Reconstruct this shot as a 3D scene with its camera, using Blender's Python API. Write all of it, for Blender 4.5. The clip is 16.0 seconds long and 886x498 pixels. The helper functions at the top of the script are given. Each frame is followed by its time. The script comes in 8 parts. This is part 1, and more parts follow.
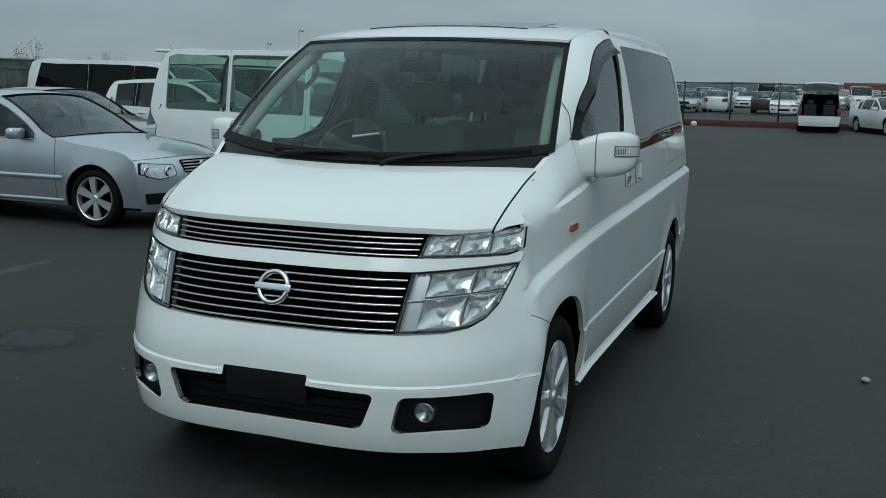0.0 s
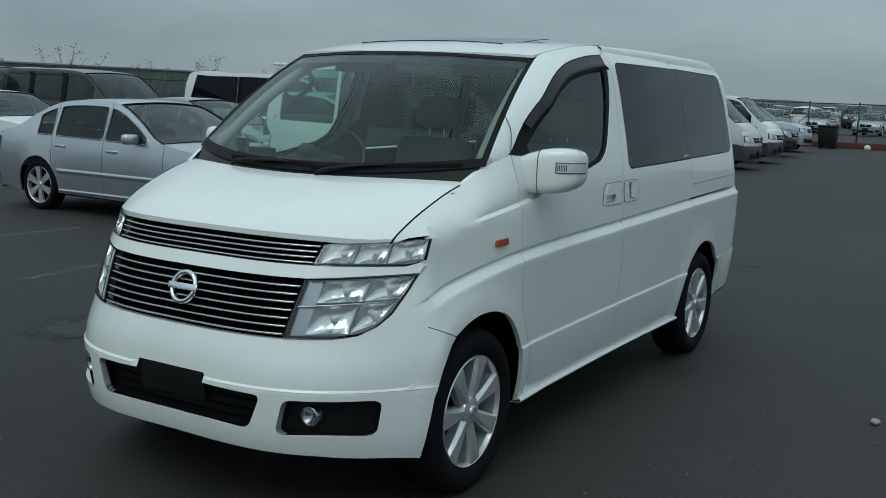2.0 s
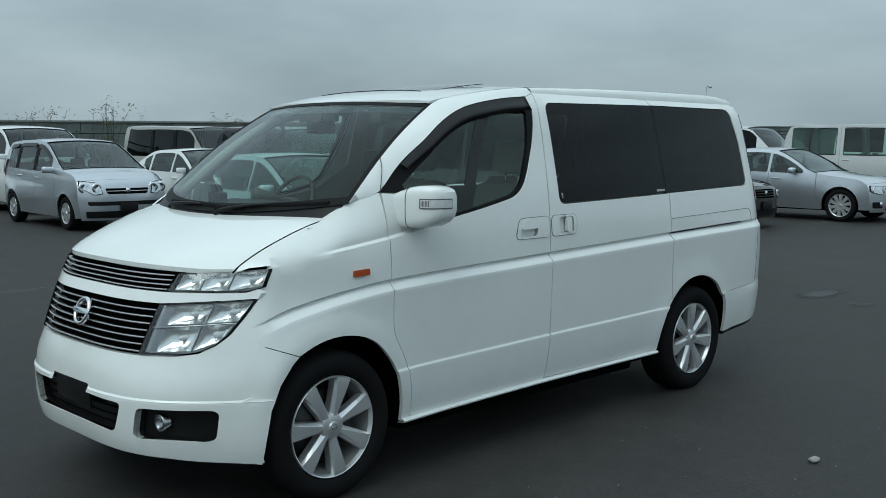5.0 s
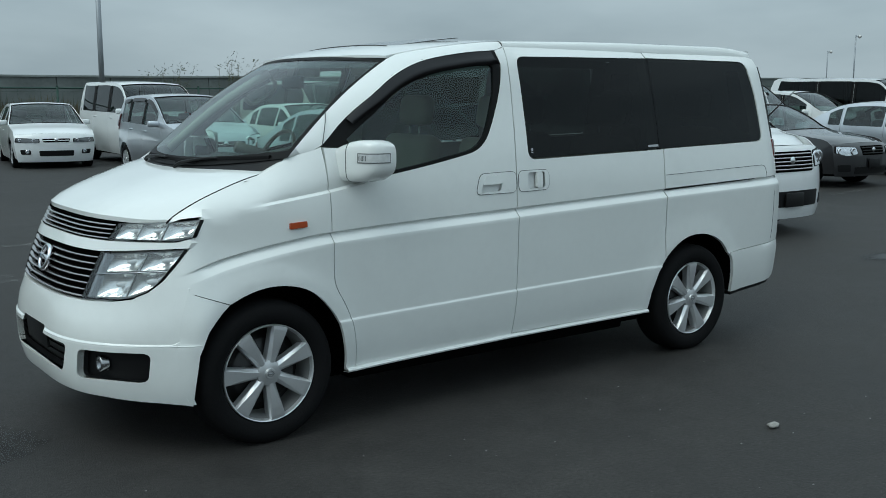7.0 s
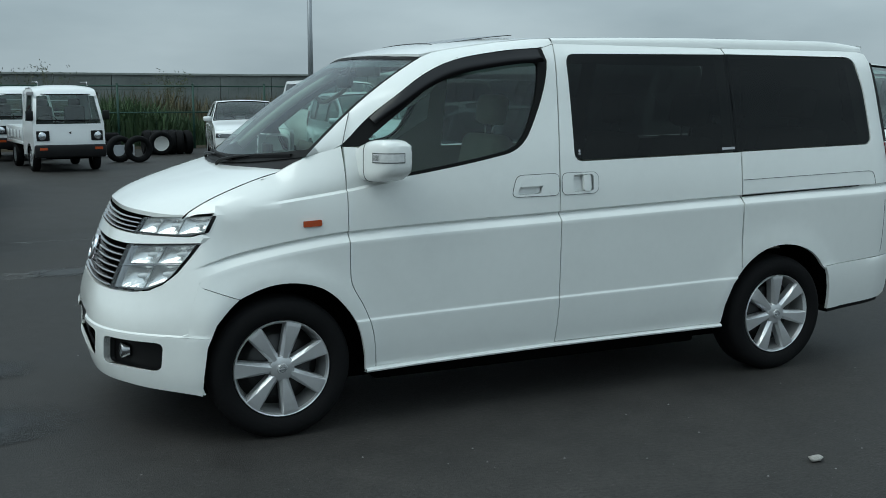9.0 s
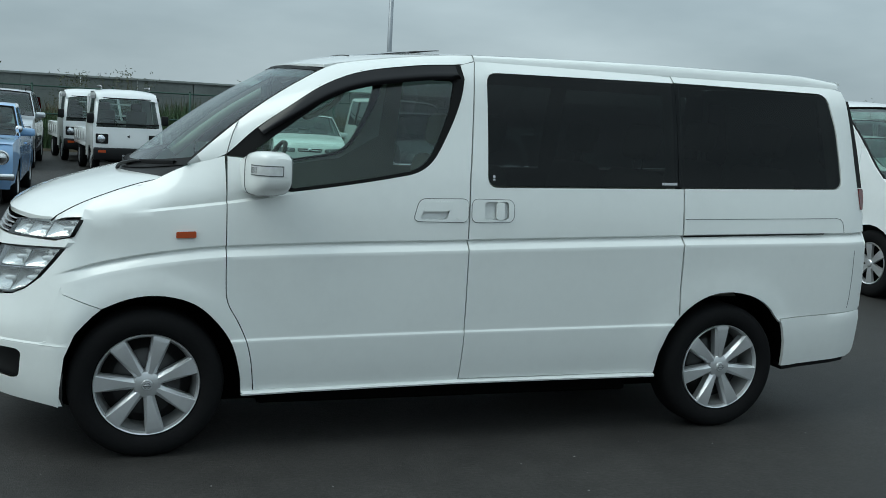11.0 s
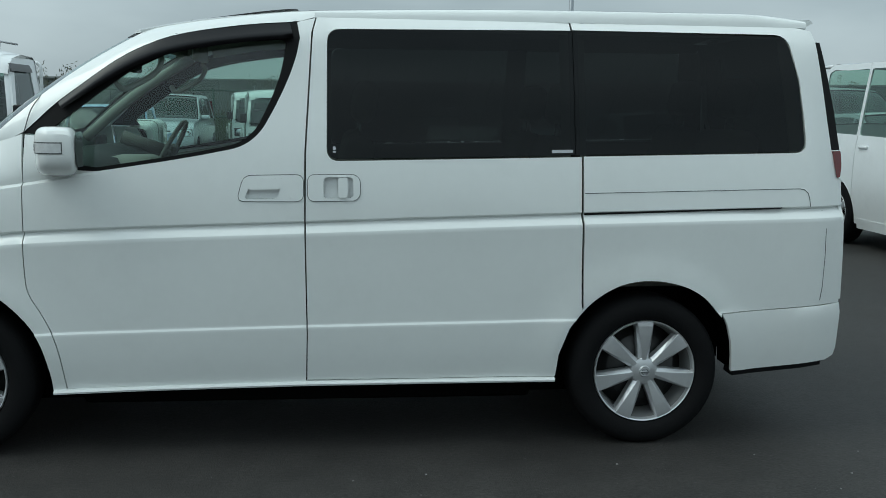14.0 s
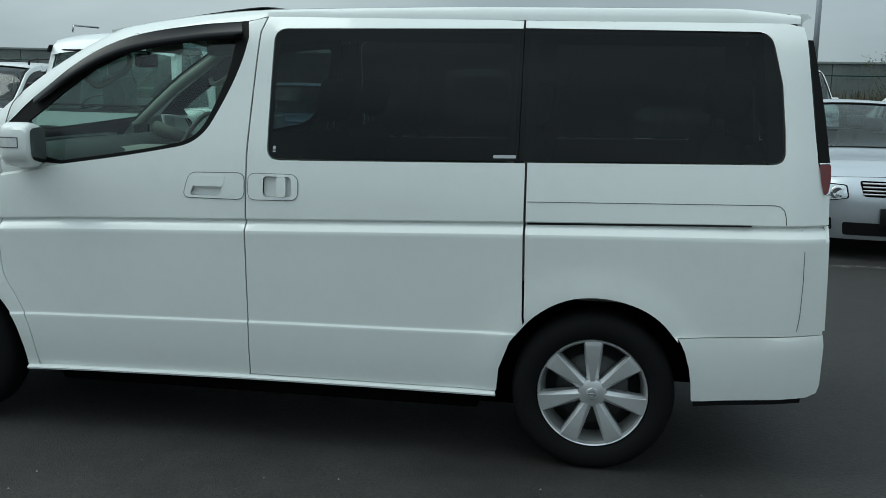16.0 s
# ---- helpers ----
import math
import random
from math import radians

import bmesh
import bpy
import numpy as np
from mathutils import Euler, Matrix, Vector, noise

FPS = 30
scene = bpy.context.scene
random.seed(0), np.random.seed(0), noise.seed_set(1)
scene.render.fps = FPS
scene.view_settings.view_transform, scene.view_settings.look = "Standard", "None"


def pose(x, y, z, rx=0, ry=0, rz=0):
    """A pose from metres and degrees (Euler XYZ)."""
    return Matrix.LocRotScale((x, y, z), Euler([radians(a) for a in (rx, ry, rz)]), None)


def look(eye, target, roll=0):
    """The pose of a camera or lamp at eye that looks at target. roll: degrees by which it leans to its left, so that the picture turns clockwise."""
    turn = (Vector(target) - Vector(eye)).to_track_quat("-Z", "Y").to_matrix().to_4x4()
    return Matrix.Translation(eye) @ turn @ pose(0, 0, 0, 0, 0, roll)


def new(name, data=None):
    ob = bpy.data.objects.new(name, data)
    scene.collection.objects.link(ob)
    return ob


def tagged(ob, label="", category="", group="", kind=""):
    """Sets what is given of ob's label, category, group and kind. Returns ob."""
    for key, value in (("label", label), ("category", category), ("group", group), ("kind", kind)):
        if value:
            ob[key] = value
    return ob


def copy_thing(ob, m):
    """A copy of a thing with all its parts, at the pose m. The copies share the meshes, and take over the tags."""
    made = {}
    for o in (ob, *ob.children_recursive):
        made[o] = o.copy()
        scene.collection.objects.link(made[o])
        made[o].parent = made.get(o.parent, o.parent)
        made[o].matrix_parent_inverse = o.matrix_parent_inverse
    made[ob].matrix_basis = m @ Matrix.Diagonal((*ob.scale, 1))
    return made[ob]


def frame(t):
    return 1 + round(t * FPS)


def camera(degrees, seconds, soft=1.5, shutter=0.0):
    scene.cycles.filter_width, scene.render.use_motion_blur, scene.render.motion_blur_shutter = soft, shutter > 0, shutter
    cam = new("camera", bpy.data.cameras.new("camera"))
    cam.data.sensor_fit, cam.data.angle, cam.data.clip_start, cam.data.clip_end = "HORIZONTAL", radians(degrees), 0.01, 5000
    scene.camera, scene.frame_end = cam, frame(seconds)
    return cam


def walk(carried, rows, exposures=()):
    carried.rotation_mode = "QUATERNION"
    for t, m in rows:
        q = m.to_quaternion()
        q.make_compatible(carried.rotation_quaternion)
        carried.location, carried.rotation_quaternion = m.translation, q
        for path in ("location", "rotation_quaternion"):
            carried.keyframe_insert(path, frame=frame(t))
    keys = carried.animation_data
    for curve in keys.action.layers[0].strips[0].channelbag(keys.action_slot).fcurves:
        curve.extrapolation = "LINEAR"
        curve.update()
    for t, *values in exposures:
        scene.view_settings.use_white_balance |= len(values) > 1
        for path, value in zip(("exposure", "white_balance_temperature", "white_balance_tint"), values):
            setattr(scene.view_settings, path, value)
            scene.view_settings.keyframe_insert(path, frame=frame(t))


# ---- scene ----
cam = camera(47.7, 16.0, soft=0.85)
PATH = [
    (0, (-3.829, -1.833, 1.555), (-1.983, -1.129, 1.244), 1.4),
    (0.5, (-3.733, -2.01, 1.569), (-1.914, -1.228, 1.288), 2.7),
    (1, (-3.693, -2.331, 1.571), (-1.927, -1.433, 1.301), 3.4),
    (1.5, (-3.609, -2.561, 1.568), (-1.868, -1.623, 1.268), 1.8),
    (2, (-3.424, -2.749, 1.573), (-1.726, -1.732, 1.283), 2.4),
    (2.5, (-3.295, -2.989, 1.557), (-1.649, -1.886, 1.287), 1.2),
    (3, (-3.202, -3.32, 1.599), (-1.613, -2.138, 1.318), 1.5),
    (3.5, (-3.072, -3.569, 1.566), (-1.504, -2.352, 1.32), 0.8),
    (4, (-2.958, -3.825, 1.573), (-1.441, -2.54, 1.354), -0.2),
    (6.5, (-2.21, -4.785, 1.615), (-0.984, -3.23, 1.337), 0.7),
    (7, (-2.028, -4.912, 1.601), (-0.846, -3.327, 1.3), 0.1),
    (7.5, (-1.801, -4.995, 1.62), (-0.658, -3.377, 1.343), 3.3),
    (8, (-1.598, -5.106, 1.613), (-0.574, -3.409, 1.344), 2.3),
    (10.5, (-0.443, -5.403, 1.606), (0.198, -3.535, 1.293), 1.8),
    (11, (-0.194, -5.349, 1.593), (0.45, -3.474, 1.331), 3.2),
    (11.5, (0.063, -5.272, 1.611), (0.673, -3.39, 1.318), 2.2),
    (12, (0.386, -5.26, 1.61), (0.894, -3.345, 1.339), 3.0),
    (12.5, (0.65, -5.157, 1.609), (1.072, -3.225, 1.311), 0.4),
    (13, (0.889, -5.034, 1.563), (1.25, -3.089, 1.27), 1.4),
    (13.5, (1.24, -5.074, 1.524), (1.513, -3.111, 1.26), 1.6),
    (14, (1.617, -5.081, 1.507), (1.817, -3.112, 1.221), 0.7),
    (14.5, (1.946, -4.977, 1.495), (2.023, -3.002, 1.185), 2.6),
    (15, (2.185, -4.917, 1.587), (2.149, -2.939, 1.298), 1.4),
    (15.5, (2.602, -4.989, 1.587), (2.399, -3.028, 1.249), 1.5),
    (16, (2.951, -4.916, 1.639), (2.643, -2.97, 1.295), 1.2),
]
EXPOSURE = [(0, -0.28, 5950, -6), (2.5, -0.27, 5950, -6), (4, -0.07, 5950, -5), (8, 0.10, 5990, -4), (11, 0.20, 6070, -4), (13.5, 0.14, 6120, -4), (16, 0.14, 6140, -5)]
walk(cam, [(t, Matrix.Translation((0, 0, -0.015)) @ look(eye, target, roll)) for t, eye, target, roll in PATH], EXPOSURE)

# ---------------------------------------------------------------- world and light
world = bpy.data.worlds.new("sky")
scene.world = world
world.use_nodes = True
wn, wl = world.node_tree.nodes, world.node_tree.links
wn.clear()
SUN_ELEV, SUN_AZ = radians(55), radians(264)
sky = wn.new("ShaderNodeTexSky")
sky.sky_type = "NISHITA"
sky.sun_disc = False
sky.sun_elevation, sky.sun_rotation = SUN_ELEV, SUN_AZ
sky.air_density, sky.dust_density, sky.ozone_density = 1.0, 4.0, 2.0
# overcast: a grey cloud sheet with soft lumps lies over the blue
geo = wn.new("ShaderNodeNewGeometry")
mapn = wn.new("ShaderNodeMapping")
mapn.inputs["Scale"].default_value = (1.7, 1.7, 5.5)
cl = wn.new("ShaderNodeTexNoise")
cl.inputs["Scale"].default_value, cl.inputs["Detail"].default_value, cl.inputs["Roughness"].default_value = 1.6, 5.0, 0.5
ramp = wn.new("ShaderNodeValToRGB")
ramp.color_ramp.elements[0].position, ramp.color_ramp.elements[0].color = 0.33, (2.42, 2.70, 3.00, 1)
ramp.color_ramp.elements[1].position, ramp.color_ramp.elements[1].color = 0.70, (3.70, 3.98, 4.30, 1)
sep = wn.new("ShaderNodeSeparateXYZ")
high = wn.new("ShaderNodeMapRange")
high.inputs["From Min"].default_value, high.inputs["From Max"].default_value = 0.0, 0.75
high.inputs["To Min"].default_value, high.inputs["To Max"].default_value = 1.20, 2.65
mulc = wn.new("ShaderNodeVectorMath"); mulc.operation = "SCALE"
mixs = wn.new("ShaderNodeMix"); mixs.data_type = "RGBA"
mixs.inputs["Factor"].default_value = 0.9
bg = wn.new("ShaderNodeBackground")
bg.inputs["Strength"].default_value = 0.103
wout = wn.new("ShaderNodeOutputWorld")
wl.new(geo.outputs["Position"], mapn.inputs["Vector"])
wl.new(mapn.outputs[0], cl.inputs["Vector"])
wl.new(cl.outputs["Fac"], ramp.inputs[0])
wl.new(geo.outputs["Position"], sep.inputs[0])
wl.new(sep.outputs["Z"], high.inputs["Value"])
wl.new(ramp.outputs[0], mulc.inputs[0])
wl.new(high.outputs[0], mulc.inputs["Scale"])
wl.new(sky.outputs[0], mixs.inputs["A"])
wl.new(mulc.outputs[0], mixs.inputs["B"])
wl.new(mixs.outputs["Result"], bg.inputs["Color"])
wl.new(bg.outputs[0], wout.inputs[0])

sun = new("sun", bpy.data.lights.new("sun", "SUN"))
sun.data.energy, sun.data.angle, sun.data.color = 1.0, radians(40), (1.0, 0.97, 0.93)
# blender's sky rotation runs clockwise from +y; the lamp points away from the sun
sd = Vector((math.sin(SUN_AZ) * math.cos(SUN_ELEV), math.cos(SUN_AZ) * math.cos(SUN_ELEV), math.sin(SUN_ELEV)))
sun.matrix_world = look(sd * 100, (0, 0, 0))


# ---------------------------------------------------------------- materials
def node_mat(name):
    m = bpy.data.materials.new(name)
    m.use_nodes = True
    nt = m.node_tree
    return m, nt, nt.nodes["Principled BSDF"]


def mat(name, color, rough=0.5, metal=0.0, coat=0.0, vary=0.08, scale=6.0, bump=0.0, bscale=120.0, spec=0.5, dirt=0.0):
    """A procedural surface: base colour with broad and fine variation, uneven roughness and a fine relief."""
    m, nt, b = node_mat(name)
    N, L = nt.nodes, nt.links
    tc = N.new("ShaderNodeTexCoord")
    n1 = N.new("ShaderNodeTexNoise"); n1.inputs["Scale"].default_value = scale; n1.inputs["Detail"].default_value = 6
    n2 = N.new("ShaderNodeTexNoise"); n2.inputs["Scale"].default_value = scale * 14; n2.inputs["Detail"].default_value = 3
    L.new(tc.outputs["Object"], n1.inputs["Vector"]); L.new(tc.outputs["Object"], n2.inputs["Vector"])
    add = N.new("ShaderNodeMath"); add.operation = "MULTIPLY_ADD"; add.inputs[1].default_value = 0.35
    L.new(n2.outputs["Fac"], add.inputs[0]); L.new(n1.outputs["Fac"], add.inputs[2])
    r = N.new("ShaderNodeValToRGB")
    c = color
    r.color_ramp.elements[0].position, r.color_ramp.elements[1].position = 0.38, 0.95
    r.color_ramp.elements[0].color = (*[v * (1 - vary) for v in c], 1)
    r.color_ramp.elements[1].color = (*[min(1, v * (1 + vary)) for v in c], 1)
    L.new(add.outputs[0], r.inputs[0])
    last = r.outputs[0]
    if dirt > 0:
        d = N.new("ShaderNodeTexNoise"); d.inputs["Scale"].default_value = 2.3; d.inputs["Detail"].default_value = 9; d.inputs["Roughness"].default_value = 0.7
        L.new(tc.outputs["Object"], d.inputs["Vector"])
        dr = N.new("ShaderNodeMapRange"); dr.inputs["From Min"].default_value = 0.5; dr.inputs["From Max"].default_value = 0.8; dr.inputs["To Max"].default_value = dirt
        L.new(d.outputs["Fac"], dr.inputs["Value"])
        mx = N.new("ShaderNodeMix"); mx.data_type = "RGBA"; mx.inputs["B"].default_value = (0.16, 0.145, 0.12, 1)
        L.new(dr.outputs[0], mx.inputs["Factor"]); L.new(last, mx.inputs["A"])
        last = mx.outputs["Result"]
    L.new(last, b.inputs["Base Color"])
    rr = N.new("ShaderNodeMapRange"); rr.inputs["To Min"].default_value = max(0.02, rough * 0.85); rr.inputs["To Max"].default_value = min(1, rough * 1.2)
    L.new(n1.outputs["Fac"], rr.inputs["Value"]); L.new(rr.outputs[0], b.inputs["Roughness"])
    b.inputs["Metallic"].default_value = metal
    b.inputs["Coat Weight"].default_value = coat
    b.inputs["Coat Roughness"].default_value = 0.04
    b.inputs["Specular IOR Level"].default_value = spec
    if bump > 0:
        nb = N.new("ShaderNodeTexNoise"); nb.inputs["Scale"].default_value = bscale; nb.inputs["Detail"].default_value = 4
        L.new(tc.outputs["Object"], nb.inputs["Vector"])
        bp = N.new("ShaderNodeBump"); bp.inputs["Strength"].default_value = bump; bp.inputs["Distance"].default_value = 0.01
        L.new(nb.outputs["Fac"], bp.inputs["Height"]); L.new(bp.outputs[0], b.inputs["Normal"])
    return m


def glass(name, tint, gloss=0.01, base=0.035):
    """A thin pane: see-through in its tint, with a mirror-like gloss that grows at grazing angles."""
    m, nt, b = node_mat(name)
    N, L = nt.nodes, nt.links
    N.remove(b)
    tr = N.new("ShaderNodeBsdfTransparent"); tr.inputs["Color"].default_value = (*tint, 1)
    gl = N.new("ShaderNodeBsdfGlossy"); gl.inputs["Roughness"].default_value = 0.02; gl.inputs["Color"].default_value = (0.95, 0.98, 1, 1)
    fr = N.new("ShaderNodeLayerWeight"); fr.inputs["Blend"].default_value = 0.5
    pw = N.new("ShaderNodeMath"); pw.operation = "POWER"; pw.inputs[1].default_value = 4.5
    L.new(fr.outputs["Facing"], pw.inputs[0])
    ad = N.new("ShaderNodeMath"); ad.operation = "MULTIPLY_ADD"; ad.use_clamp = True; ad.inputs[1].default_value = 0.75; ad.inputs[2].default_value = base + gloss
    L.new(pw.outputs[0], ad.inputs[0])
    mx = N.new("ShaderNodeMixShader")
    L.new(ad.outputs[0], mx.inputs[0]); L.new(tr.outputs[0], mx.inputs[1]); L.new(gl.outputs[0], mx.inputs[2])
    L.new(mx.outputs[0], N["Material Output"].inputs[0])
    return m


def paint(name, c, metal=0.0, dirt=0.05):
    return mat(name, c, rough=0.32 if metal else 0.38, metal=metal, coat=1.0, vary=0.03, scale=1.5, spec=0.5, dirt=dirt)


PEARL = paint("pearl_white_paint", (0.785, 0.805, 0.785), dirt=0.07)
WHITE = paint("white_paint", (0.76, 0.78, 0.78), dirt=0.10)
SILVER = paint("silver_paint", (0.56, 0.59, 0.63), metal=0.8)
GREY = paint("grey_paint", (0.30, 0.32, 0.34), metal=0.5)
BLACKP = paint("black_paint", (0.012, 0.012, 0.014))
BLUEP = paint("sky_blue_paint", (0.25, 0.42, 0.68))
BEIGEP2 = paint("pale_silver_paint", (0.58, 0.59, 0.58), metal=0.3)
DARKG = paint("dark_grey_paint", (0.055, 0.056, 0.060), metal=0.2)
SMOKED = mat("smoked_lamp", (0.10, 0.105, 0.11), rough=0.10, metal=0.5, coat=1.0)
BEIGEP = paint("champagne_paint", (0.45, 0.44, 0.40), metal=0.4)
RUBBER = mat("tyre_rubber", (0.009, 0.009, 0.0095), rough=0.8, bump=0.2, bscale=60, vary=0.2, spec=0.08)
BLACK = mat("black_plastic", (0.008, 0.008, 0.0085), rough=0.42, vary=0.15, spec=0.22)
SEAL = mat("black_seal", (0.005, 0.005, 0.005), rough=0.55, spec=0.15)
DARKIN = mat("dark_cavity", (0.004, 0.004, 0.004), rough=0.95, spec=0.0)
CHROME = mat("chrome", (0.75, 0.76, 0.78), rough=0.08, metal=1.0, vary=0.03)
SATIN = mat("satin_metal_trim", (0.42, 0.42, 0.43), rough=0.25, metal=1.0)
ALLOY = mat("alloy_wheel", (0.62, 0.63, 0.64), rough=0.30, metal=0.65, coat=0.3, vary=0.05)
ALLOYD = mat("dull_steel_wheel", (0.30, 0.31, 0.32), rough=0.4, metal=0.7)
BRAKE = mat("brake_disc", (0.06, 0.06, 0.06), rough=0.45, metal=0.8)
BARREL = mat("dusty_wheel_barrel", (0.30, 0.30, 0.295), rough=0.5, metal=0.5)
BEIGE = mat("beige_cloth", (0.30, 0.285, 0.25), rough=0.9, vary=0.12)
BEIGED = mat("grey_beige_trim", (0.30, 0.29, 0.26), rough=0.7)
DASH = mat("dashboard_plastic", (0.022, 0.022, 0.022), rough=0.7, spec=0.3)
WOODT = mat("wood_trim", (0.10, 0.055, 0.03), rough=0.3, coat=0.5, vary=0.4, scale=9)
AMBER = mat("amber_lens", (0.40, 0.065, 0.015), rough=0.15, coat=0.8)
REDL = mat("red_lens", (0.13, 0.006, 0.007), rough=0.16, coat=0.4)
WLENS = mat("white_lens", (0.62, 0.63, 0.63), rough=0.12, coat=0.8, vary=0.15, scale=40)
REFLECT = mat("lamp_reflector", (0.86, 0.86, 0.84), rough=0.19, metal=0.95, vary=0.06, scale=25)
LAMPBACK = mat("lamp_housing", (0.45, 0.455, 0.45), rough=0.3, metal=0.5)
GLASS_F = glass("clear_glass", (0.70, 0.84, 0.78), gloss=0.0, base=0.036)
GLASS_S = glass("green_side_glass", (0.66, 0.80, 0.74), gloss=0.0, base=0.045)
GLASS_B = glass("shade_band_glass", (0.34, 0.38, 0.42), gloss=0.0, base=0.0)
GLASS_T = glass("privacy_glass", (0.075, 0.088, 0.084), gloss=0.0, base=0.020)
GLASS_L = glass("lamp_glass", (0.93, 0.95, 0.96), gloss=0.04)
GLASS_G = glass("tinted_car_glass", (0.30, 0.37, 0.35), gloss=0.02)
PLATEW = mat("plate_white", (0.6, 0.6, 0.58), rough=0.5)


# ---------------------------------------------------------------- mesh tools
from mathutils.geometry import delaunay_2d_cdt


CRISP = [PEARL, ALLOY]


def finish(bm, name, material, smooth=True):
    me = bpy.data.meshes.new(name)
    bm.normal_update()
    bm.to_mesh(me)
    bm.free()
    for m in (material if isinstance(material, (list, tuple)) else [material]):
        me.materials.append(m)
    if smooth:
        me.shade_smooth()
        if material in CRISP:
            me.set_sharp_from_angle(angle=radians(27))
    return me


def part(name, bm, material, parent, label="", smooth=True):
    ob = new(name, finish(bm, name, material, smooth))
    ob.parent = parent
    if label:
        tagged(ob, label)
    return ob


def thing(name, label, category, m=None, group="", kind=""):
    ob = new(name)
    ob.empty_display_size = 0.2
    if m is not None:
        ob.matrix_world = Matrix.Translation((0, 0, gz(m.translation.x))) @ m
    return tagged(ob, label, category, group, kind)


def curve_at(x, pts):
    """Smooth monotone interpolation through pts (x, value)."""
    n = len(pts)
    if x <= pts[0][0]:
        return pts[0][1]
    if x >= pts[-1][0]:
        return pts[-1][1]
    for i in range(n - 1):
        if x <= pts[i + 1][0]:
            break
    h = pts[i + 1][0] - pts[i][0]
    d = (pts[i + 1][1] - pts[i][1]) / h

    def slope(k):
        if k == 0 or k == n - 1:
            return None
        a = (pts[k][1] - pts[k - 1][1]) / (pts[k][0] - pts[k - 1][0])
        b = (pts[k + 1][1] - pts[k][1]) / (pts[k + 1][0] - pts[k][0])
        return 0.0 if a * b <= 0 else 2 * a * b / (a + b)

    m0, m1 = slope(i), slope(i + 1)
    m0 = d if m0 is None else m0
    m1 = d if m1 is None else m1
    t = (x - pts[i][0]) / h
    return ((2 * t ** 3 - 3 * t ** 2 + 1) * pts[i][1] + (t ** 3 - 2 * t ** 2 + t) * h * m0
            + (-2 * t ** 3 + 3 * t ** 2) * pts[i + 1][1] + (t ** 3 - t ** 2) * h * m1)


def step01(x):
    x = min(1.0, max(0.0, x))
    return x * x * (3 - 2 * x)


def rounded(poly, r, n=5):
    """The polygon with its corners rounded; r is one radius or one for each corner."""
    out, k = [], len(poly)
    for i in range(k):
        ri = r[i] if isinstance(r, (list, tuple)) else r
        p = Vector(poly[i]); a = Vector(poly[i - 1]) - p; b = Vector(poly[(i + 1) % k]) - p
        if ri <= 0 or a.length < 1e-6 or b.length < 1e-6:
            out.append(tuple(p)); continue
        ri = min(ri, a.length * 0.48, b.length * 0.48)
        s, e = p + a.normalized() * ri, p + b.normalized() * ri
        for j in range(n + 1):
            t = j / n
            out.append(tuple(s * (1 - t) ** 2 + p * 2 * t * (1 - t) + e * t * t))
    return out


def fillet(a, p, b, r, n=6):
    """Points of the rounded corner p between a and b."""
    P = Vector(p)
    u, v = (Vector(a) - P).normalized() * r, (Vector(b) - P).normalized() * r
    return [tuple((P + u) * (1 - t) ** 2 + P * 2 * t * (1 - t) + (P + v) * t * t) for t in [i / n for i in range(n + 1)]]


def smooth_line(pts, n=6):
    """A Catmull-Rom line through pts."""
    P = [Vector(p) for p in pts]
    P = [P[0] * 2 - P[1]] + P + [P[-1] * 2 - P[-2]]
    out = []
    for i in range(1, len(P) - 2):
        a, b, c, d = P[i - 1:i + 3]
        for j in range(n):
            t = j / n
            out.append(tuple(0.5 * ((2 * b) + (c - a) * t + (2 * a - 5 * b + 4 * c - d) * t * t + (3 * b - a - 3 * c + d) * t ** 3)))
    out.append(tuple(P[-2]))
    return out


def densify(poly, step):
    out = []
    for i, p in enumerate(poly):
        q = poly[(i + 1) % len(poly)]
        k = max(1, int(math.hypot(q[0] - p[0], q[1] - p[1]) / step))
        for j in range(k):
            out.append((p[0] + (q[0] - p[0]) * j / k, p[1] + (q[1] - p[1]) * j / k))
    return out


def inside(x, y, poly):
    c = False
    j = len(poly) - 1
    for i in range(len(poly)):
        xi, yi = poly[i]; xj, yj = poly[j]
        if (yi > y) != (yj > y) and x < (xj - xi) * (y - yi) / (yj - yi) + xi:
            c = not c
        j = i
    return c


def near_edge(x, y, poly, d):
    for i in range(len(poly)):
        (ax, ay), (bx, by) = poly[i - 1], poly[i]
        dx, dy = bx - ax, by - ay
        l2 = dx * dx + dy * dy
        t = 0 if l2 == 0 else max(0, min(1, ((x - ax) * dx + (y - ay) * dy) / l2))
        if (x - ax - t * dx) ** 2 + (y - ay - t * dy) ** 2 < d * d:
            return True
    return False


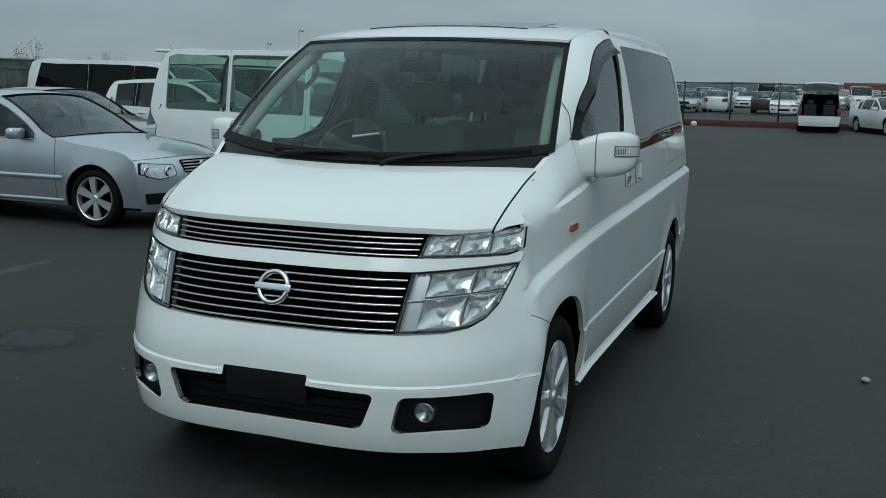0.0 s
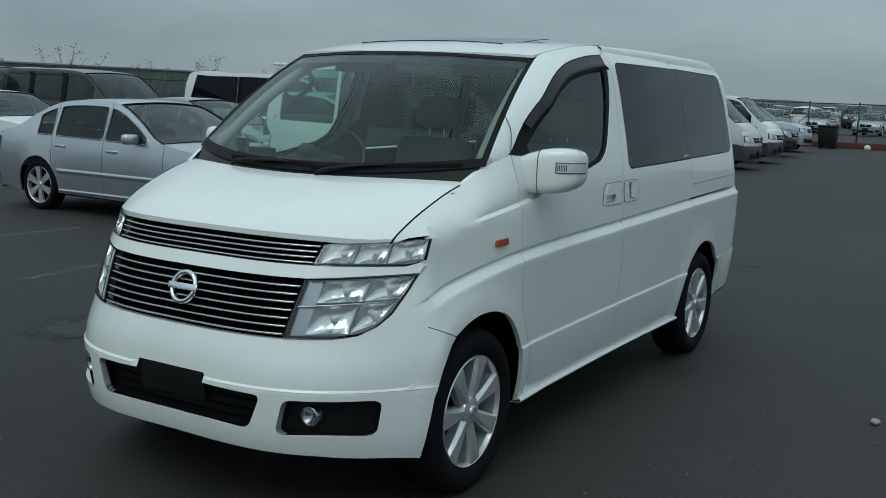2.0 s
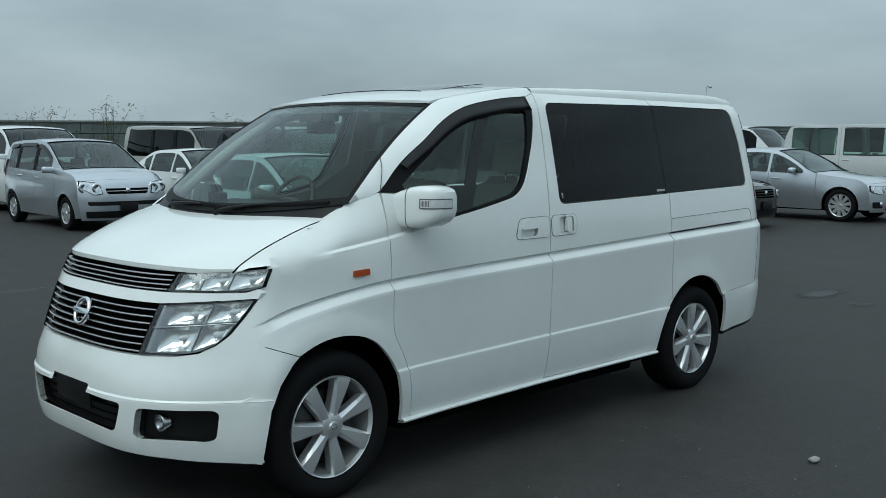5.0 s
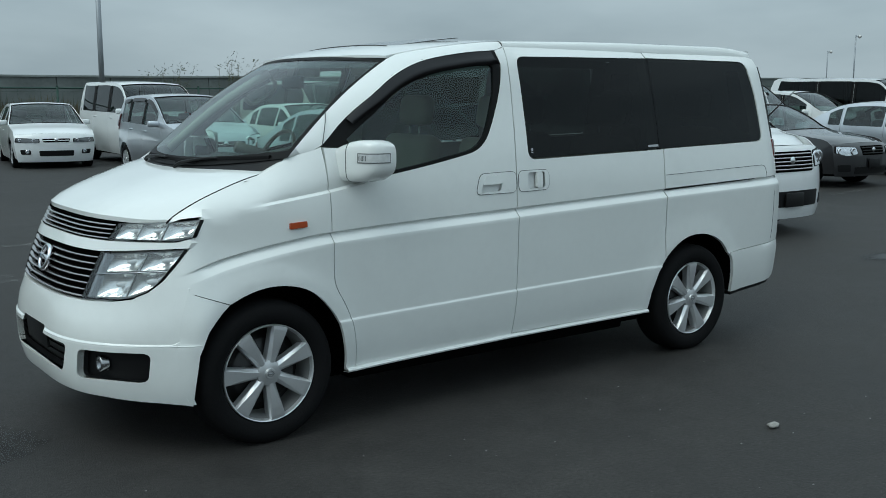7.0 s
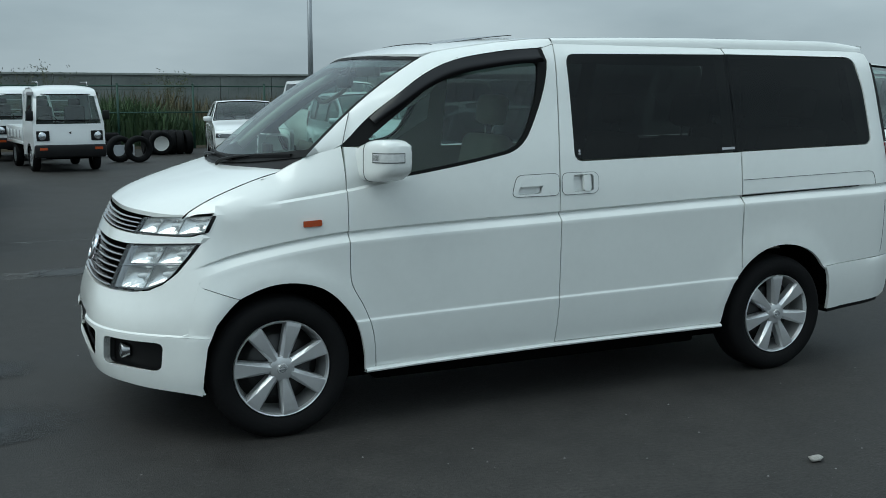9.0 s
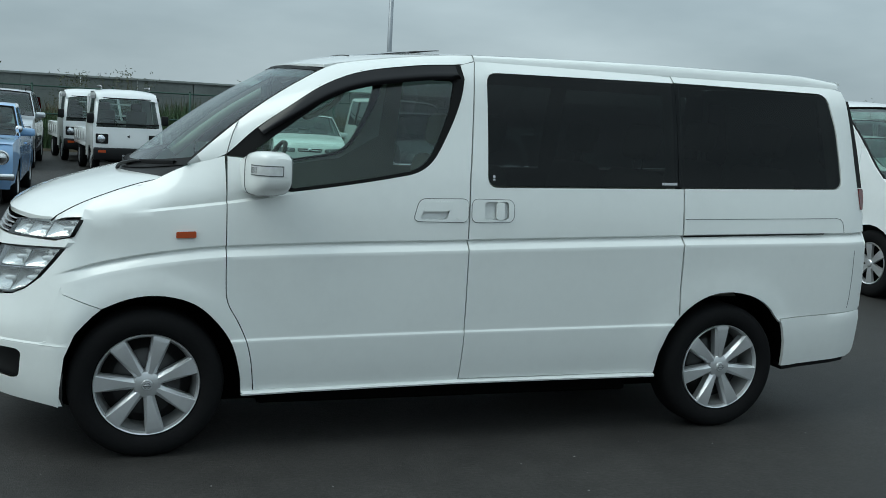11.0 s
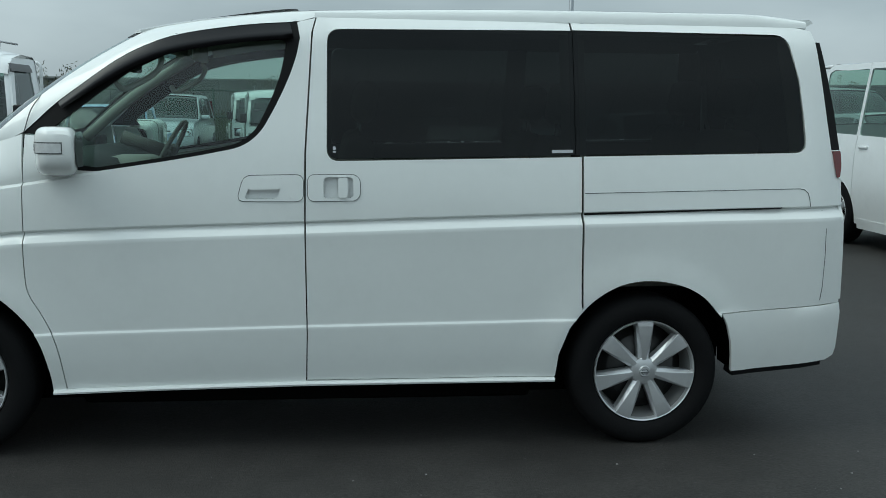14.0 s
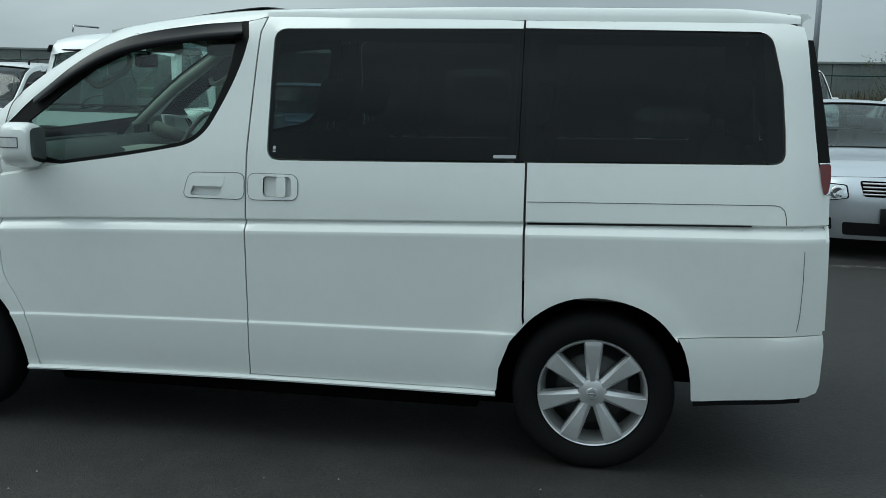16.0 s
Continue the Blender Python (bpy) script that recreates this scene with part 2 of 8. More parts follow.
def sheet(bm, poly, fn, step=0.06, holes=(), depth=(0, 0, 0), vlines=(), ulines=(), index=0, lines=(), avoid=None, look_to=None):
    """Adds to bm a sheet over the flat polygon poly, laid on the surface fn(u, v), with holes, and a rim that turns in by depth."""
    polys = [densify(p, step) for p in (poly, *holes)]
    for line in lines:
        # the outline takes a point wherever a crease line meets it
        lx, lz = [q[0] for q in line], [q[1] for q in line]
        for n_, p in enumerate(polys):
            d_ = [q[1] - float(np.interp(q[0], lx, lz)) if lx[0] <= q[0] <= lx[-1] else None for q in p]
            out = []
            for i, q in enumerate(p):
                out.append(q)
                j = (i + 1) % len(p)
                if d_[i] is not None and d_[j] is not None and d_[i] * d_[j] < 0:
                    t = d_[i] / (d_[i] - d_[j])
                    e = (q[0] + (p[j][0] - q[0]) * t, q[1] + (p[j][1] - q[1]) * t)
                    if min(math.hypot(e[0] - q[0], e[1] - q[1]), math.hypot(e[0] - p[j][0], e[1] - p[j][1])) > 0.0007:
                        out.append(e)
            polys[n_] = out
    pts, edges = [], []
    for p in polys:
        k = len(pts)
        pts += p
        edges += [(k + i, k + (i + 1) % len(p)) for i in range(len(p))]
    us, vs = [p[0] for p in poly], [p[1] for p in poly]
    gu = list(np.arange(min(us) + step / 2, max(us), step)) + list(ulines)
    gv = list(np.arange(min(vs) + step / 2, max(vs), step)) + list(vlines)
    for u in gu:
        for v in gv:
            if avoid and avoid(u, v):
                continue
            if inside(u, v, polys[0]) and not any(inside(u, v, h) for h in polys[1:]) and not any(near_edge(u, v, p, step * 0.3) for p in polys):
                pts.append((u, v))
    for line in lines:
        last = None
        for u, v in line:
            if inside(u, v, polys[0]) and not any(inside(u, v, h) for h in polys[1:]) and not any(near_edge(u, v, p, 0.004) for p in polys):
                pts.append((u, v))
                if last is not None:
                    edges.append((last, len(pts) - 1))
                last = len(pts) - 1
            else:
                last = None
    vc, _, faces, *_ = delaunay_2d_cdt([Vector(p) for p in pts], edges, [], 0, 1e-5)
    keep = []
    for f in faces:
        cx = sum(vc[i][0] for i in f) / 3; cy = sum(vc[i][1] for i in f) / 3
        a, b, c = (vc[i] for i in f)
        area = abs((b[0] - a[0]) * (c[1] - a[1]) - (c[0] - a[0]) * (b[1] - a[1]))
        if area < 0.012 * max((a - b).length_squared, (b - c).length_squared, (c - a).length_squared) and area < 2e-5:
            continue
        if inside(cx, cy, polys[0]) and not any(inside(cx, cy, h) for h in polys[1:]):
            keep.append(f)
    used = sorted({i for f in keep for i in f})
    vmap = {i: bm.verts.new(fn(vc[i][0], vc[i][1])) for i in used}
    made = []
    for f in keep:
        try:
            g = bm.faces.new([vmap[i] for i in f]); g.material_index = index; made.append(g)
        except ValueError:
            pass
    d = Vector(depth)
    if look_to is not None:
        nsum = Vector((0, 0, 0))
        for g in made:
            g.normal_update(); nsum += g.normal * g.calc_area()
        if nsum.dot(Vector(look_to)) < 0:
            for g in made:
                g.normal_flip()
    if d.length > 0:
        # faces look against the depth
        nsum = Vector((0, 0, 0))
        for g in made:
            g.normal_update(); nsum += g.normal * g.calc_area()
        if nsum.dot(d) > 0:
            for g in made:
                g.normal_flip()
        made_set = set(made)
        rim = [e for g in made for e in g.edges if sum(1 for h in e.link_faces if h in made_set) == 1]
        low = {}
        for e in rim:
            e.smooth = False
            g = e.link_faces[0]
            a, b = e.verts
            for v in (a, b):
                if v not in low:
                    low[v] = bm.verts.new(v.co + d)
            loop = next(l for l in g.loops if l.edge == e)
            a, b = loop.vert, loop.link_loop_next.vert
            try:
                h = bm.faces.new((b, a, low[a], low[b])); h.material_index = index
            except ValueError:
                pass
    return made


def lathe(bm, profile, n=48, axis="y", centre=(0, 0, 0), index=0, closed=False):
    """Turns the profile (radius, height) round an axis."""
    rings = []
    c = Vector(centre)
    for r, h in profile:
        ring = []
        for i in range(n):
            a = 2 * math.pi * i / n
            p = (r * math.cos(a), h, r * math.sin(a)) if axis == "y" else (r * math.cos(a), r * math.sin(a), h) if axis == "z" else (h, r * math.cos(a), r * math.sin(a))
            ring.append(bm.verts.new(c + Vector(p)))
        rings.append(ring)
    pairs = list(zip(rings, rings[1:])) + ([(rings[-1], rings[0])] if closed else [])
    for a, b in pairs:
        for i in range(n):
            f = bm.faces.new((a[i], a[(i + 1) % n], b[(i + 1) % n], b[i])); f.material_index = index
    return rings


def box(bm, lo, hi, bevel=0.0, m=None, seg=2, index=0, taper=None):
    """A box with rounded edges. taper: (sx, sy) scale of the top."""
    r = bmesh.ops.create_cube(bm, size=1)
    vs = r["verts"]
    lo, hi = Vector(lo), Vector(hi)
    for v in vs:
        top = v.co.z > 0
        if taper and top:
            v.co.x *= taper[0]; v.co.y *= taper[1]
        v.co = Vector([(lo[i] + hi[i]) / 2 + v.co[i] * (hi[i] - lo[i]) for i in range(3)])
    fs = {f for v in vs for f in v.link_faces}
    for f in fs:
        f.material_index = index
    if bevel > 0:
        es = list({e for v in vs for e in v.link_edges})
        out = bmesh.ops.bevel(bm, geom=es, offset=bevel, segments=seg, affect="EDGES", profile=0.5)
        vs = list({v for f in out["faces"] for v in f.verts} | {v for v in vs if v.is_valid})
        for f in {f for v in vs for f in v.link_faces}:
            f.material_index = index
    if m is not None:
        bmesh.ops.transform(bm, matrix=m, verts=vs)
    return vs


def tube(bm, pts, r, n=8, index=0, cap=True):
    """A round bar along pts; r is one radius or one for each point."""
    P = [Vector(p) for p in pts]
    rings = []
    for i, p in enumerate(P):
        d = (P[min(i + 1, len(P) - 1)] - P[max(i - 1, 0)]).normalized()
        u = d.orthogonal().normalized() if i == 0 else (u - d * u.dot(d)).normalized()
        w = d.cross(u)
        ri = r[i] if isinstance(r, (list, tuple)) else r
        rings.append([bm.verts.new(p + (u * math.cos(2 * math.pi * k / n) + w * math.sin(2 * math.pi * k / n)) * ri) for k in range(n)])
    for a, b in zip(rings, rings[1:]):
        for k in range(n):
            f = bm.faces.new((a[k], a[(k + 1) % n], b[(k + 1) % n], b[k])); f.material_index = index
    if cap:
        bm.faces.new(rings[0][::-1]).material_index = index
        bm.faces.new(rings[-1]).material_index = index
    return rings


def strip(bm, curves, index=0, close=False):
    """Skins curves of equal length."""
    rows = [[bm.verts.new(p) for p in c] for c in curves]
    for a, b in zip(rows, rows[1:]):
        for i in range(len(a) - 1):
            f = bm.faces.new((a[i], a[i + 1], b[i + 1], b[i])); f.material_index = index
    return rows


def mirrored(poly):
    return [(-u, v) for u, v in poly]


def resample(pts, n):
    P = [Vector(p) for p in pts]
    L = [0]
    for a, b in zip(P, P[1:]):
        L.append(L[-1] + (b - a).length)
    out, k = [], 0
    for i in range(n):
        s = L[-1] * i / (n - 1)
        while k < len(L) - 2 and L[k + 1] < s:
            k += 1
        t = 0 if L[k + 1] == L[k] else (s - L[k]) / (L[k + 1] - L[k])
        out.append(P[k].lerp(P[k + 1], t))
    return out


VISOR = mat("smoked_plastic", (0.008, 0.0075, 0.009), rough=0.30, spec=0.35)
GAP = mat("seam_grey", (0.10, 0.105, 0.105), rough=0.7)
HANDLEIN = mat("pearl_handle_bowl", (0.74, 0.76, 0.75), rough=0.4, coat=0.6)
SLAT = mat("grille_chrome", (0.55, 0.52, 0.52), rough=0.18, metal=1.0)


def asphalt():
    m, nt, b = node_mat("worn_asphalt")
    N, L = nt.nodes, nt.links
    tc = N.new("ShaderNodeTexCoord")

    def noise_tex(scale, detail=5, rough=0.6):
        n = N.new("ShaderNodeTexNoise")
        n.inputs["Scale"].default_value, n.inputs["Detail"].default_value, n.inputs["Roughness"].default_value = scale, detail, rough
        L.new(tc.outputs["Object"], n.inputs["Vector"])
        return n
    big, mid, fine = noise_tex(0.16, 6), noise_tex(1.3, 7, 0.65), noise_tex(55, 4, 0.7)
    vor = N.new("ShaderNodeTexVoronoi"); vor.inputs["Scale"].default_value = 130
    L.new(tc.outputs["Object"], vor.inputs["Vector"])
    r1 = N.new("ShaderNodeValToRGB")
    r1.color_ramp.elements[0].position, r1.color_ramp.elements[0].color = 0.32, (0.0185, 0.0173, 0.0163, 1)
    r1.color_ramp.elements[1].position, r1.color_ramp.elements[1].color = 0.72, (0.0335, 0.0313, 0.0293, 1)
    L.new(big.outputs["Fac"], r1.inputs[0])
    r2 = N.new("ShaderNodeMapRange"); r2.inputs["From Min"].default_value = 0.3; r2.inputs["From Max"].default_value = 0.75; r2.inputs["To Min"].default_value = 0.72; r2.inputs["To Max"].default_value = 1.22
    L.new(mid.outputs["Fac"], r2.inputs["Value"])
    r3 = N.new("ShaderNodeMapRange"); r3.inputs["From Min"].default_value = 0.25; r3.inputs["From Max"].default_value = 0.75; r3.inputs["To Min"].default_value = 0.45; r3.inputs["To Max"].default_value = 1.62
    L.new(fine.outputs["Fac"], r3.inputs["Value"])
    r4 = N.new("ShaderNodeMapRange"); r4.inputs["From Min"].default_value = 0.3; r4.inputs["From Max"].default_value = 0.7; r4.inputs["To Min"].default_value = 0.80; r4.inputs["To Max"].default_value = 1.22
    L.new(noise_tex(8.0, 6, 0.75).outputs["Fac"], r4.inputs["Value"])
    mu0 = N.new("ShaderNodeMath"); mu0.operation = "MULTIPLY"
    L.new(r2.outputs[0], mu0.inputs[0]); L.new(r4.outputs[0], mu0.inputs[1])
    mu = N.new("ShaderNodeMath"); mu.operation = "MULTIPLY"
    L.new(mu0.outputs[0], mu.inputs[0]); L.new(r3.outputs[0], mu.inputs[1])
    sc = N.new("ShaderNodeVectorMath"); sc.operation = "SCALE"
    L.new(r1.outputs[0], sc.inputs[0]); L.new(mu.outputs[0], sc.inputs["Scale"])
    # pale chips of stone
    chip = N.new("ShaderNodeMapRange"); chip.inputs["From Min"].default_value = 0.68; chip.inputs["From Max"].default_value = 0.79
    L.new(noise_tex(95, 2).outputs["Fac"], chip.inputs["Value"])
    mx = N.new("ShaderNodeMix"); mx.data_type = "RGBA"; mx.inputs["B"].default_value = (0.17, 0.17, 0.165, 1)
    L.new(chip.outputs[0], mx.inputs["Factor"]); L.new(sc.outputs[0], mx.inputs["A"])
    L.new(mx.outputs["Result"], b.inputs["Base Color"])
    rr = N.new("ShaderNodeMapRange"); rr.inputs["To Min"].default_value = 0.55; rr.inputs["To Max"].default_value = 0.85
    L.new(mid.outputs["Fac"], rr.inputs["Value"]); L.new(rr.outputs[0], b.inputs["Roughness"])
    b.inputs["Specular IOR Level"].default_value = 0.35
    bp = N.new("ShaderNodeBump"); bp.inputs["Strength"].default_value = 0.5; bp.inputs["Distance"].default_value = 0.003
    ad = N.new("ShaderNodeMath"); ad.operation = "ADD"
    L.new(vor.outputs["Distance"], ad.inputs[0]); L.new(fine.outputs["Fac"], ad.inputs[1])
    L.new(ad.outputs[0], bp.inputs["Height"]); L.new(bp.outputs[0], b.inputs["Normal"])
    return m


def gz(x):
    """Height of the yard: level round the minivan, rising gently towards the east."""
    return float(np.interp(x, [8.0, 12.0, 16.0, 3000.0], [0.0, 0.020, 0.060, 31.39]))


ASPHALT = asphalt()
bm = bmesh.new()
g = 3000.0
ticks = [-g, -300, -80, -30, 0, 30, 80, 300, g]
xticks = [-g, -300, -80, -30, 0, 8, 12, 16, 30, 80, 300, g]
vs_ = {(i, j): bm.verts.new((x, y, gz(x))) for i, x in enumerate(xticks) for j, y in enumerate(ticks)}
for i in range(len(xticks) - 1):
    for j in range(len(ticks) - 1):
        bm.faces.new((vs_[i, j], vs_[i + 1, j], vs_[i + 1, j + 1], vs_[i, j + 1]))
ground = tagged(new("ground", finish(bm, "ground", ASPHALT, False)), "dark grey worn asphalt of a car yard", "asphalt", kind="structure")


# ---------------------------------------------------------------- the white minivan
# x runs from the front axle (0) to the rear axle (2.95); the camera's flank is at -y
SECTION = [(0.18, 0.815), (0.30, 0.845), (0.45, 0.874), (0.62, 0.888), (0.80, 0.893), (1.0, 0.893), (1.12, 0.889), (1.28, 0.874), (1.55, 0.822), (1.76, 0.770), (1.815, 0.748), (1.85, 0.720), (1.875, 0.690), (1.90, 0.62)]
CREASE = [(-0.45, 0.80), (-0.33, 0.844), (-0.15, 0.894), (0.08, 0.938), (0.32, 0.966), (1.46, 1.008), (2.64, 1.045), (3.84, 1.073)]
CREASE2 = [(0.30, 0.548), (1.46, 0.573), (2.63, 0.591), (3.87, 0.635)]


def soft_pos(v, w=0.02):
    return 0.5 * (v + math.sqrt(v * v + w * w))


def shelf(c, w1, d1, w2, d2):
    """A crisp shelf: it falls in by d1 over w1 above the line, then steps out by d2 over w2 below it."""
    if c > w1:
        return 0.0
    if c > 0:
        return -d1 * (1 - c / w1)
    return -d1 + d2 * min(1.0, -c / w2)


def seam_y(x):
    """Half width at which the bonnet meets the wing."""
    return curve_at(x, [(-0.45, 0.712), (-0.33, 0.728), (-0.2, 0.738), (-0.05, 0.746), (0.02, 0.750), (0.155, 0.788), (0.322, 0.826), (0.4, 0.832)])


def wing_top(x):
    """Height of the wing's upper edge along the bonnet and up to the door."""
    if x <= 0.02:
        return bonnet_z(x, seam_y(x))
    return curve_at(x, [(0.02, bonnet_z(0.02, seam_y(0.02))), (0.155, 1.316), (0.322, 1.368)])


def flank(x, z):
    """Half width of the body at x, z."""
    y = curve_at(z, SECTION)
    if x < 0.4:
        y -= (0.006 + 0.084 * step01((z - 0.55) / 0.45)) * ((0.4 - x) / 0.7) ** 2
    if x > 2.0:
        y -= (0.018 + 0.026 * step01((z - 0.85) / 0.6)) * ((x - 2.0) / 1.7) ** 1.3
    if x > 3.66:
        y -= (0.9 + 0.6 * step01((z - 0.85) / 0.6)) * (x - 3.66) ** 2
    # shoulder: the lower body stands proud of the upper below the waist line
    c = z - curve_at(x, CREASE)
    fade = step01((x + 0.46) / 0.22)
    y += fade * shelf(c, 0.010, 0.020, 0.040, 0.038) * math.exp(min(0.0, c + 0.040) / 0.28)
    # a second ridge runs back over the wing and dies under the door window
    if -0.12 < x < 0.70:
        c3 = z - curve_at(x, [(-0.12, 1.102), (-0.08, 1.11), (0.32, 1.167), (0.66, 1.226)])
        f3 = step01((x + 0.10) / 0.22) * step01((0.68 - x) / 0.2)
        y += f3 * (shelf(c3, 0.004, 0.0, 0.009, 0.019) * math.exp(min(0.0, c3) / 0.09) - (0.021 * math.exp(-c3 / 0.045) if c3 > 0 else 0.021 * math.exp(c3 / 0.09)))
    c2 = z - curve_at(x, CREASE2)
    if x > 0.28:
        y += 0.007 * min(1.0, max(0.0, -c2 / 0.008)) * math.exp(min(0.0, c2) / 0.5)
    # wing top rolls in towards the bonnet
    k = curve_at(x, [(-0.5, 0.95), (0.05, 0.80), (0.32, 0.22), (0.62, 0.0)])
    y2 = y - k * soft_pos(z - curve_at(x, [(-0.5, 1.06), (-0.1, 1.115), (0.32, 1.170)]), 0.05)
    zs = curve_at(x, [(-0.5, 1.045), (-0.3, 1.070), (-0.1, 1.09), (0.32, 1.150)])
    if x < 0.34 and z > zs:
        ze = wing_top(x)
        t = min(1.3, (z - zs) / max(0.02, ze - zs))
        y3 = y - (y - seam_y(x)) * t ** 1.8
        w_ = step01((x - 0.06) / 0.26)
        y2 = y3 * (1 - w_) + y2 * w_
    elif x < 0.34:
        w_ = step01((x - 0.06) / 0.26)
        y2 = y * (1 - w_) + y2 * w_
    y = y2
    # wheel arch flares
    for ax in (0.0, 2.95):
        r = math.hypot(x - ax, z - 0.345)
        if 0.3 < r < 0.75 and z < 0.9:
            y += 0.012 * math.exp(-((r - 0.43) / 0.055) ** 2)
    # round the corner into the nose
    if x < -0.20 and z < 1.10:
        yi = 0.85 * max(0.01, (x - curve_at(z, NOSE) + 0.010 * (1 - step01((z - 0.528) / 0.010))) / 0.38) ** (1 / 3.2)
        k = max(step01((x + 0.42) / 0.20), step01((z - 1.06) / 0.04))
        y = yi * (1 - k) + y * k
    return y


NOSE = [(0.15, -0.70), (0.26, -0.755), (0.35, -0.785), (0.45, -0.795), (0.535, -0.797), (0.62, -0.788), (0.7, -0.765), (0.85, -0.712), (0.95, -0.67), (1.05, -0.618), (1.10, -0.57)]


def nose(y, z):
    x = curve_at(z, NOSE) + 0.38 * (abs(y) / 0.85) ** (3.2 + 0.4 * (1 - step01((z - 0.56) / 0.14)))
    return x - 0.010 * (1 - step01((z - 0.528) / 0.010))


def bonnet_z(x, y):
    dx = 0.38 * (abs(y) / 0.85) ** 3.2 * (1 - 0.72 * step01((x + 0.5) / 0.6))
    return curve_at(x - dx, [(-0.64, 1.045), (-0.60, 1.085), (-0.55, 1.115), (-0.45, 1.158), (-0.3, 1.205), (-0.13, 1.250), (0.1, 1.300)]) - 0.02 * (abs(y) / 0.75) ** 4


ROOF = [(0.60, 1.785), (0.655, 1.806), (0.8, 1.848), (1.1, 1.893), (1.5, 1.916), (2.6, 1.938), (3.4, 1.940), (3.78, 1.906)]


def roof_z(x, y):
    return curve_at(x, ROOF) - (0.046 - 0.022 * step01((x - 0.9) / 0.6)) * (abs(y) / 0.69) ** 2.4


def screen(u, v, off=0.0):
    """The windscreen: u across from -1 to 1, v from the cowl (0) to the roof (1)."""
    hw = 0.782 + (0.672 - 0.782) * v
    cx = -0.115 + 0.77 * v
    cz = 1.262 + 0.543 * v + 0.035 * math.sin(math.pi * v)
    a = abs(u) ** 2.2
    x = cx + (0.265 * (1 - v) + 0.120 * v) * a
    z = cz + (0.056 * (1 - v) - 0.022 * v) * a
    return Vector((x - off * 0.55, hw * u, z + off * 0.83))


FWIN = [(0.330, 1.372), (0.462, 1.366), (0.522, 1.232), *smooth_line([(0.62, 1.228), (0.90, 1.272), (1.10, 1.309), (1.195, 1.333), (1.260, 1.379), (1.309, 1.450), (1.376, 1.584), (1.416, 1.692), (1.434, 1.775)], 5), (1.42, 1.830), (1.38, 1.838),
        (1.212, 1.818), (0.936, 1.771), (0.749, 1.695), (0.567, 1.570), (0.441, 1.477)]
FGLASS = [(0.45, 1.400), (0.535, 1.248), *smooth_line([(0.62, 1.235), (0.90, 1.279), (1.10, 1.316), (1.188, 1.339), (1.250, 1.384), (1.294, 1.455), (1.352, 1.592), (1.376, 1.690), (1.385, 1.752)], 5), (1.37, 1.765), (1.15, 1.752), (0.935, 1.717), (0.75, 1.625), (0.62, 1.530)]
FWIN_OUT = [tuple(Vector(p) + (Vector(p) - Vector((0.95, 1.52))).normalized() * 0.013) for p in FWIN]
FARCH = [(0.411, 0.291), (0.402, 0.385), (0.365, 0.522), (0.298, 0.625), (0.200, 0.712), (0.073, 0.750), (-0.056, 0.744), (-0.186, 0.695), (-0.262, 0.630)]
RARCH = [(2.545, 0.320), (2.560, 0.430), (2.604, 0.546), (2.698, 0.664), (2.823, 0.738), (2.959, 0.757), (3.096, 0.733), (3.201, 0.678), (3.283, 0.590)]


CREASE_LINES = [[(x, curve_at(x, CREASE) + d) for x in np.arange(-0.45, 3.9, 0.04)] for d in (0.030, 0.0115, 0.0092, 0.0010, -0.0010, -0.0385, -0.0420, -0.060, -0.085)] \
    + [[(x, curve_at(x, CREASE2) + d) for x in np.arange(0.33, 3.9, 0.04)] for d in (0.010, 0.001, -0.001, -0.007, -0.0095, -0.022)] \
    + [[(x, curve_at(x, [(-0.12, 1.102), (-0.08, 1.11), (0.32, 1.167), (0.66, 1.226)]) + d) for x in np.arange(-0.10, 0.67, 0.03)] for d in (0.06, 0.03, 0.012, 0.001, -0.004, -0.0095, -0.03)]


# front shut line of the front door, from the pillar down to the sill
SHUT = smooth_line([(0.3275, 1.20), (0.3280, 1.017), (0.3300, 0.80), (0.3420, 0.715), (0.3880, 0.630), (0.4280, 0.540), (0.4520, 0.440), (0.4660, 0.320)], 5)


def near_crease(x, z):
    return -0.105 < z - curve_at(x, CREASE) < 0.045 or (-0.12 < x < 0.68 and -0.045 < z - curve_at(x, [(-0.12, 1.102), (-0.08, 1.11), (0.32, 1.167), (0.66, 1.226)]) < 0.075) or (x > 0.3 and -0.04 < z - curve_at(x, CREASE2) < 0.025)


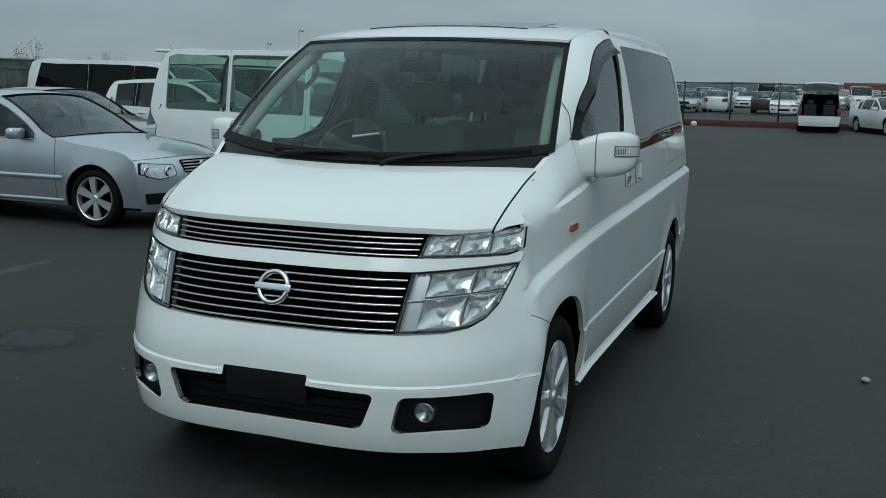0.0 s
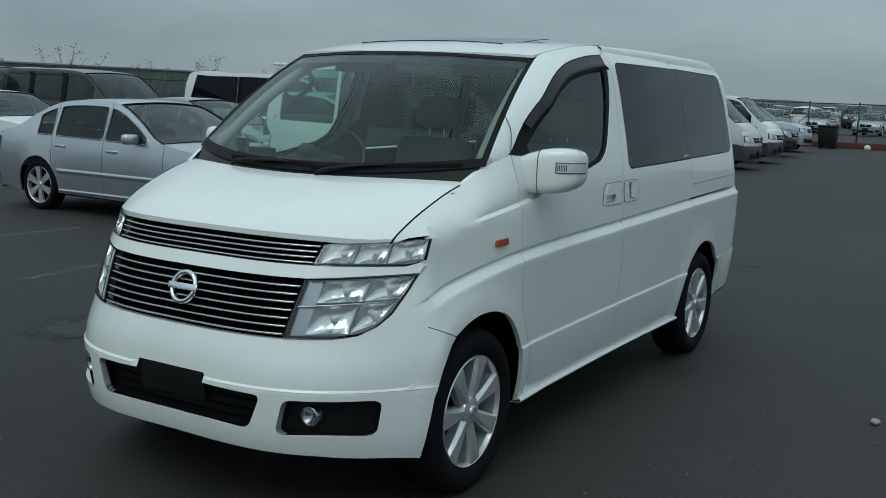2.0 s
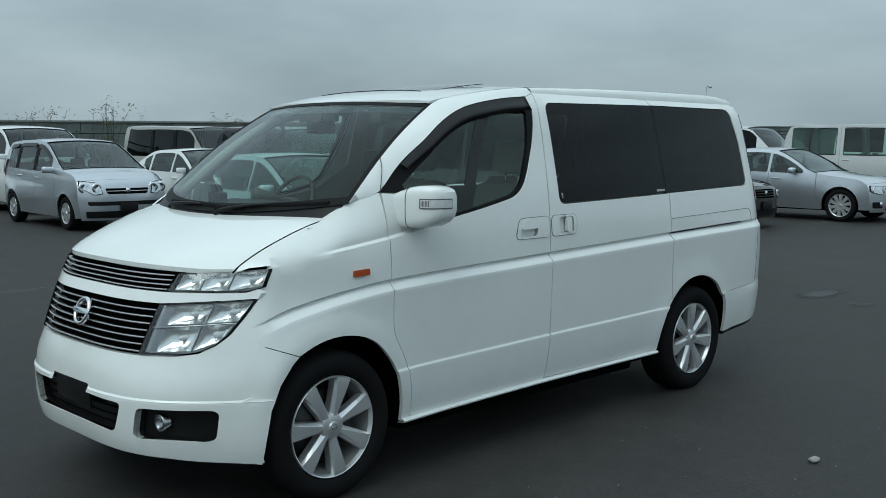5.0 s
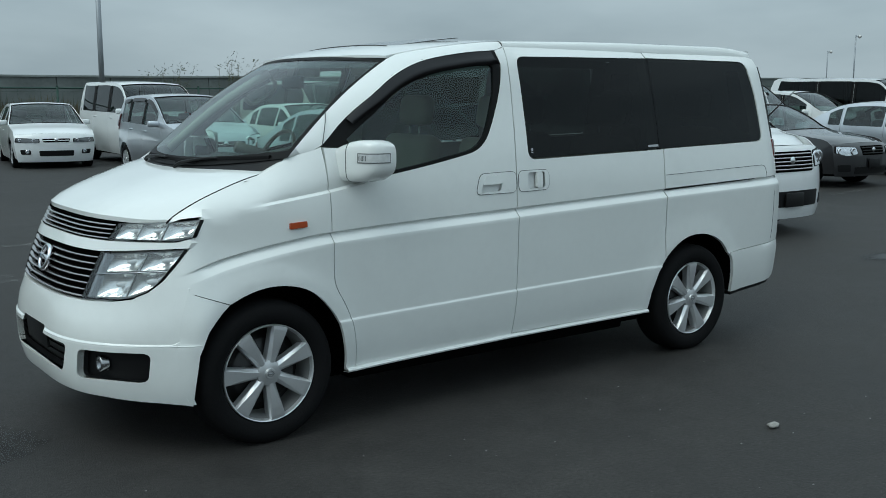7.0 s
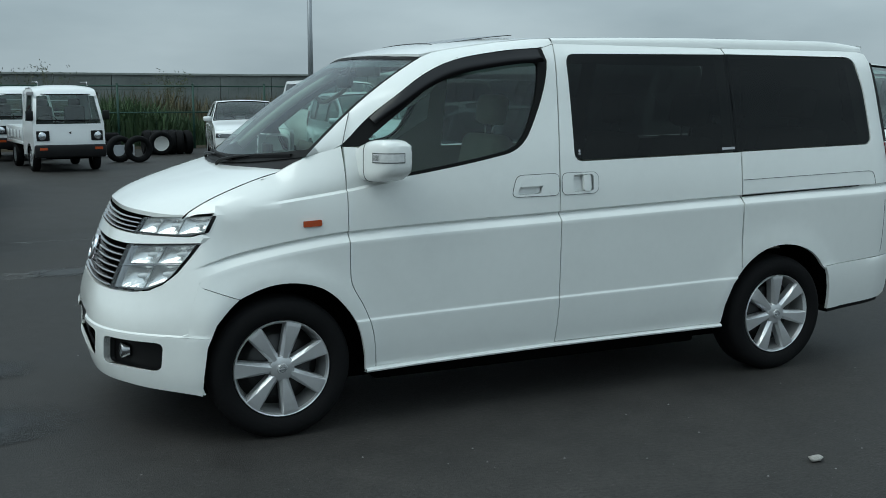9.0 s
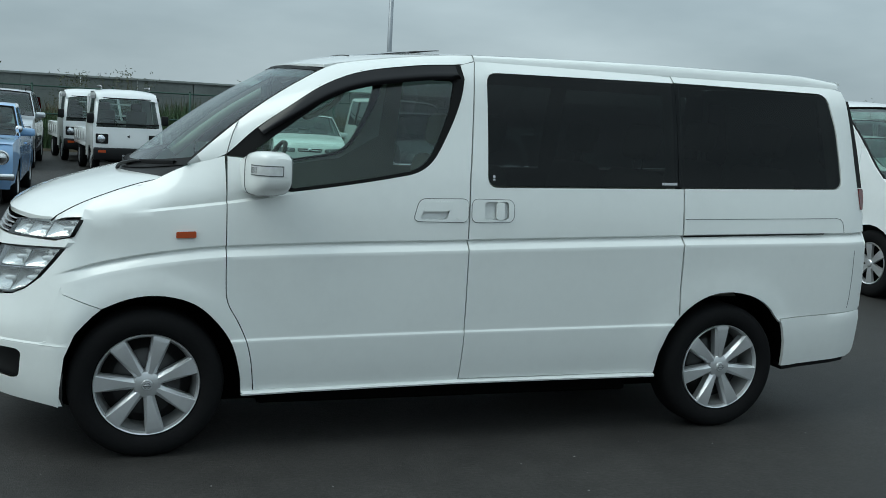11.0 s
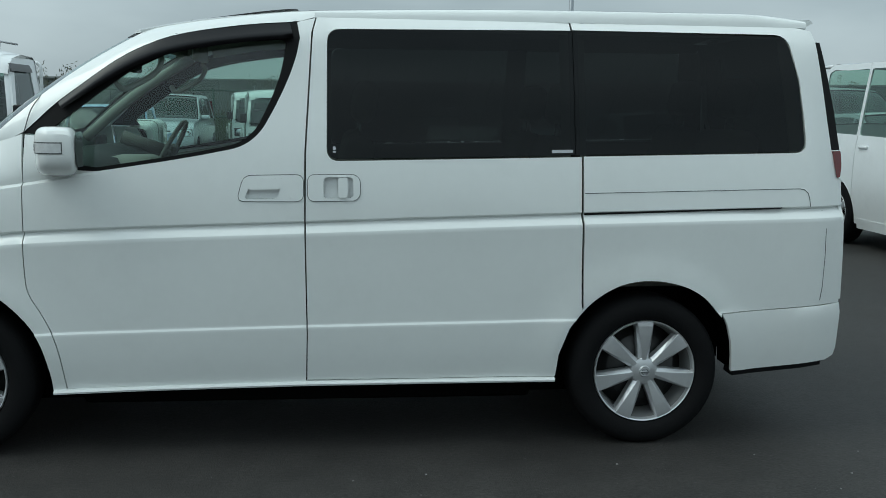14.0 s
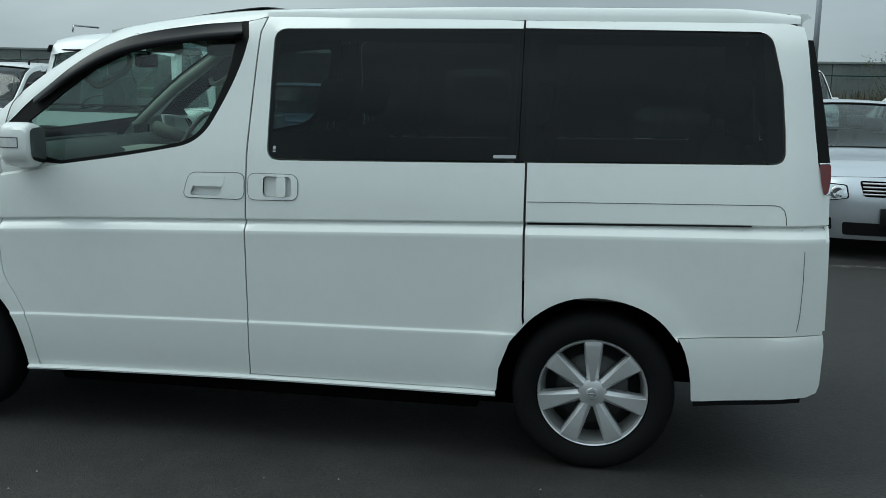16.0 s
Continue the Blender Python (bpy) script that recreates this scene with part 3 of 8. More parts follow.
def van(m):
    ob = thing("minivan", "pearl white one-box minivan with chrome grille, parked on the asphalt", "minivan", m)

    def tuck(x, z):
        """The rear end draws in below the waist."""
        return 0.018 * step01((x - 3.62) / 0.22) * (1 - step01((z - 1.08) / 0.25))

    def side(s, off=0.0):
        return lambda x, z: Vector((x - tuck(x, z), s * (flank(x, z) + off), z))

    def nosef(off=0.0):
        return lambda y, z: Vector((nose(y, z) - off, y, z))

    farch, rarch = smooth_line(FARCH, 4), smooth_line(RARCH, 4)

    def pane(s, off):
        def f(x, z):
            a, b, c = flank(x, 1.28), flank(x, 1.55), flank(x, 1.80)
            t = (z - 1.28) / 0.52
            return Vector((x, s * (a * (1 - t) + c * t + (b - (a + c) / 2) * 4 * t * (1 - t) + off), z))
        return f
    for s in (-1, 1):
        inn = (0, -s * 0.02, 0)
        # front wing
        bm = bmesh.new()
        hood_edge = [(x, wing_top(x) - 0.002) for x in np.linspace(-0.41, 0.28, 22)]
        poly = [(-0.278, 1.080), (-0.35, 1.071)] + hood_edge + [(0.3165, 1.366)] + [(x - 0.0045, z) for x, z in SHUT] + [(0.4635, 0.291)] + [p for p in farch if p[0] > -0.185] \
            + [(-0.193, 0.6935), (-0.35, 0.7525)] + [(nose(y_, z_) - 0.002, z_) for y_, z_ in ((0.775, 0.808), (0.803, 0.888), (0.818, 0.948), (0.822, 0.975), (0.820, 0.998), (0.815, 1.04))]
        sheet(bm, poly, side(s), 0.04, depth=inn, lines=CREASE_LINES, avoid=near_crease)
        part("front_wing", bm, PEARL, ob)
        lid_f = rounded([(1.213, 1.109), (1.250, 1.192), (1.372, 1.195), (1.350, 1.112)], 0.018)
        lid_s = rounded([(1.540, 1.113), (1.540, 1.200), (1.662, 1.201), (1.664, 1.116)], 0.018)
        # front door
        bm = bmesh.new()
        poly = [(0.329, 1.364), (0.455, 1.357), (0.515, 1.223), *smooth_line([(0.62, 1.219), (0.90, 1.263), (1.10, 1.300), (1.20, 1.325), (1.268, 1.372), (1.318, 1.445), (1.385, 1.580), (1.425, 1.690), (1.443, 1.775)], 5), (1.430, 1.842), (1.505, 1.862), (1.490, 1.80), (1.461, 1.30), (1.459, 1.03), (1.466, 0.53), (1.461, 0.330), (1.457, 0.321),
                (0.4685, 0.304)] + SHUT[::-1]
        sheet(bm, poly, side(s), 0.045, holes=[lid_f], depth=inn, lines=CREASE_LINES, avoid=near_crease)
        door = part("front_door", bm, PEARL, ob)
        # its black window frame and pane
        bm = bmesh.new()
        fr, gl = FWIN_OUT, FGLASS
        sheet(bm, fr, side(s, -0.004), 0.06, holes=[gl], depth=inn)
        part("window_frame", bm, SEAL, door)
        bm = bmesh.new()
        sheet(bm, gl, side(s, -0.012), 0.08, look_to=(0, s, 0))
        part("window_pane", bm, GLASS_S, door)
        # dark rain visor over the window
        bm = bmesh.new()
        up = smooth_line([(0.462, 1.497), (0.567, 1.578), (0.749, 1.700), (0.936, 1.776), (1.212, 1.822), (1.40, 1.838)], 5)
        lowr = smooth_line([(0.482, 1.470), (0.606, 1.545), (0.782, 1.648), (0.955, 1.708), (1.215, 1.752), (1.418, 1.772)], 5)
        mid = [((a[0] + b[0]) / 2, (a[1] + b[1]) / 2) for a, b in zip(up, lowr)]
        n = len(up)
        o1 = [Vector((p[0], s * (flank(*p) + 0.004), p[1])) for p in up]
        o2 = [Vector((p[0], s * (flank(*p) + 0.024 * math.sin(math.pi * min(1, 0.25 + i / n))), p[1])) for i, p in enumerate(mid)]
        o3 = [Vector((p[0], s * (flank(*p) + 0.024), p[1])) for p in lowr]
        o4 = [Vector((p[0], s * (flank(*p) + 0.020), p[1] + 0.003)) for p in lowr]
        strip(bm, [o1, o2, o3, o4])
        part("rain_visor", bm, VISOR, door, "dark smoked plastic rain visor")
        # sliding door
        bm = bmesh.new()
        lower = [(2.548, 0.329), (2.557, 0.43), (2.600, 0.550), (2.652, 0.622)]
        poly = [(1.4660, 0.3265), (1.4710, 0.53), (1.4655, 1.03), (1.4685, 1.30), (1.4965, 1.80), (1.512, 1.866), (2.602, 1.876), (2.602, 1.829), *fillet((2.6, 1.829), (1.556, 1.815), (1.553, 1.5), 0.055), *fillet((1.553, 1.5), (1.553, 1.266), (2.6, 1.289), 0.055), (2.638, 1.290), (2.640, 1.047), (2.648, 0.66)] + lower[::-1] + [(2.540, 0.3275)]
        sheet(bm, poly, side(s), 0.05, holes=[lid_s], depth=inn, lines=CREASE_LINES, avoid=near_crease)
        slide = part("sliding_door", bm, PEARL, ob)
        bm = bmesh.new()
        g1 = rounded([(1.560, 1.812), (1.556, 1.275), (2.609, 1.297), (2.607, 1.827)], [0.05, 0.05, 0.004, 0.004])
        sheet(bm, g1, pane(s, -0.003), 0.10, look_to=(0, s, 0))
        part("window_pane", bm, GLASS_T, slide, "dark tinted window pane")
        # rear quarter
        bm = bmesh.new()
        poly = [(2.607, 1.876), (3.60, 1.868), (3.66, 1.862), (3.712, 1.85), (3.722, 1.80), (3.765, 1.45), (3.782, 1.324), (3.822, 1.216), (3.842, 1.09), (3.853, 0.9), (3.863, 0.646), (3.280, 0.609)] + rarch[::-1][:-9] + \
               [(2.660, 0.640), (2.657, 0.66), (2.650, 1.047), (2.647, 1.292), *fillet((2.65, 1.292), (3.658, 1.314), (3.650, 1.45), 0.055), (3.650, 1.45), (3.634, 1.624), *fillet((3.634, 1.624), (3.585, 1.830), (2.6, 1.831), 0.06), (2.612, 1.831)]
        sheet(bm, poly, side(s), 0.05, depth=inn, lines=CREASE_LINES, avoid=near_crease)
        quarter = part("rear_quarter", bm, PEARL, ob)
        bm = bmesh.new()
        g2 = rounded([(2.6105, 1.828), (2.6125, 1.297), (3.650, 1.320), (3.630, 1.64), (3.580, 1.822)], [0.004, 0.004, 0.05, 0.05, 0.05])
        sheet(bm, g2, pane(s, -0.003), 0.10, look_to=(0, s, 0))
        part("window_pane", bm, GLASS_T, quarter, "dark tinted window pane")
        # slider rail and the seam round its cover
        bm = bmesh.new()
        sheet(bm, [(2.654, 1.042), (2.654, 1.0495), (3.54, 1.0755), (3.54, 1.068)], side(s, 0.0045), 0.08, depth=(0, -s * 0.006, 0))
        part("slider_rail", bm, SEAL, quarter)
        bm = bmesh.new()
        line = [(x, 1.136 + (x - 2.654) * 0.0223) for x in np.linspace(2.654, 3.62, 12)] + [(3.645, 1.153), (3.662, 1.138), (3.670, 1.112), (3.674, 1.080)]
        tube(bm, [side(s, 0.0003)(*p) for p in line], 0.0016, 5)
        part("cover_seam", bm, GAP, quarter)
        # sill: a lip that stands out under the doors
        bm = bmesh.new()
        line = [(0.413, 0.300), (0.70, 0.306), (1.05, 0.313), (1.46, 0.320), (2.0, 0.322), (2.545, 0.3235)]
        strip(bm, [[Vector((x, s * (flank(x, z) + o), z + dz)) for x, z in line] for o, dz in ((-0.012, 0.002), (0.004, 0.000), (0.014, -0.004), (0.018, -0.010), (0.014, -0.018), (-0.04, -0.024))])
        part("sill", bm, PEARL, ob)
        # rear bumper side
        bm = bmesh.new()
        poly = [(3.283, 0.6055), (3.866, 0.6425), (3.872, 0.60), (3.872, 0.43), (3.862, 0.395), (3.82, 0.376), (3.351, 0.337), (3.344, 0.41), (3.333, 0.48), (3.312, 0.55), (3.298, 0.58)]
        sheet(bm, poly, side(s, 0.002), 0.05, depth=inn)
        part("rear_bumper_side", bm, PEARL, ob)
        bm = bmesh.new()
        sheet(bm, [(3.36, 0.314), (3.36, 0.340), (3.80, 0.378), (3.80, 0.352)], side(s, -0.003), 0.1, depth=(0, -s * 0.1, 0))
        part("bumper_lip", bm, BLACK, ob)
        # tail lamp and the dark edge of the tailgate glass
        bm = bmesh.new()
        sheet(bm, rounded([(3.786, 1.320), (3.800, 1.255), (3.818, 1.203), (3.836, 1.205), (3.840, 1.255), (3.834, 1.322)], 0.012), side(s, 0.006), 0.03, depth=(0, -s * 0.02, 0))
        part("tail_lamp", bm, REDL, ob, "red tail lamp")
        bm = bmesh.new()
        sheet(bm, [(3.728, 1.80), (3.770, 1.45), (3.788, 1.325), (3.832, 1.325), (3.806, 1.5), (3.778, 1.64), (3.746, 1.80)], side(s, -0.002), 0.06, depth=(0, -s * 0.02, 0))
        part("tailgate_glass_edge", bm, SEAL, ob)
        bm = bmesh.new()
        sheet(bm, [(3.860, 0.66), (3.844, 1.06), (3.838, 1.08), (3.856, 1.08), (3.872, 0.66)], side(s, 0.0), 0.05, depth=(0, -s * 0.02, 0))
        sheet(bm, [(3.838, 1.085), (3.826, 1.197), (3.846, 1.197), (3.856, 1.085)], side(s, 0.0), 0.05, depth=(0, -s * 0.02, 0))
        part("tailgate_edge", bm, PEARL, ob)
        bm = bmesh.new()
        tube(bm, [side(s, 0.0003)(*p) for p in ((3.752, 0.66), (3.760, 0.72), (3.762, 0.85), (3.758, 0.98), (3.745, 1.062))], 0.0014, 5)
        part("quarter_seam", bm, GAP, quarter)
        # black backing behind the joint of the panes, badge and sticker on the glass
        bm = bmesh.new()
        sheet(bm, [(2.592, 1.29), (2.592, 1.825), (2.632, 1.825), (2.632, 1.29)], pane(s, -0.010), 0.1)
        part("pane_backing", bm, SEAL, slide)
        bm = bmesh.new()
        sheet(bm, [(2.508, 1.306), (2.508, 1.319), (2.600, 1.321), (2.600, 1.308)], pane(s, 0.0), 0.05, depth=(0, -s * 0.002, 0))
        part("window_badge", bm, SATIN, slide, "small silver bar of a badge on the glass")
        bm = bmesh.new()
        sheet(bm, [(1.578, 1.302), (1.578, 1.308), (1.592, 1.308), (1.592, 1.302)], pane(s, 0.0), 0.05, depth=(0, -s * 0.002, 0))
        sheet(bm, rounded([(1.579, 1.312), (1.579, 1.328), (1.591, 1.328), (1.591, 1.312)], 0.005), pane(s, 0.0), 0.05, depth=(0, -s * 0.002, 0))
        part("window_sticker", bm, SATIN, slide)
        # windscreen pillar and roof rail
        edge = [screen(s * 1.012, v, 0.005) for v in [i / 12 for i in range(13)]] + [Vector((x, s * 0.672, roof_z(x, 0.672))) for x in (0.85, 1.0, 1.2, 1.4, 1.505)]
        low = [Vector((x, s * flank(x, z), z)) for x, z in smooth_line([(0.162, 1.319), (0.24, 1.343), (0.318, 1.370), (0.441, 1.485), (0.567, 1.579), (0.749, 1.703), (0.936, 1.779), (1.212, 1.826), (1.428, 1.845), (1.505, 1.866)], 4)]
        A, B = resample(edge, 26), resample(low, 26)
        bm = bmesh.new()
        cs = []
        for j in range(7):
            t = j / 6
            row = []
            for a, b in zip(A, B):
                p = a.lerp(b, t)
                d = (b - a)
                nrm = Vector((-0.35, s * 0.75, 0.55)).normalized()
                row.append(p + nrm * 0.22 * d.length * t * (1 - t))
            cs.append(row)
        strip(bm, cs)
        pillar = part("windscreen_pillar", bm, PEARL, ob)
        bm = bmesh.new()
        q0, q1 = A[5], Vector((0.324, s * (flank(0.324, 1.372) + 0.001), 1.372))
        tube(bm, smooth_line([q0, q0.lerp(q1, 0.45) + Vector((-0.004, s * 0.016, 0.010)), q1], 6), 0.0022, 5)
        part("pillar_seam", bm, GAP, pillar)
        # side marker
        bm = bmesh.new()
        sheet(bm, rounded([(0.110, 1.003), (0.111, 1.031), (0.195, 1.036), (0.196, 1.008)], 0.006), side(s, 0.010), 0.02, depth=(0, -s * 0.012, 0))
        part("side_marker", bm, AMBER, ob, "amber side marker lamp")
        # front door handle and sliding door handle
        for nm, outl, lid, parent in (("door_handle", [(1.182, 1.099), (1.212, 1.206), (1.457, 1.211), (1.457, 1.099)], [(1.213, 1.109), (1.250, 1.192), (1.372, 1.195), (1.350, 1.112)], door),
                                      ("slider_handle", [(1.474, 1.211), (1.672, 1.211), (1.692, 1.19), (1.692, 1.122), (1.672, 1.103), (1.474, 1.099)], [(1.540, 1.113), (1.540, 1.200), (1.662, 1.201), (1.664, 1.116)], slide)):
            bm = bmesh.new()
            sheet(bm, rounded(outl, 0.034), side(s, 0.003), 0.03, holes=[rounded(lid, 0.018)], depth=(0, -s * 0.004, 0))
            plate = part(nm, bm, PEARL, parent)
            bm = bmesh.new()
            ring = densify(rounded(outl, 0.034), 0.02)
            tube(bm, [side(s, 0.0015)(*p) for p in ring + ring[:1]], 0.0020, 5)
            part("handle_seam", bm, GAP, plate)
            bm = bmesh.new()
            sheet(bm, rounded(lid, 0.018), side(s, -0.016), 0.03)
            lo_, hi_ = rounded(lid, 0.018), rounded(lid, 0.018)
            strip(bm, [[side(s, 0.002)(*p) for p in lo_ + lo_[:1]], [side(s, -0.016)(*p) for p in hi_ + hi_[:1]]])
            part("handle_recess", bm, HANDLEIN, plate)
            bm = bmesh.new()
            if nm == "door_handle":
                sheet(bm, rounded([(1.229, 1.147), (1.249, 1.193), (1.373, 1.196), (1.361, 1.150)], 0.012), side(s, 0.005), 0.02, depth=(0, -s * 0.02, 0))
            else:
                sheet(bm, rounded([(1.600, 1.116), (1.600, 1.199), (1.640, 1.199), (1.640, 1.116)], 0.01), side(s, 0.010), 0.02, depth=(0, -s * 0.02, 0))
            part("grip", bm, PEARL, plate)
        bm = bmesh.new()
        lathe(bm, [(0.0005, 0.0), (0.010, 0.001), (0.011, 0.004), (0.013, 0.004)], 16, centre=side(s, 0.004)(1.405, 1.115))
        part("key_lock", bm, PEARL, door)
        # mirror: its arm and housing are lofted outwards from the door
        secs = [(0.800, 0.368, 0.513, 1.205, 1.350), (0.860, 0.385, 0.541, 1.203, 1.378), (0.905, 0.395, 0.558, 1.204, 1.392), (0.912, 0.396, 0.561, 1.203, 1.395), (0.960, 0.405, 0.573, 1.205, 1.401), (1.010, 0.417, 0.579, 1.213, 1.402),
                (1.050, 0.434, 0.580, 1.229, 1.397), (1.072, 0.451, 0.579, 1.246, 1.388), (1.084, 0.473, 0.574, 1.266, 1.374), (1.088, 0.498, 0.563, 1.290, 1.352)]
        secs = [(0.906 + (q[0] - 0.906) * 0.87 if q[0] > 0.906 else q[0], *q[1:]) for q in secs]

        def mirror_row(q, off=0.0):
            y_, x0, x1, z0, z1 = q
            cx, cz, a_, b_ = (x0 + x1) / 2, (z0 + z1) / 2, (x1 - x0) / 2 + off, (z1 - z0) / 2 + off
            row = []
            for k in range(33):
                th = 2 * math.pi * k / 32
                c, sn = math.cos(th), math.sin(th)
                row.append(Vector((cx + math.copysign(abs(c) ** 0.45, c) * a_, s * y_, cz + math.copysign(abs(sn) ** 0.45, sn) * b_)))
            return row

        bm = bmesh.new()
        rows = [mirror_row(q) for q in secs]
        strip(bm, rows)
        bm.faces.new([bm.verts.new(p) for p in rows[-1][:-1]])
        bmesh.ops.remove_doubles(bm, verts=bm.verts, dist=0.0005)
        bmesh.ops.recalc_face_normals(bm, faces=bm.faces[:])
        mir = part("wing_mirror", bm, PEARL, ob)
        bm = bmesh.new()
        tube(bm, mirror_row((0.906, 0.395, 0.558, 1.204, 1.392), 0.0004), 0.0022, 5)
        part("housing_seam", bm, GAP, mir)

        def front_x(y_, z):
            x0, x1, z0, z1 = (curve_at(y_, [(q[0], q[i]) for q in secs]) for i in (1, 2, 3, 4))
            t = min(0.98, abs(z - (z0 + z1) / 2) / ((z1 - z0) / 2))
            return (x0 + x1) / 2 - (x1 - x0) / 2 * (1 - t ** (2 / 0.45)) ** 0.225

        def lens_path(z, y0, x_end, off):
            return [Vector((front_x(y_, z) - off, s * (y_ + off * 0.4), z)) for y_ in np.linspace(y0, 1.050, 9)] + [Vector((x, s * (y_ + off), z)) for x, y_ in ((0.475, 1.0615), (0.493, 1.0645), (x_end, 1.0645))]
        for nm, zz, y0, xe, off, mt in (("lamp_rim", (1.297, 1.343), 0.982, 0.540, 0.0018, GAP), ("turn_lamp", (1.3015, 1.3385), 0.987, 0.536, 0.0032, WLENS)):
            bm = bmesh.new()
            strip(bm, [lens_path(z, y0, xe, off) for z in np.linspace(*zz, 4)])
            part(nm, bm, mt, mir, "clear turn signal lens" if mt is WLENS else "")
        for k in range(6):
            bm = bmesh.new()
            y_ = 0.992 + k * 0.0065
            strip(bm, [[Vector((front_x(y_ + d, z) - 0.0042, s * (y_ + d), z)) for d in (0, 0.0035)] for z in (1.307, 1.320, 1.333)])
            part("lamp_rib", bm, GAP, mir)
        bm = bmesh.new()
        sheet(bm, rounded([(0.925, 1.22), (0.925, 1.385), (1.045, 1.378), (1.038, 1.25)], 0.03), lambda y, z: Vector((0.5825, s * y, z)), 0.05)
        part("mirror_glass", bm, CHROME, mir)

    # nose panels
    bm = bmesh.new()
    half = [(0.0, 0.300), (0.30, 0.296), (0.60, 0.290), (0.78, 0.272), (0.852, 0.258), (0.852, 0.50), (0.852, 0.70), (0.848, 0.778), (0.800, 0.800), (0.772, 0.810), (0.762, 0.793), (0.735, 0.757), (0.69, 0.727), (0.62, 0.714), (0.469, 0.708), (0.0, 0.706)]
    outline = half + [(-y, z) for y, z in half[::-1][1:-1]]
    intake = rounded([(0.425, 0.508), (0.172, 0.516), (0.172, 0.552), (-0.172, 0.552), (-0.172, 0.516), (-0.425, 0.508), (-0.375, 0.378), (0.375, 0.378)], [0.03, 0.004, 0.01, 0.01, 0.004, 0.03, 0.03, 0.03])
    fogh = rounded([(0.505, 0.500), (0.785, 0.500), (0.770, 0.368), (0.475, 0.368)], 0.03)
    sheet(bm, outline, nosef(), 0.04, holes=[intake, fogh, mirrored(fogh)], depth=(0.03, 0, 0), vlines=(0.524, 0.531, 0.538, 0.545))
    for s in (-1, 1):
        poly = [(nose(0.848, z), z) for z in (0.258, 0.35, 0.45, 0.52, 0.54, 0.62, 0.70, 0.77)] + [(-0.35, 0.7495), (-0.196, 0.6905), (-0.230, 0.662), (-0.262, 0.630), (-0.302, 0.586), (-0.345, 0.484), (-0.362, 0.35), (-0.368, 0.253)]

        sheet(bm, poly, side(s), 0.03, depth=(0, -s * 0.02, 0), vlines=(0.524, 0.531, 0.538, 0.545))
    bumper = part("front_bumper", bm, PEARL, ob)
    for s in (-1, 1):
        bm = bmesh.new()
        tube(bm, [nosef(-0.001)(s * y, 0.530) for y in np.linspace(0.20, 0.84, 16)] + [side(s, 0.0)(x, 0.530) for x in (-0.40, -0.37, -0.335)], 0.0018, 5)
        part("bumper_groove", bm, PEARL, bumper)
    for s in (-1, 1):
        bm = bmesh.new()
        sheet(bm, [(s * y, z) for y, z in ((0.49, 0.512), (0.80, 0.512), (0.79, 0.355), (0.46, 0.355))], nosef(-0.055), 0.05)
        strip(bm, [[nosef(-0.002)(s * p[0], p[1]) for p in fogh + fogh[:1]], [nosef(-0.05)(s * p[0], p[1]) for p in fogh + fogh[:1]]])
        surround = part("fog_lamp_surround", bm, BLACK, bumper)
        c = nosef(-0.045)(s * 0.575, 0.437)
        bm = bmesh.new()
        lathe(bm, [(0.001, 0.006), (0.018, 0.0), (0.030, -0.012), (0.035, -0.018), (0.037, -0.010), (0.037, 0.02)], 28, axis="x", centre=c)
        part("fog_lamp", bm, SATIN, surround, "round chrome fog lamp")
        bm = bmesh.new()
        lathe(bm, [(0.0005, -0.026), (0.020, -0.024), (0.034, -0.018)], 28, axis="x", centre=c)
        part("fog_glass", bm, GLASS_L, surround)
    bm = bmesh.new()
    sheet(bm, [(0.45, 0.56), (-0.45, 0.56), (-0.40, 0.36), (0.40, 0.36)], nosef(-0.06), 0.06)
    strip(bm, [[nosef(-0.002)(*p) for p in intake + intake[:1]], [nosef(-0.06)(*p) for p in intake + intake[:1]]])
    intk = part("lower_intake", bm, BLACK, bumper)
    for j in range(3):
        bm = bmesh.new()
        z = 0.405 + j * 0.034
        tube(bm, [nosef(-0.04)(y, z) for y in np.linspace(-0.385 - j * 0.012, 0.385 + j * 0.012, 17)], 0.004, 5)
        part("intake_bar", bm, DARKIN, intk)
    bm = bmesh.new()
    box(bm, (-0.012, -0.165, 0.0), (0.0, 0.165, 0.108), 0.003)
    bmesh.ops.transform(bm, matrix=Matrix.Translation((nose(0, 0.49) + 0.034, 0, 0.440)) @ Matrix.Rotation(radians(-4), 4, "Y"), verts=bm.verts)
    part("plate_holder", bm, BLACK, bumper, "empty black number plate holder")
    # body-coloured band between the grilles and lamps
    bm = bmesh.new()
    half = [(0.0, 0.968), (0.50, 0.967), (0.60, 0.968), (0.772, 0.971), (0.805, 0.985), (0.815, 0.97), (0.812, 0.948), (0.50, 0.922), (0.0, 0.921)]
    sheet(bm, half + [(-y, z) for y, z in half[::-1][1:-1]], nosef(0.004), 0.04, depth=(0.03, 0, 0))
    part("grille_band", bm, PEARL, ob)
    # grilles: black cavity, slats
    for nm, top, bot, wt, wb_, count in (("upper_grille", 1.046, 0.970, 0.515, 0.505, 4), ("lower_grille", 0.919, 0.706, 0.492, 0.465, 7)):
        bm = bmesh.new()
        sheet(bm, [(-wt, top), (wt, top), (wb_, bot), (-wb_, bot)], nosef(-0.035), 0.05)
        strip(bm, [[nosef(0.0)(y, top) for y in np.linspace(-wt, wt, 15)], [nosef(-0.035)(y, top) for y in np.linspace(-wt, wt, 15)]])
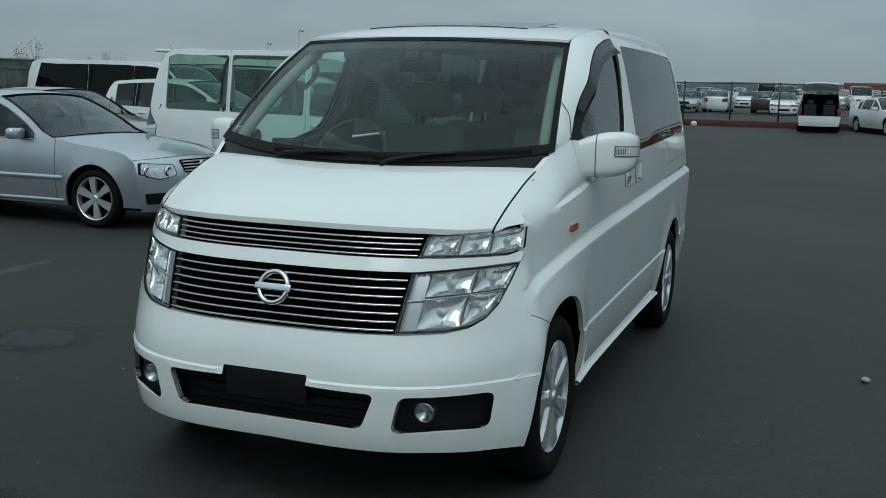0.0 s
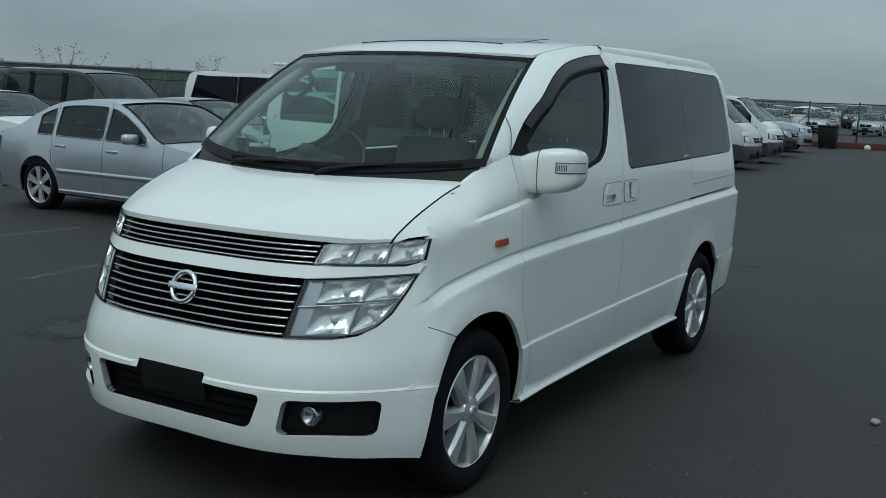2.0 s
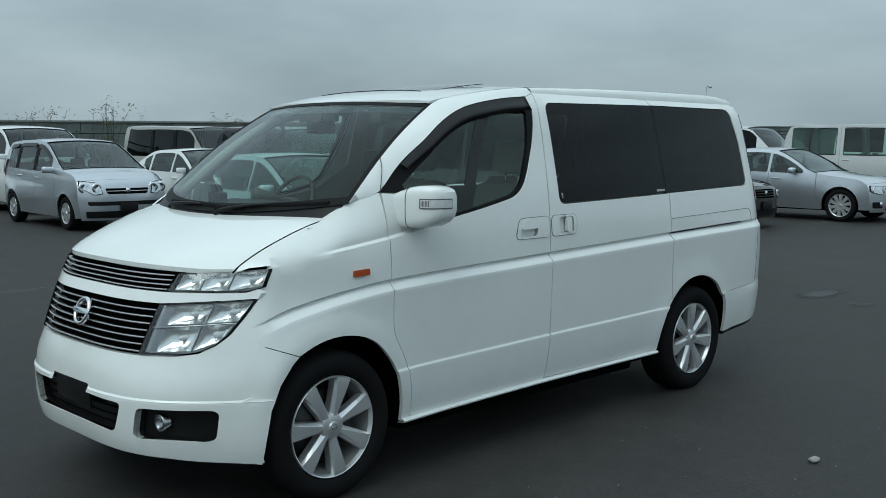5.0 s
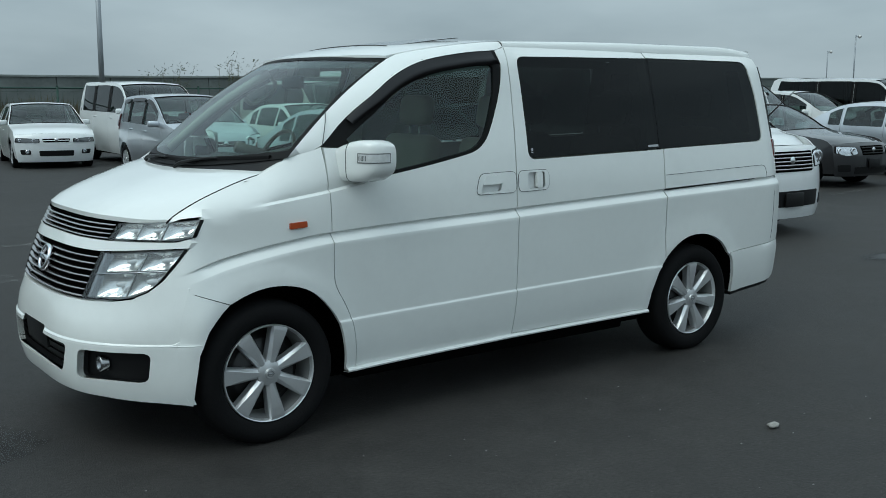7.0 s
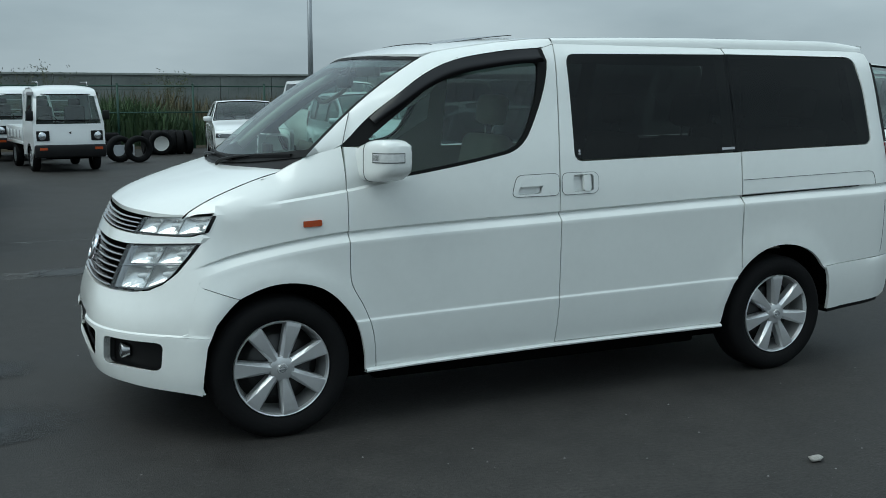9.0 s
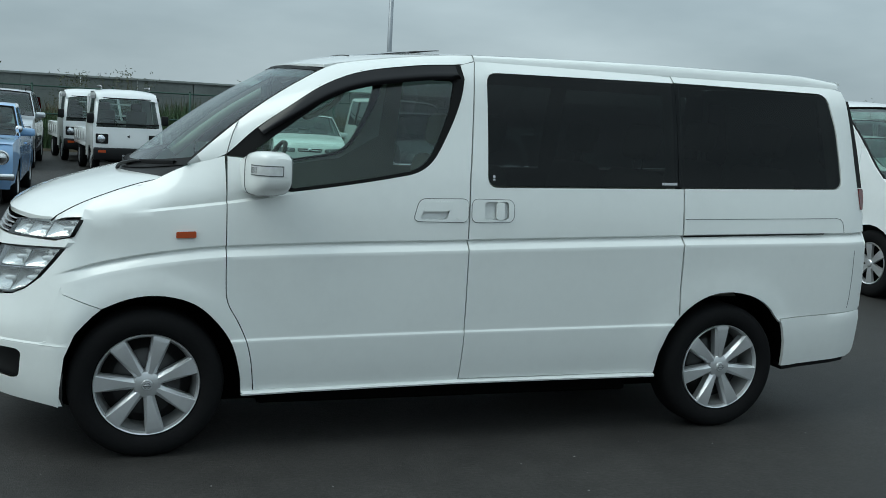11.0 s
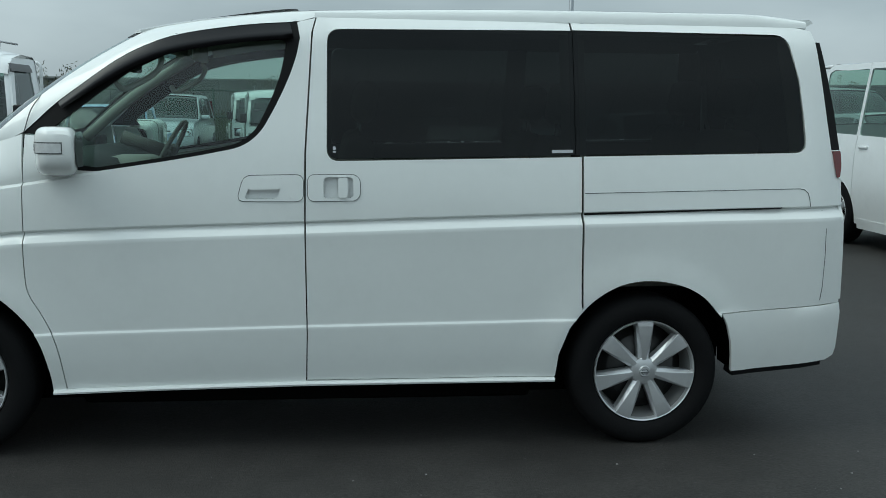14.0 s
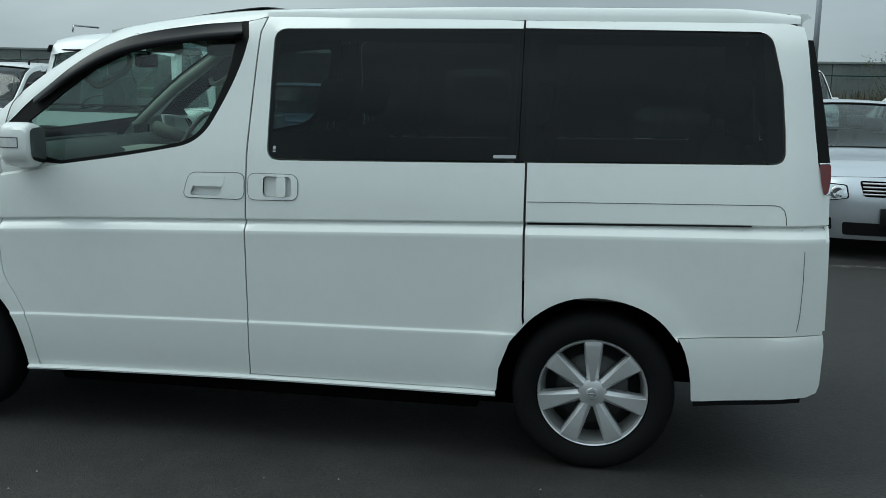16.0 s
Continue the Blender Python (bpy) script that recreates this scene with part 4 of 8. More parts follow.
        strip(bm, [[nosef(0.0)(y, bot) for y in np.linspace(-wb_, wb_, 15)], [nosef(-0.035)(y, bot) for y in np.linspace(-wb_, wb_, 15)]])
        g = part(nm, bm, DARKIN, ob, "black grille with thin chrome bars")
        for j in range(count):
            t = (j + 0.62) / count if count == 4 else (j + 0.9) / 7.6
            z = top + (bot - top) * t
            w = wt + (wb_ - wt) * t - 0.004
            bm = bmesh.new()
            h = 0.0034 if count == 4 else 0.0038
            pts = np.linspace(-w, w, 25)
            strip(bm, [[nosef(o)(y, z + dz) for y in pts] for o, dz in ((-0.02, h * 0.9), (0.0, h), (0.004, 0), (0.0, -h), (-0.02, -h * 0.9))])
            part("grille_bar", bm, SLAT, g)
    # emblem: ring and bar
    bm = bmesh.new()
    R = 0.057
    lathe(bm, [(R - 0.010, -0.002), (R - 0.007, -0.010), (R, -0.013), (R + 0.007, -0.010), (R + 0.010, -0.002), (R + 0.008, 0.012), (R - 0.008, 0.012)], 44, axis="x", closed=True)
    bmesh.ops.transform(bm, matrix=Matrix.Translation(nosef(0.012)(0, 0.842)) @ Matrix.Rotation(radians(20), 4, "Y"), verts=bm.verts)
    emb = part("emblem", bm, CHROME, ob, "chrome ring emblem with a crossbar")
    bm = bmesh.new()
    box(bm, (-0.014, -0.074, -0.013), (-0.004, 0.074, 0.013), 0.004)
    bmesh.ops.transform(bm, matrix=Matrix.Translation(nosef(0.012)(0, 0.842)) @ Matrix.Rotation(radians(20), 4, "Y"), verts=bm.verts)
    part("crossbar", bm, CHROME, emb)
    # head lamps
    UL = [(0.508, 0.972), (0.524, 1.042), (0.70, 1.055), (0.808, 1.067), (0.813, 0.994), (0.770, 0.977), (0.62, 0.973)]
    LL = [(0.470, 0.715), (0.496, 0.916), (0.65, 0.927), (0.804, 0.940), (0.792, 0.89), (0.764, 0.804), (0.735, 0.762), (0.69, 0.735), (0.62, 0.721)]
    for s in (-1, 1):
        for nm, P in (("upper_lamp", UL), ("head_lamp", LL)):
            pol = [(s * y, z) for y, z in P]
            cen = Vector((sum(p[0] for p in pol) / len(pol), sum(p[1] for p in pol) / len(pol)))
            pol = densify(pol, 0.04)
            big = [tuple(cen + (Vector(p) - cen) * 1.014) for p in pol]
            bm = bmesh.new()
            strip(bm, [[nosef(0.003)(*p) for p in big + big[:1]], [nosef(0.0065)(*p) for p in pol + pol[:1]]])
            strip(bm, [[nosef(0.004)(*p) for p in big + big[:1]], [nosef(-0.010)(*p) for p in big + big[:1]]])
            hl = part(nm, bm, SEAL, ob, "clear glass lamp with chrome reflectors")
            bm = bmesh.new()
            sheet(bm, pol, nosef(0.006), 0.05, look_to=(-1, 0, 0))
            part("lens", bm, GLASS_L, hl)
            bm = bmesh.new()
            sheet(bm, big, nosef(-0.045), 0.05)
            part("lamp_housing", bm, LAMPBACK, hl)
            if nm == "head_lamp":
                cells = [((0.548, 0.838), (0.560, 0.914), (0.690, 0.923), (0.680, 0.848)), ((0.686, 0.849), (0.697, 0.924), (0.800, 0.934), (0.778, 0.858)),
                         ((0.535, 0.729), (0.547, 0.829), (0.672, 0.840), (0.660, 0.736)), ((0.667, 0.738), (0.678, 0.841), (0.770, 0.849), (0.738, 0.775))]
            else:
                cells = [((0.530, 0.979), (0.541, 1.038), (0.628, 1.045), (0.622, 0.979)), ((0.628, 0.979), (0.634, 1.045), (0.716, 1.052), (0.714, 0.980)), ((0.720, 0.981), (0.722, 1.052), (0.803, 1.062), (0.806, 0.998))]
            for q, cell in enumerate(cells):
                bm = bmesh.new()
                nu_, nv_ = 18, 10
                rows = []
                for j in range(nv_ + 1):
                    v = j / nv_
                    row = []
                    for i in range(nu_ + 1):
                        u = i / nu_
                        y = (cell[0][0] * (1 - v) + cell[1][0] * v) * (1 - u) + (cell[3][0] * (1 - v) + cell[2][0] * v) * u
                        z = (cell[0][1] * (1 - v) + cell[1][1] * v) * (1 - u) + (cell[3][1] * (1 - v) + cell[2][1] * v) * u
                        hole = (1 - (2 * u - 1) ** 2) * (1 - (2 * v - 1) ** 2)
                        d = 0.006 + 0.036 * hole ** 0.6 + 0.0022 * abs(math.sin(u * (11 if q % 2 == 0 else 17)))
                        row.append(nosef(-d)(s * y, z))
                    rows.append(row)
                strip(bm, rows)
                part("reflector", bm, REFLECT, hl)
                cy, cz = sum(c[0] for c in cell) / 4, sum(c[1] for c in cell) / 4
                r = 0.011 if nm == "head_lamp" else 0.008
                bm = bmesh.new()
                lathe(bm, [(0.0005, -0.024), (r * 0.6, -0.022), (r, -0.012), (r, 0.014), (r * 1.5, 0.016), (r * 1.5, 0.03)], 14, axis="x", centre=nosef(-0.036)(s * cy, cz))
                part("bulb", bm, WLENS, hl)
            if nm == "head_lamp":
                bm = bmesh.new()
                strip(bm, [[nosef(o)(s * y, 0.832 + 0.10 * (y - 0.6)) + Vector((0, 0, dz)) for y in np.linspace(0.49, 0.775, 12)] for o, dz in ((-0.05, 0.003), (-0.004, 0.003), (-0.004, -0.003), (-0.05, -0.003))])
                part("lamp_divider", bm, SATIN, hl)
                # fluted glass band beside the grille
                bm = bmesh.new()
                strip(bm, [[nosef(-0.010 - 0.010 * abs(math.sin(k * 1.57)))(s * (0.482 + k * 0.0085 + 0.022 * (z - 0.72) / 0.19), z) for k in range(7)] for z in (0.722, 0.77, 0.82, 0.87, 0.912)])
                part("fluted_band", bm, SATIN, hl)

    # bonnet
    bm = bmesh.new()
    fe = [(nose(y, 1.052) + 0.004, y) for y in np.linspace(-0.708, 0.708, 31)]
    right = [(x, seam_y(x) - 0.005) for x in np.linspace(-0.40, 0.050, 10)]
    rear = [(-0.125 + 0.20 * (abs(y) / 0.76) ** 2.2, y) for y in np.linspace(0.735, -0.735, 25)]
    left = [(x, -y) for x, y in right[::-1]]
    sheet(bm, fe + right + rear + left, lambda x, y: Vector((x, y, bonnet_z(x, y))), 0.05, depth=(0, 0, -0.02))
    hood = part("bonnet", bm, PEARL, ob)
    for s in (-1, 1):
        bm = bmesh.new()
        tube(bm, [Vector((x, s * (seam_y(x) - 0.0025), bonnet_z(x, seam_y(x)) - 0.002)) for x in np.linspace(-0.405, 0.045, 22)], 0.0040, 6)
        part("bonnet_seam", bm, SEAL, hood)
    # cowl
    bm = bmesh.new()
    ys_ = np.linspace(-0.77, 0.77, 31)
    strip(bm, [[Vector((-0.150 + 0.20 * (abs(y) / 0.76) ** 2.2, y, bonnet_z(-0.14 + 0.2 * (abs(y) / 0.76) ** 2.2, y) - 0.020 - 0.03 * step01((abs(y) - 0.70) / 0.07))) for y in ys_], [screen(y / 0.782, -0.02, -0.006) for y in ys_], [screen(y / 0.782, 0.030, 0.001) for y in ys_], [screen(y / 0.782, 0.04, -0.002) for y in ys_]])
    part("cowl", bm, BLACK, ob)
    for y0, y1 in ((0.36, -0.24), (-0.14, -0.66)):
        bm = bmesh.new()
        arm = smooth_line([screen(y0 / 0.782, -0.020, 0.006), screen((y0 - 0.05) / 0.782, 0.000, 0.018), screen((y0 * 0.6 + y1 * 0.4) / 0.782, 0.030, 0.016), screen((y0 * 0.45 + y1 * 0.55) / 0.782, 0.034, 0.012)], 4)
        tube(bm, arm, [0.010 - 0.006 * i / (len(arm) - 1) for i in range(len(arm))], 8)
        wip = part("wiper", bm, BLACK, ob, "black wiper arm with blade")
        bm = bmesh.new()
        blade = [(y, 0.024 + 0.016 * math.sin(3.1 * (y - y1) / (y0 - y1))) for y in np.linspace(y1 - 0.05, y0 + 0.04, 14)]
        strip(bm, [[screen(y / 0.782, v + dv, o) for y, v in blade] for dv, o in ((0.012, 0.002), (0.004, 0.013), (-0.004, 0.013), (-0.012, 0.002))])
        part("wiper_blade", bm, RUBBER, wip)
    # windscreen with black border
    nu, nv = 36, 18
    bm = bmesh.new(); bm2 = bmesh.new()
    us = [-1.012] + [-0.980 + 1.960 * i / nu for i in range(nu + 1)] + [1.012]
    vs = [0.0, 0.060] + [0.060 + 0.905 * i / nv for i in range(1, nv + 1)] + [1.0]
    for b_, cond in ((bm, False), (bm2, True)):
        vv = {}
        for i in range(len(us) - 1):
            for j in range(len(vs) - 1):
                border = i == 0 or i == len(us) - 2 or j == 0 or j == len(vs) - 2
                if border == cond:
                    q = []
                    for a, c in ((i, j), (i + 1, j), (i + 1, j + 1), (i, j + 1)):
                        if (a, c) not in vv:
                            vv[a, c] = b_.verts.new(screen(us[a], vs[c], 0.002 if cond else 0.0))
                        q.append(vv[a, c])
                    b_.faces.new(q[::-1])
    ws = part("windscreen", bm, GLASS_F, ob)
    part("screen_border", bm2, SEAL, ws)
    # tinted shade band along the upper edge
    bm = bmesh.new()
    strip(bm, [[screen(u, v, -0.004) for u in np.linspace(-0.985, 0.985, 25)] for v in (0.965, 0.93, 0.90, 0.875)])
    part("shade_band", bm, GLASS_B, ws, "dark tinted shade band along the windscreen top")
    # roof
    bm = bmesh.new()
    front = [tuple(screen(u, 1.0).xy) for u in np.linspace(-1, 1, 21)]
    rr = [(0.85, 0.672), (1.2, 0.672), (1.505, 0.664), (2.6, 0.652), (3.4, 0.628), (3.64, 0.610), (3.70, 0.58)]
    rear = [(3.72, 0.4), (3.73, 0.0), (3.72, -0.4)]
    sheet(bm, front + rr + rear + [(x, -y) for x, y in rr[::-1]], lambda x, y: Vector((x, y, roof_z(x, y) + 0.002)), 0.08, depth=(0, 0, -0.012))
    part("roof", bm, PEARL, ob)
    for s in (-1, 1):
        bm = bmesh.new()
        line = [Vector((x, s * yy, roof_z(x, yy) + 0.004)) for x, yy in ((1.48, 0.662), (1.7, 0.660), (2.2, 0.656), (2.7, 0.650), (3.2, 0.634), (3.55, 0.620))]
        tube(bm, [p - Vector((0, 0, 0.003)) for p in line], 0.0022, 6)
        part("roof_gutter", bm, GAP, ob)
        # joining edge between the flank and the roof
        bm = bmesh.new()
        xs = np.linspace(1.505, 3.70, 30)
        rows = []
        for inn_, up_ in ((-0.001, 0.0), (0.002, 0.35), (0.008, 0.68), (0.019, 0.90), (0.034, 1.0), (0.055, 1.03)):
            row = []
            for x in xs:
                f_ = flank(x, 1.866)
                top_ = roof_z(x, f_ - 0.034) + 0.002
                row.append(Vector((x, s * (f_ - inn_), 1.864 + (top_ - 1.864) * up_)))
            rows.append(row)
        strip(bm, rows)
        part("cant_rail", bm, PEARL, ob)
    # sunroof
    bm = bmesh.new()
    sr = rounded([(0.98, -0.44), (1.42, -0.46), (1.42, 0.46), (0.98, 0.44)], 0.06)
    sheet(bm, sr, lambda x, y: Vector((x, y, roof_z(x, y) + 0.002 + 0.016 * step01((x - 0.98) / 0.44))), 0.08, depth=(0, 0, -0.004))
    so = part("sunroof", bm, BLACKP, ob, "dark glass sunroof panel, tilted")
    bm = bmesh.new()
    tube(bm, [Vector((0.95, y, roof_z(0.95, y) + 0.002)) for y in np.linspace(-0.42, 0.42, 12)], 0.0035, 6)
    part("wind_deflector", bm, BLACK, so)
    # rear spoiler and tailgate
    bm = bmesh.new()
    ys_ = np.linspace(-0.62, 0.62, 21)

    def taper(y):
        return 1 - 0.45 * (abs(y) / 0.62) ** 4
    rows = strip(bm, [[Vector((3.66, y, roof_z(3.66, y) + 0.004)) for y in ys_], [Vector((3.70 + 0.055 * taper(y), y, roof_z(3.66, y) + 0.004)) for y in ys_], [Vector((3.715 + 0.055 * taper(y), y, roof_z(3.66, y) - 0.010)) for y in ys_], [Vector((3.69 + 0.045 * taper(y), y, roof_z(3.66, y) - 0.026)) for y in ys_], [Vector((3.71, y, roof_z(3.66, y) - 0.06)) for y in ys_]])
    for k in (0, -1):
        bm.faces.new([r[k] for r in rows])
    part("rear_spoiler", bm, PEARL, ob)
    bm = bmesh.new()
    prof = [(3.705, 1.86), (3.74, 1.78), (3.800, 1.45), (3.845, 1.33), (3.872, 1.20), (3.874, 0.9), (3.878, 0.64), (3.882, 0.42), (3.84, 0.36)]
    ys_ = np.linspace(-1, 1, 21)
    strip(bm, [[Vector((x - 0.05 * abs(u) ** 3, u * (flank(min(x - 0.02, 3.86), z) - 0.03), z)) for u in ys_] for x, z in prof])
    part("tailgate", bm, PEARL, ob)
    bm = bmesh.new()
    strip(bm, [[Vector((x + 0.004 - 0.05 * abs(u) ** 3, u * (flank(3.78, z) - 0.10), z)) for u in ys_] for x, z in ((3.745, 1.77), (3.80, 1.45), (3.835, 1.36))])
    part("rear_window", bm, GLASS_T, ob)
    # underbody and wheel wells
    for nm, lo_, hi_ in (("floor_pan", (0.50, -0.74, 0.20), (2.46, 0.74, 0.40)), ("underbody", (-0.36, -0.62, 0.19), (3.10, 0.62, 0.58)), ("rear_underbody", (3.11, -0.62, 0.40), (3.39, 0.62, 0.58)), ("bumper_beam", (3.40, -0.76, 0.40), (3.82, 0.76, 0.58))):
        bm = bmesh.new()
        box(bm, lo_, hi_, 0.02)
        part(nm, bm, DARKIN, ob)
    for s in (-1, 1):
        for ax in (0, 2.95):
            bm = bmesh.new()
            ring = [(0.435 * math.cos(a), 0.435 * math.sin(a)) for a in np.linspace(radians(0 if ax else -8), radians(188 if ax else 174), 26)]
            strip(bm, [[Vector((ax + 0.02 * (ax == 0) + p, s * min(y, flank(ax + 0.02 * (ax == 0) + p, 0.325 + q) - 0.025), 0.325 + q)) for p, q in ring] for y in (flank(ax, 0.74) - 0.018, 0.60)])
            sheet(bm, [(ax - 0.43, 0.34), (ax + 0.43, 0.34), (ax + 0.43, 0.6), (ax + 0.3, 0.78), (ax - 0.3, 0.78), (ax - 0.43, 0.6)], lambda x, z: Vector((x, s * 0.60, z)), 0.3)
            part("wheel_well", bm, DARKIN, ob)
            van_wheel(ob, ax, s)
    van_cabin(ob, side)
    return ob


def van_wheel(ob, ax, s):
    """Seven-spoke alloy wheel with its tyre."""
    c = Vector((ax, s * 0.868, 0.345))
    M = Matrix.Translation(c) @ Matrix.Scale(-s, 4, (0, 1, 0))
    bm = bmesh.new()
    lathe(bm, [(0.226, 0.015), (0.236, -0.004), (0.262, -0.016), (0.292, -0.018), (0.315, -0.008), (0.328, 0.008), (0.3365, 0.030), (0.3375, 0.10), (0.3365, 0.165), (0.325, 0.19), (0.29, 0.205), (0.226, 0.19)], 64)
    for v in bm.verts:
        v.co.z = max(v.co.z, -0.329)
    bmesh.ops.transform(bm, matrix=M, verts=bm.verts)
    wheel = part("wheel", bm, RUBBER, ob, "seven-spoke alloy wheel with black tyre")
    bm = bmesh.new()
    lathe(bm, [(0.229, 0.012), (0.2285, -0.001), (0.2255, -0.005), (0.221, -0.002), (0.214, 0.016)], 64)
    bmesh.ops.transform(bm, matrix=M, verts=bm.verts)
    part("rim", bm, ALLOY, wheel)
    bm = bmesh.new()
    lathe(bm, [(0.2145, 0.014), (0.206, 0.045), (0.203, 0.08), (0.195, 0.16)], 48)
    bmesh.ops.transform(bm, matrix=M, verts=bm.verts)
    part("barrel", bm, BARREL, wheel)
    for k in range(7):
        a = 2 * math.pi * k / 7 + radians(22.5 if ax == 0 else 91)
        ca, sa = math.cos(a), math.sin(a)
        bm = bmesh.new()
        rows = []
        for r, f, b, h in ((0.034, 0.0075, 0.016, 0.004), (0.070, 0.0105, 0.015, 0.002), (0.115, 0.0175, 0.013, -0.002), (0.165, 0.0265, 0.010, -0.005), (0.205, 0.0335, 0.007, -0.005), (0.2235, 0.0370, 0.004, -0.003)):
            prof = [(-f - b, h + 0.055), (-f - b, h + 0.016), (-f, h), (f, h), (f + b, h + 0.016), (f + b, h + 0.055)]
            rows.append([Vector((r * ca - t * sa, q, r * sa + t * ca)) for t, q in prof])
        strip(bm, rows)
        bmesh.ops.transform(bm, matrix=M, verts=bm.verts)
        bmesh.ops.bevel(bm, geom=[e for e in bm.edges if len(e.link_faces) == 2 and e.calc_face_angle(0) > 0.35], offset=0.0012, segments=1, affect="EDGES")
        part("spoke", bm, ALLOY, wheel, smooth=False)
    bm = bmesh.new()
    lathe(bm, [(0.0005, -0.009), (0.022, -0.009), (0.0245, -0.006), (0.026, 0.000), (0.050, 0.003), (0.058, 0.006), (0.062, 0.014), (0.064, 0.05)], 35)
    bmesh.ops.transform(bm, matrix=M, verts=bm.verts)
    part("hub_cap", bm, ALLOY, wheel)
    bm = bmesh.new()
    lathe(bm, [(0.011, -0.0095), (0.0135, -0.0125), (0.016, -0.0095)], 24)
    box(bm, (-0.018, -0.0130, -0.003), (0.018, -0.0095, 0.003))
    bmesh.ops.transform(bm, matrix=M, verts=bm.verts)
    part("cap_badge", bm, ALLOYD, wheel)
    bm = bmesh.new()
    lathe(bm, [(0.0005, 0.075), (0.15, 0.075), (0.155, 0.085), (0.20, 0.12)], 40)
    box(bm, (0.07, 0.05, -0.05), (0.15, 0.10, 0.06), 0.01)
    bmesh.ops.transform(bm, matrix=M, verts=bm.verts)
    part("brake_disc", bm, BRAKE, wheel)


def seat(ob, x, y, w, label, head=True, z0=0.62):
    bm = bmesh.new()
    box(bm, (x - 0.28, y - w / 2, z0), (x + 0.25, y + w / 2, z0 + 0.18), 0.06, seg=3)
    st = part("seat", bm, BEIGE, ob, label)
    bm = bmesh.new()
    box(bm, (-0.07, y - w / 2, 0), (0.08, y + w / 2, 0.66), 0.06, m=Matrix.Translation((x + 0.22, 0, z0 + 0.10)) @ Matrix.Rotation(radians(14), 4, "Y"), seg=3)
    part("backrest", bm, BEIGE, st)
    if head:
        hw = 0.14
        bm = bmesh.new()
        box(bm, (-0.05, y - hw, 0), (0.06, y + hw, 0.19), 0.045, m=Matrix.Translation((x + 0.38, 0, z0 + 0.80)) @ Matrix.Rotation(radians(10), 4, "Y"), seg=3)
        part("headrest", bm, BEIGE, st)
        bm = bmesh.new()
        for d in (-0.05, 0.05):
            tube(bm, [(x + 0.375, y + d, z0 + 0.70), (x + 0.39, y + d, z0 + 0.84)], 0.006, 6)
        part("headrest_posts", bm, CHROME, st)


WHEELG = mat("grey_wheel_leather", (0.075, 0.07, 0.062), rough=0.6)


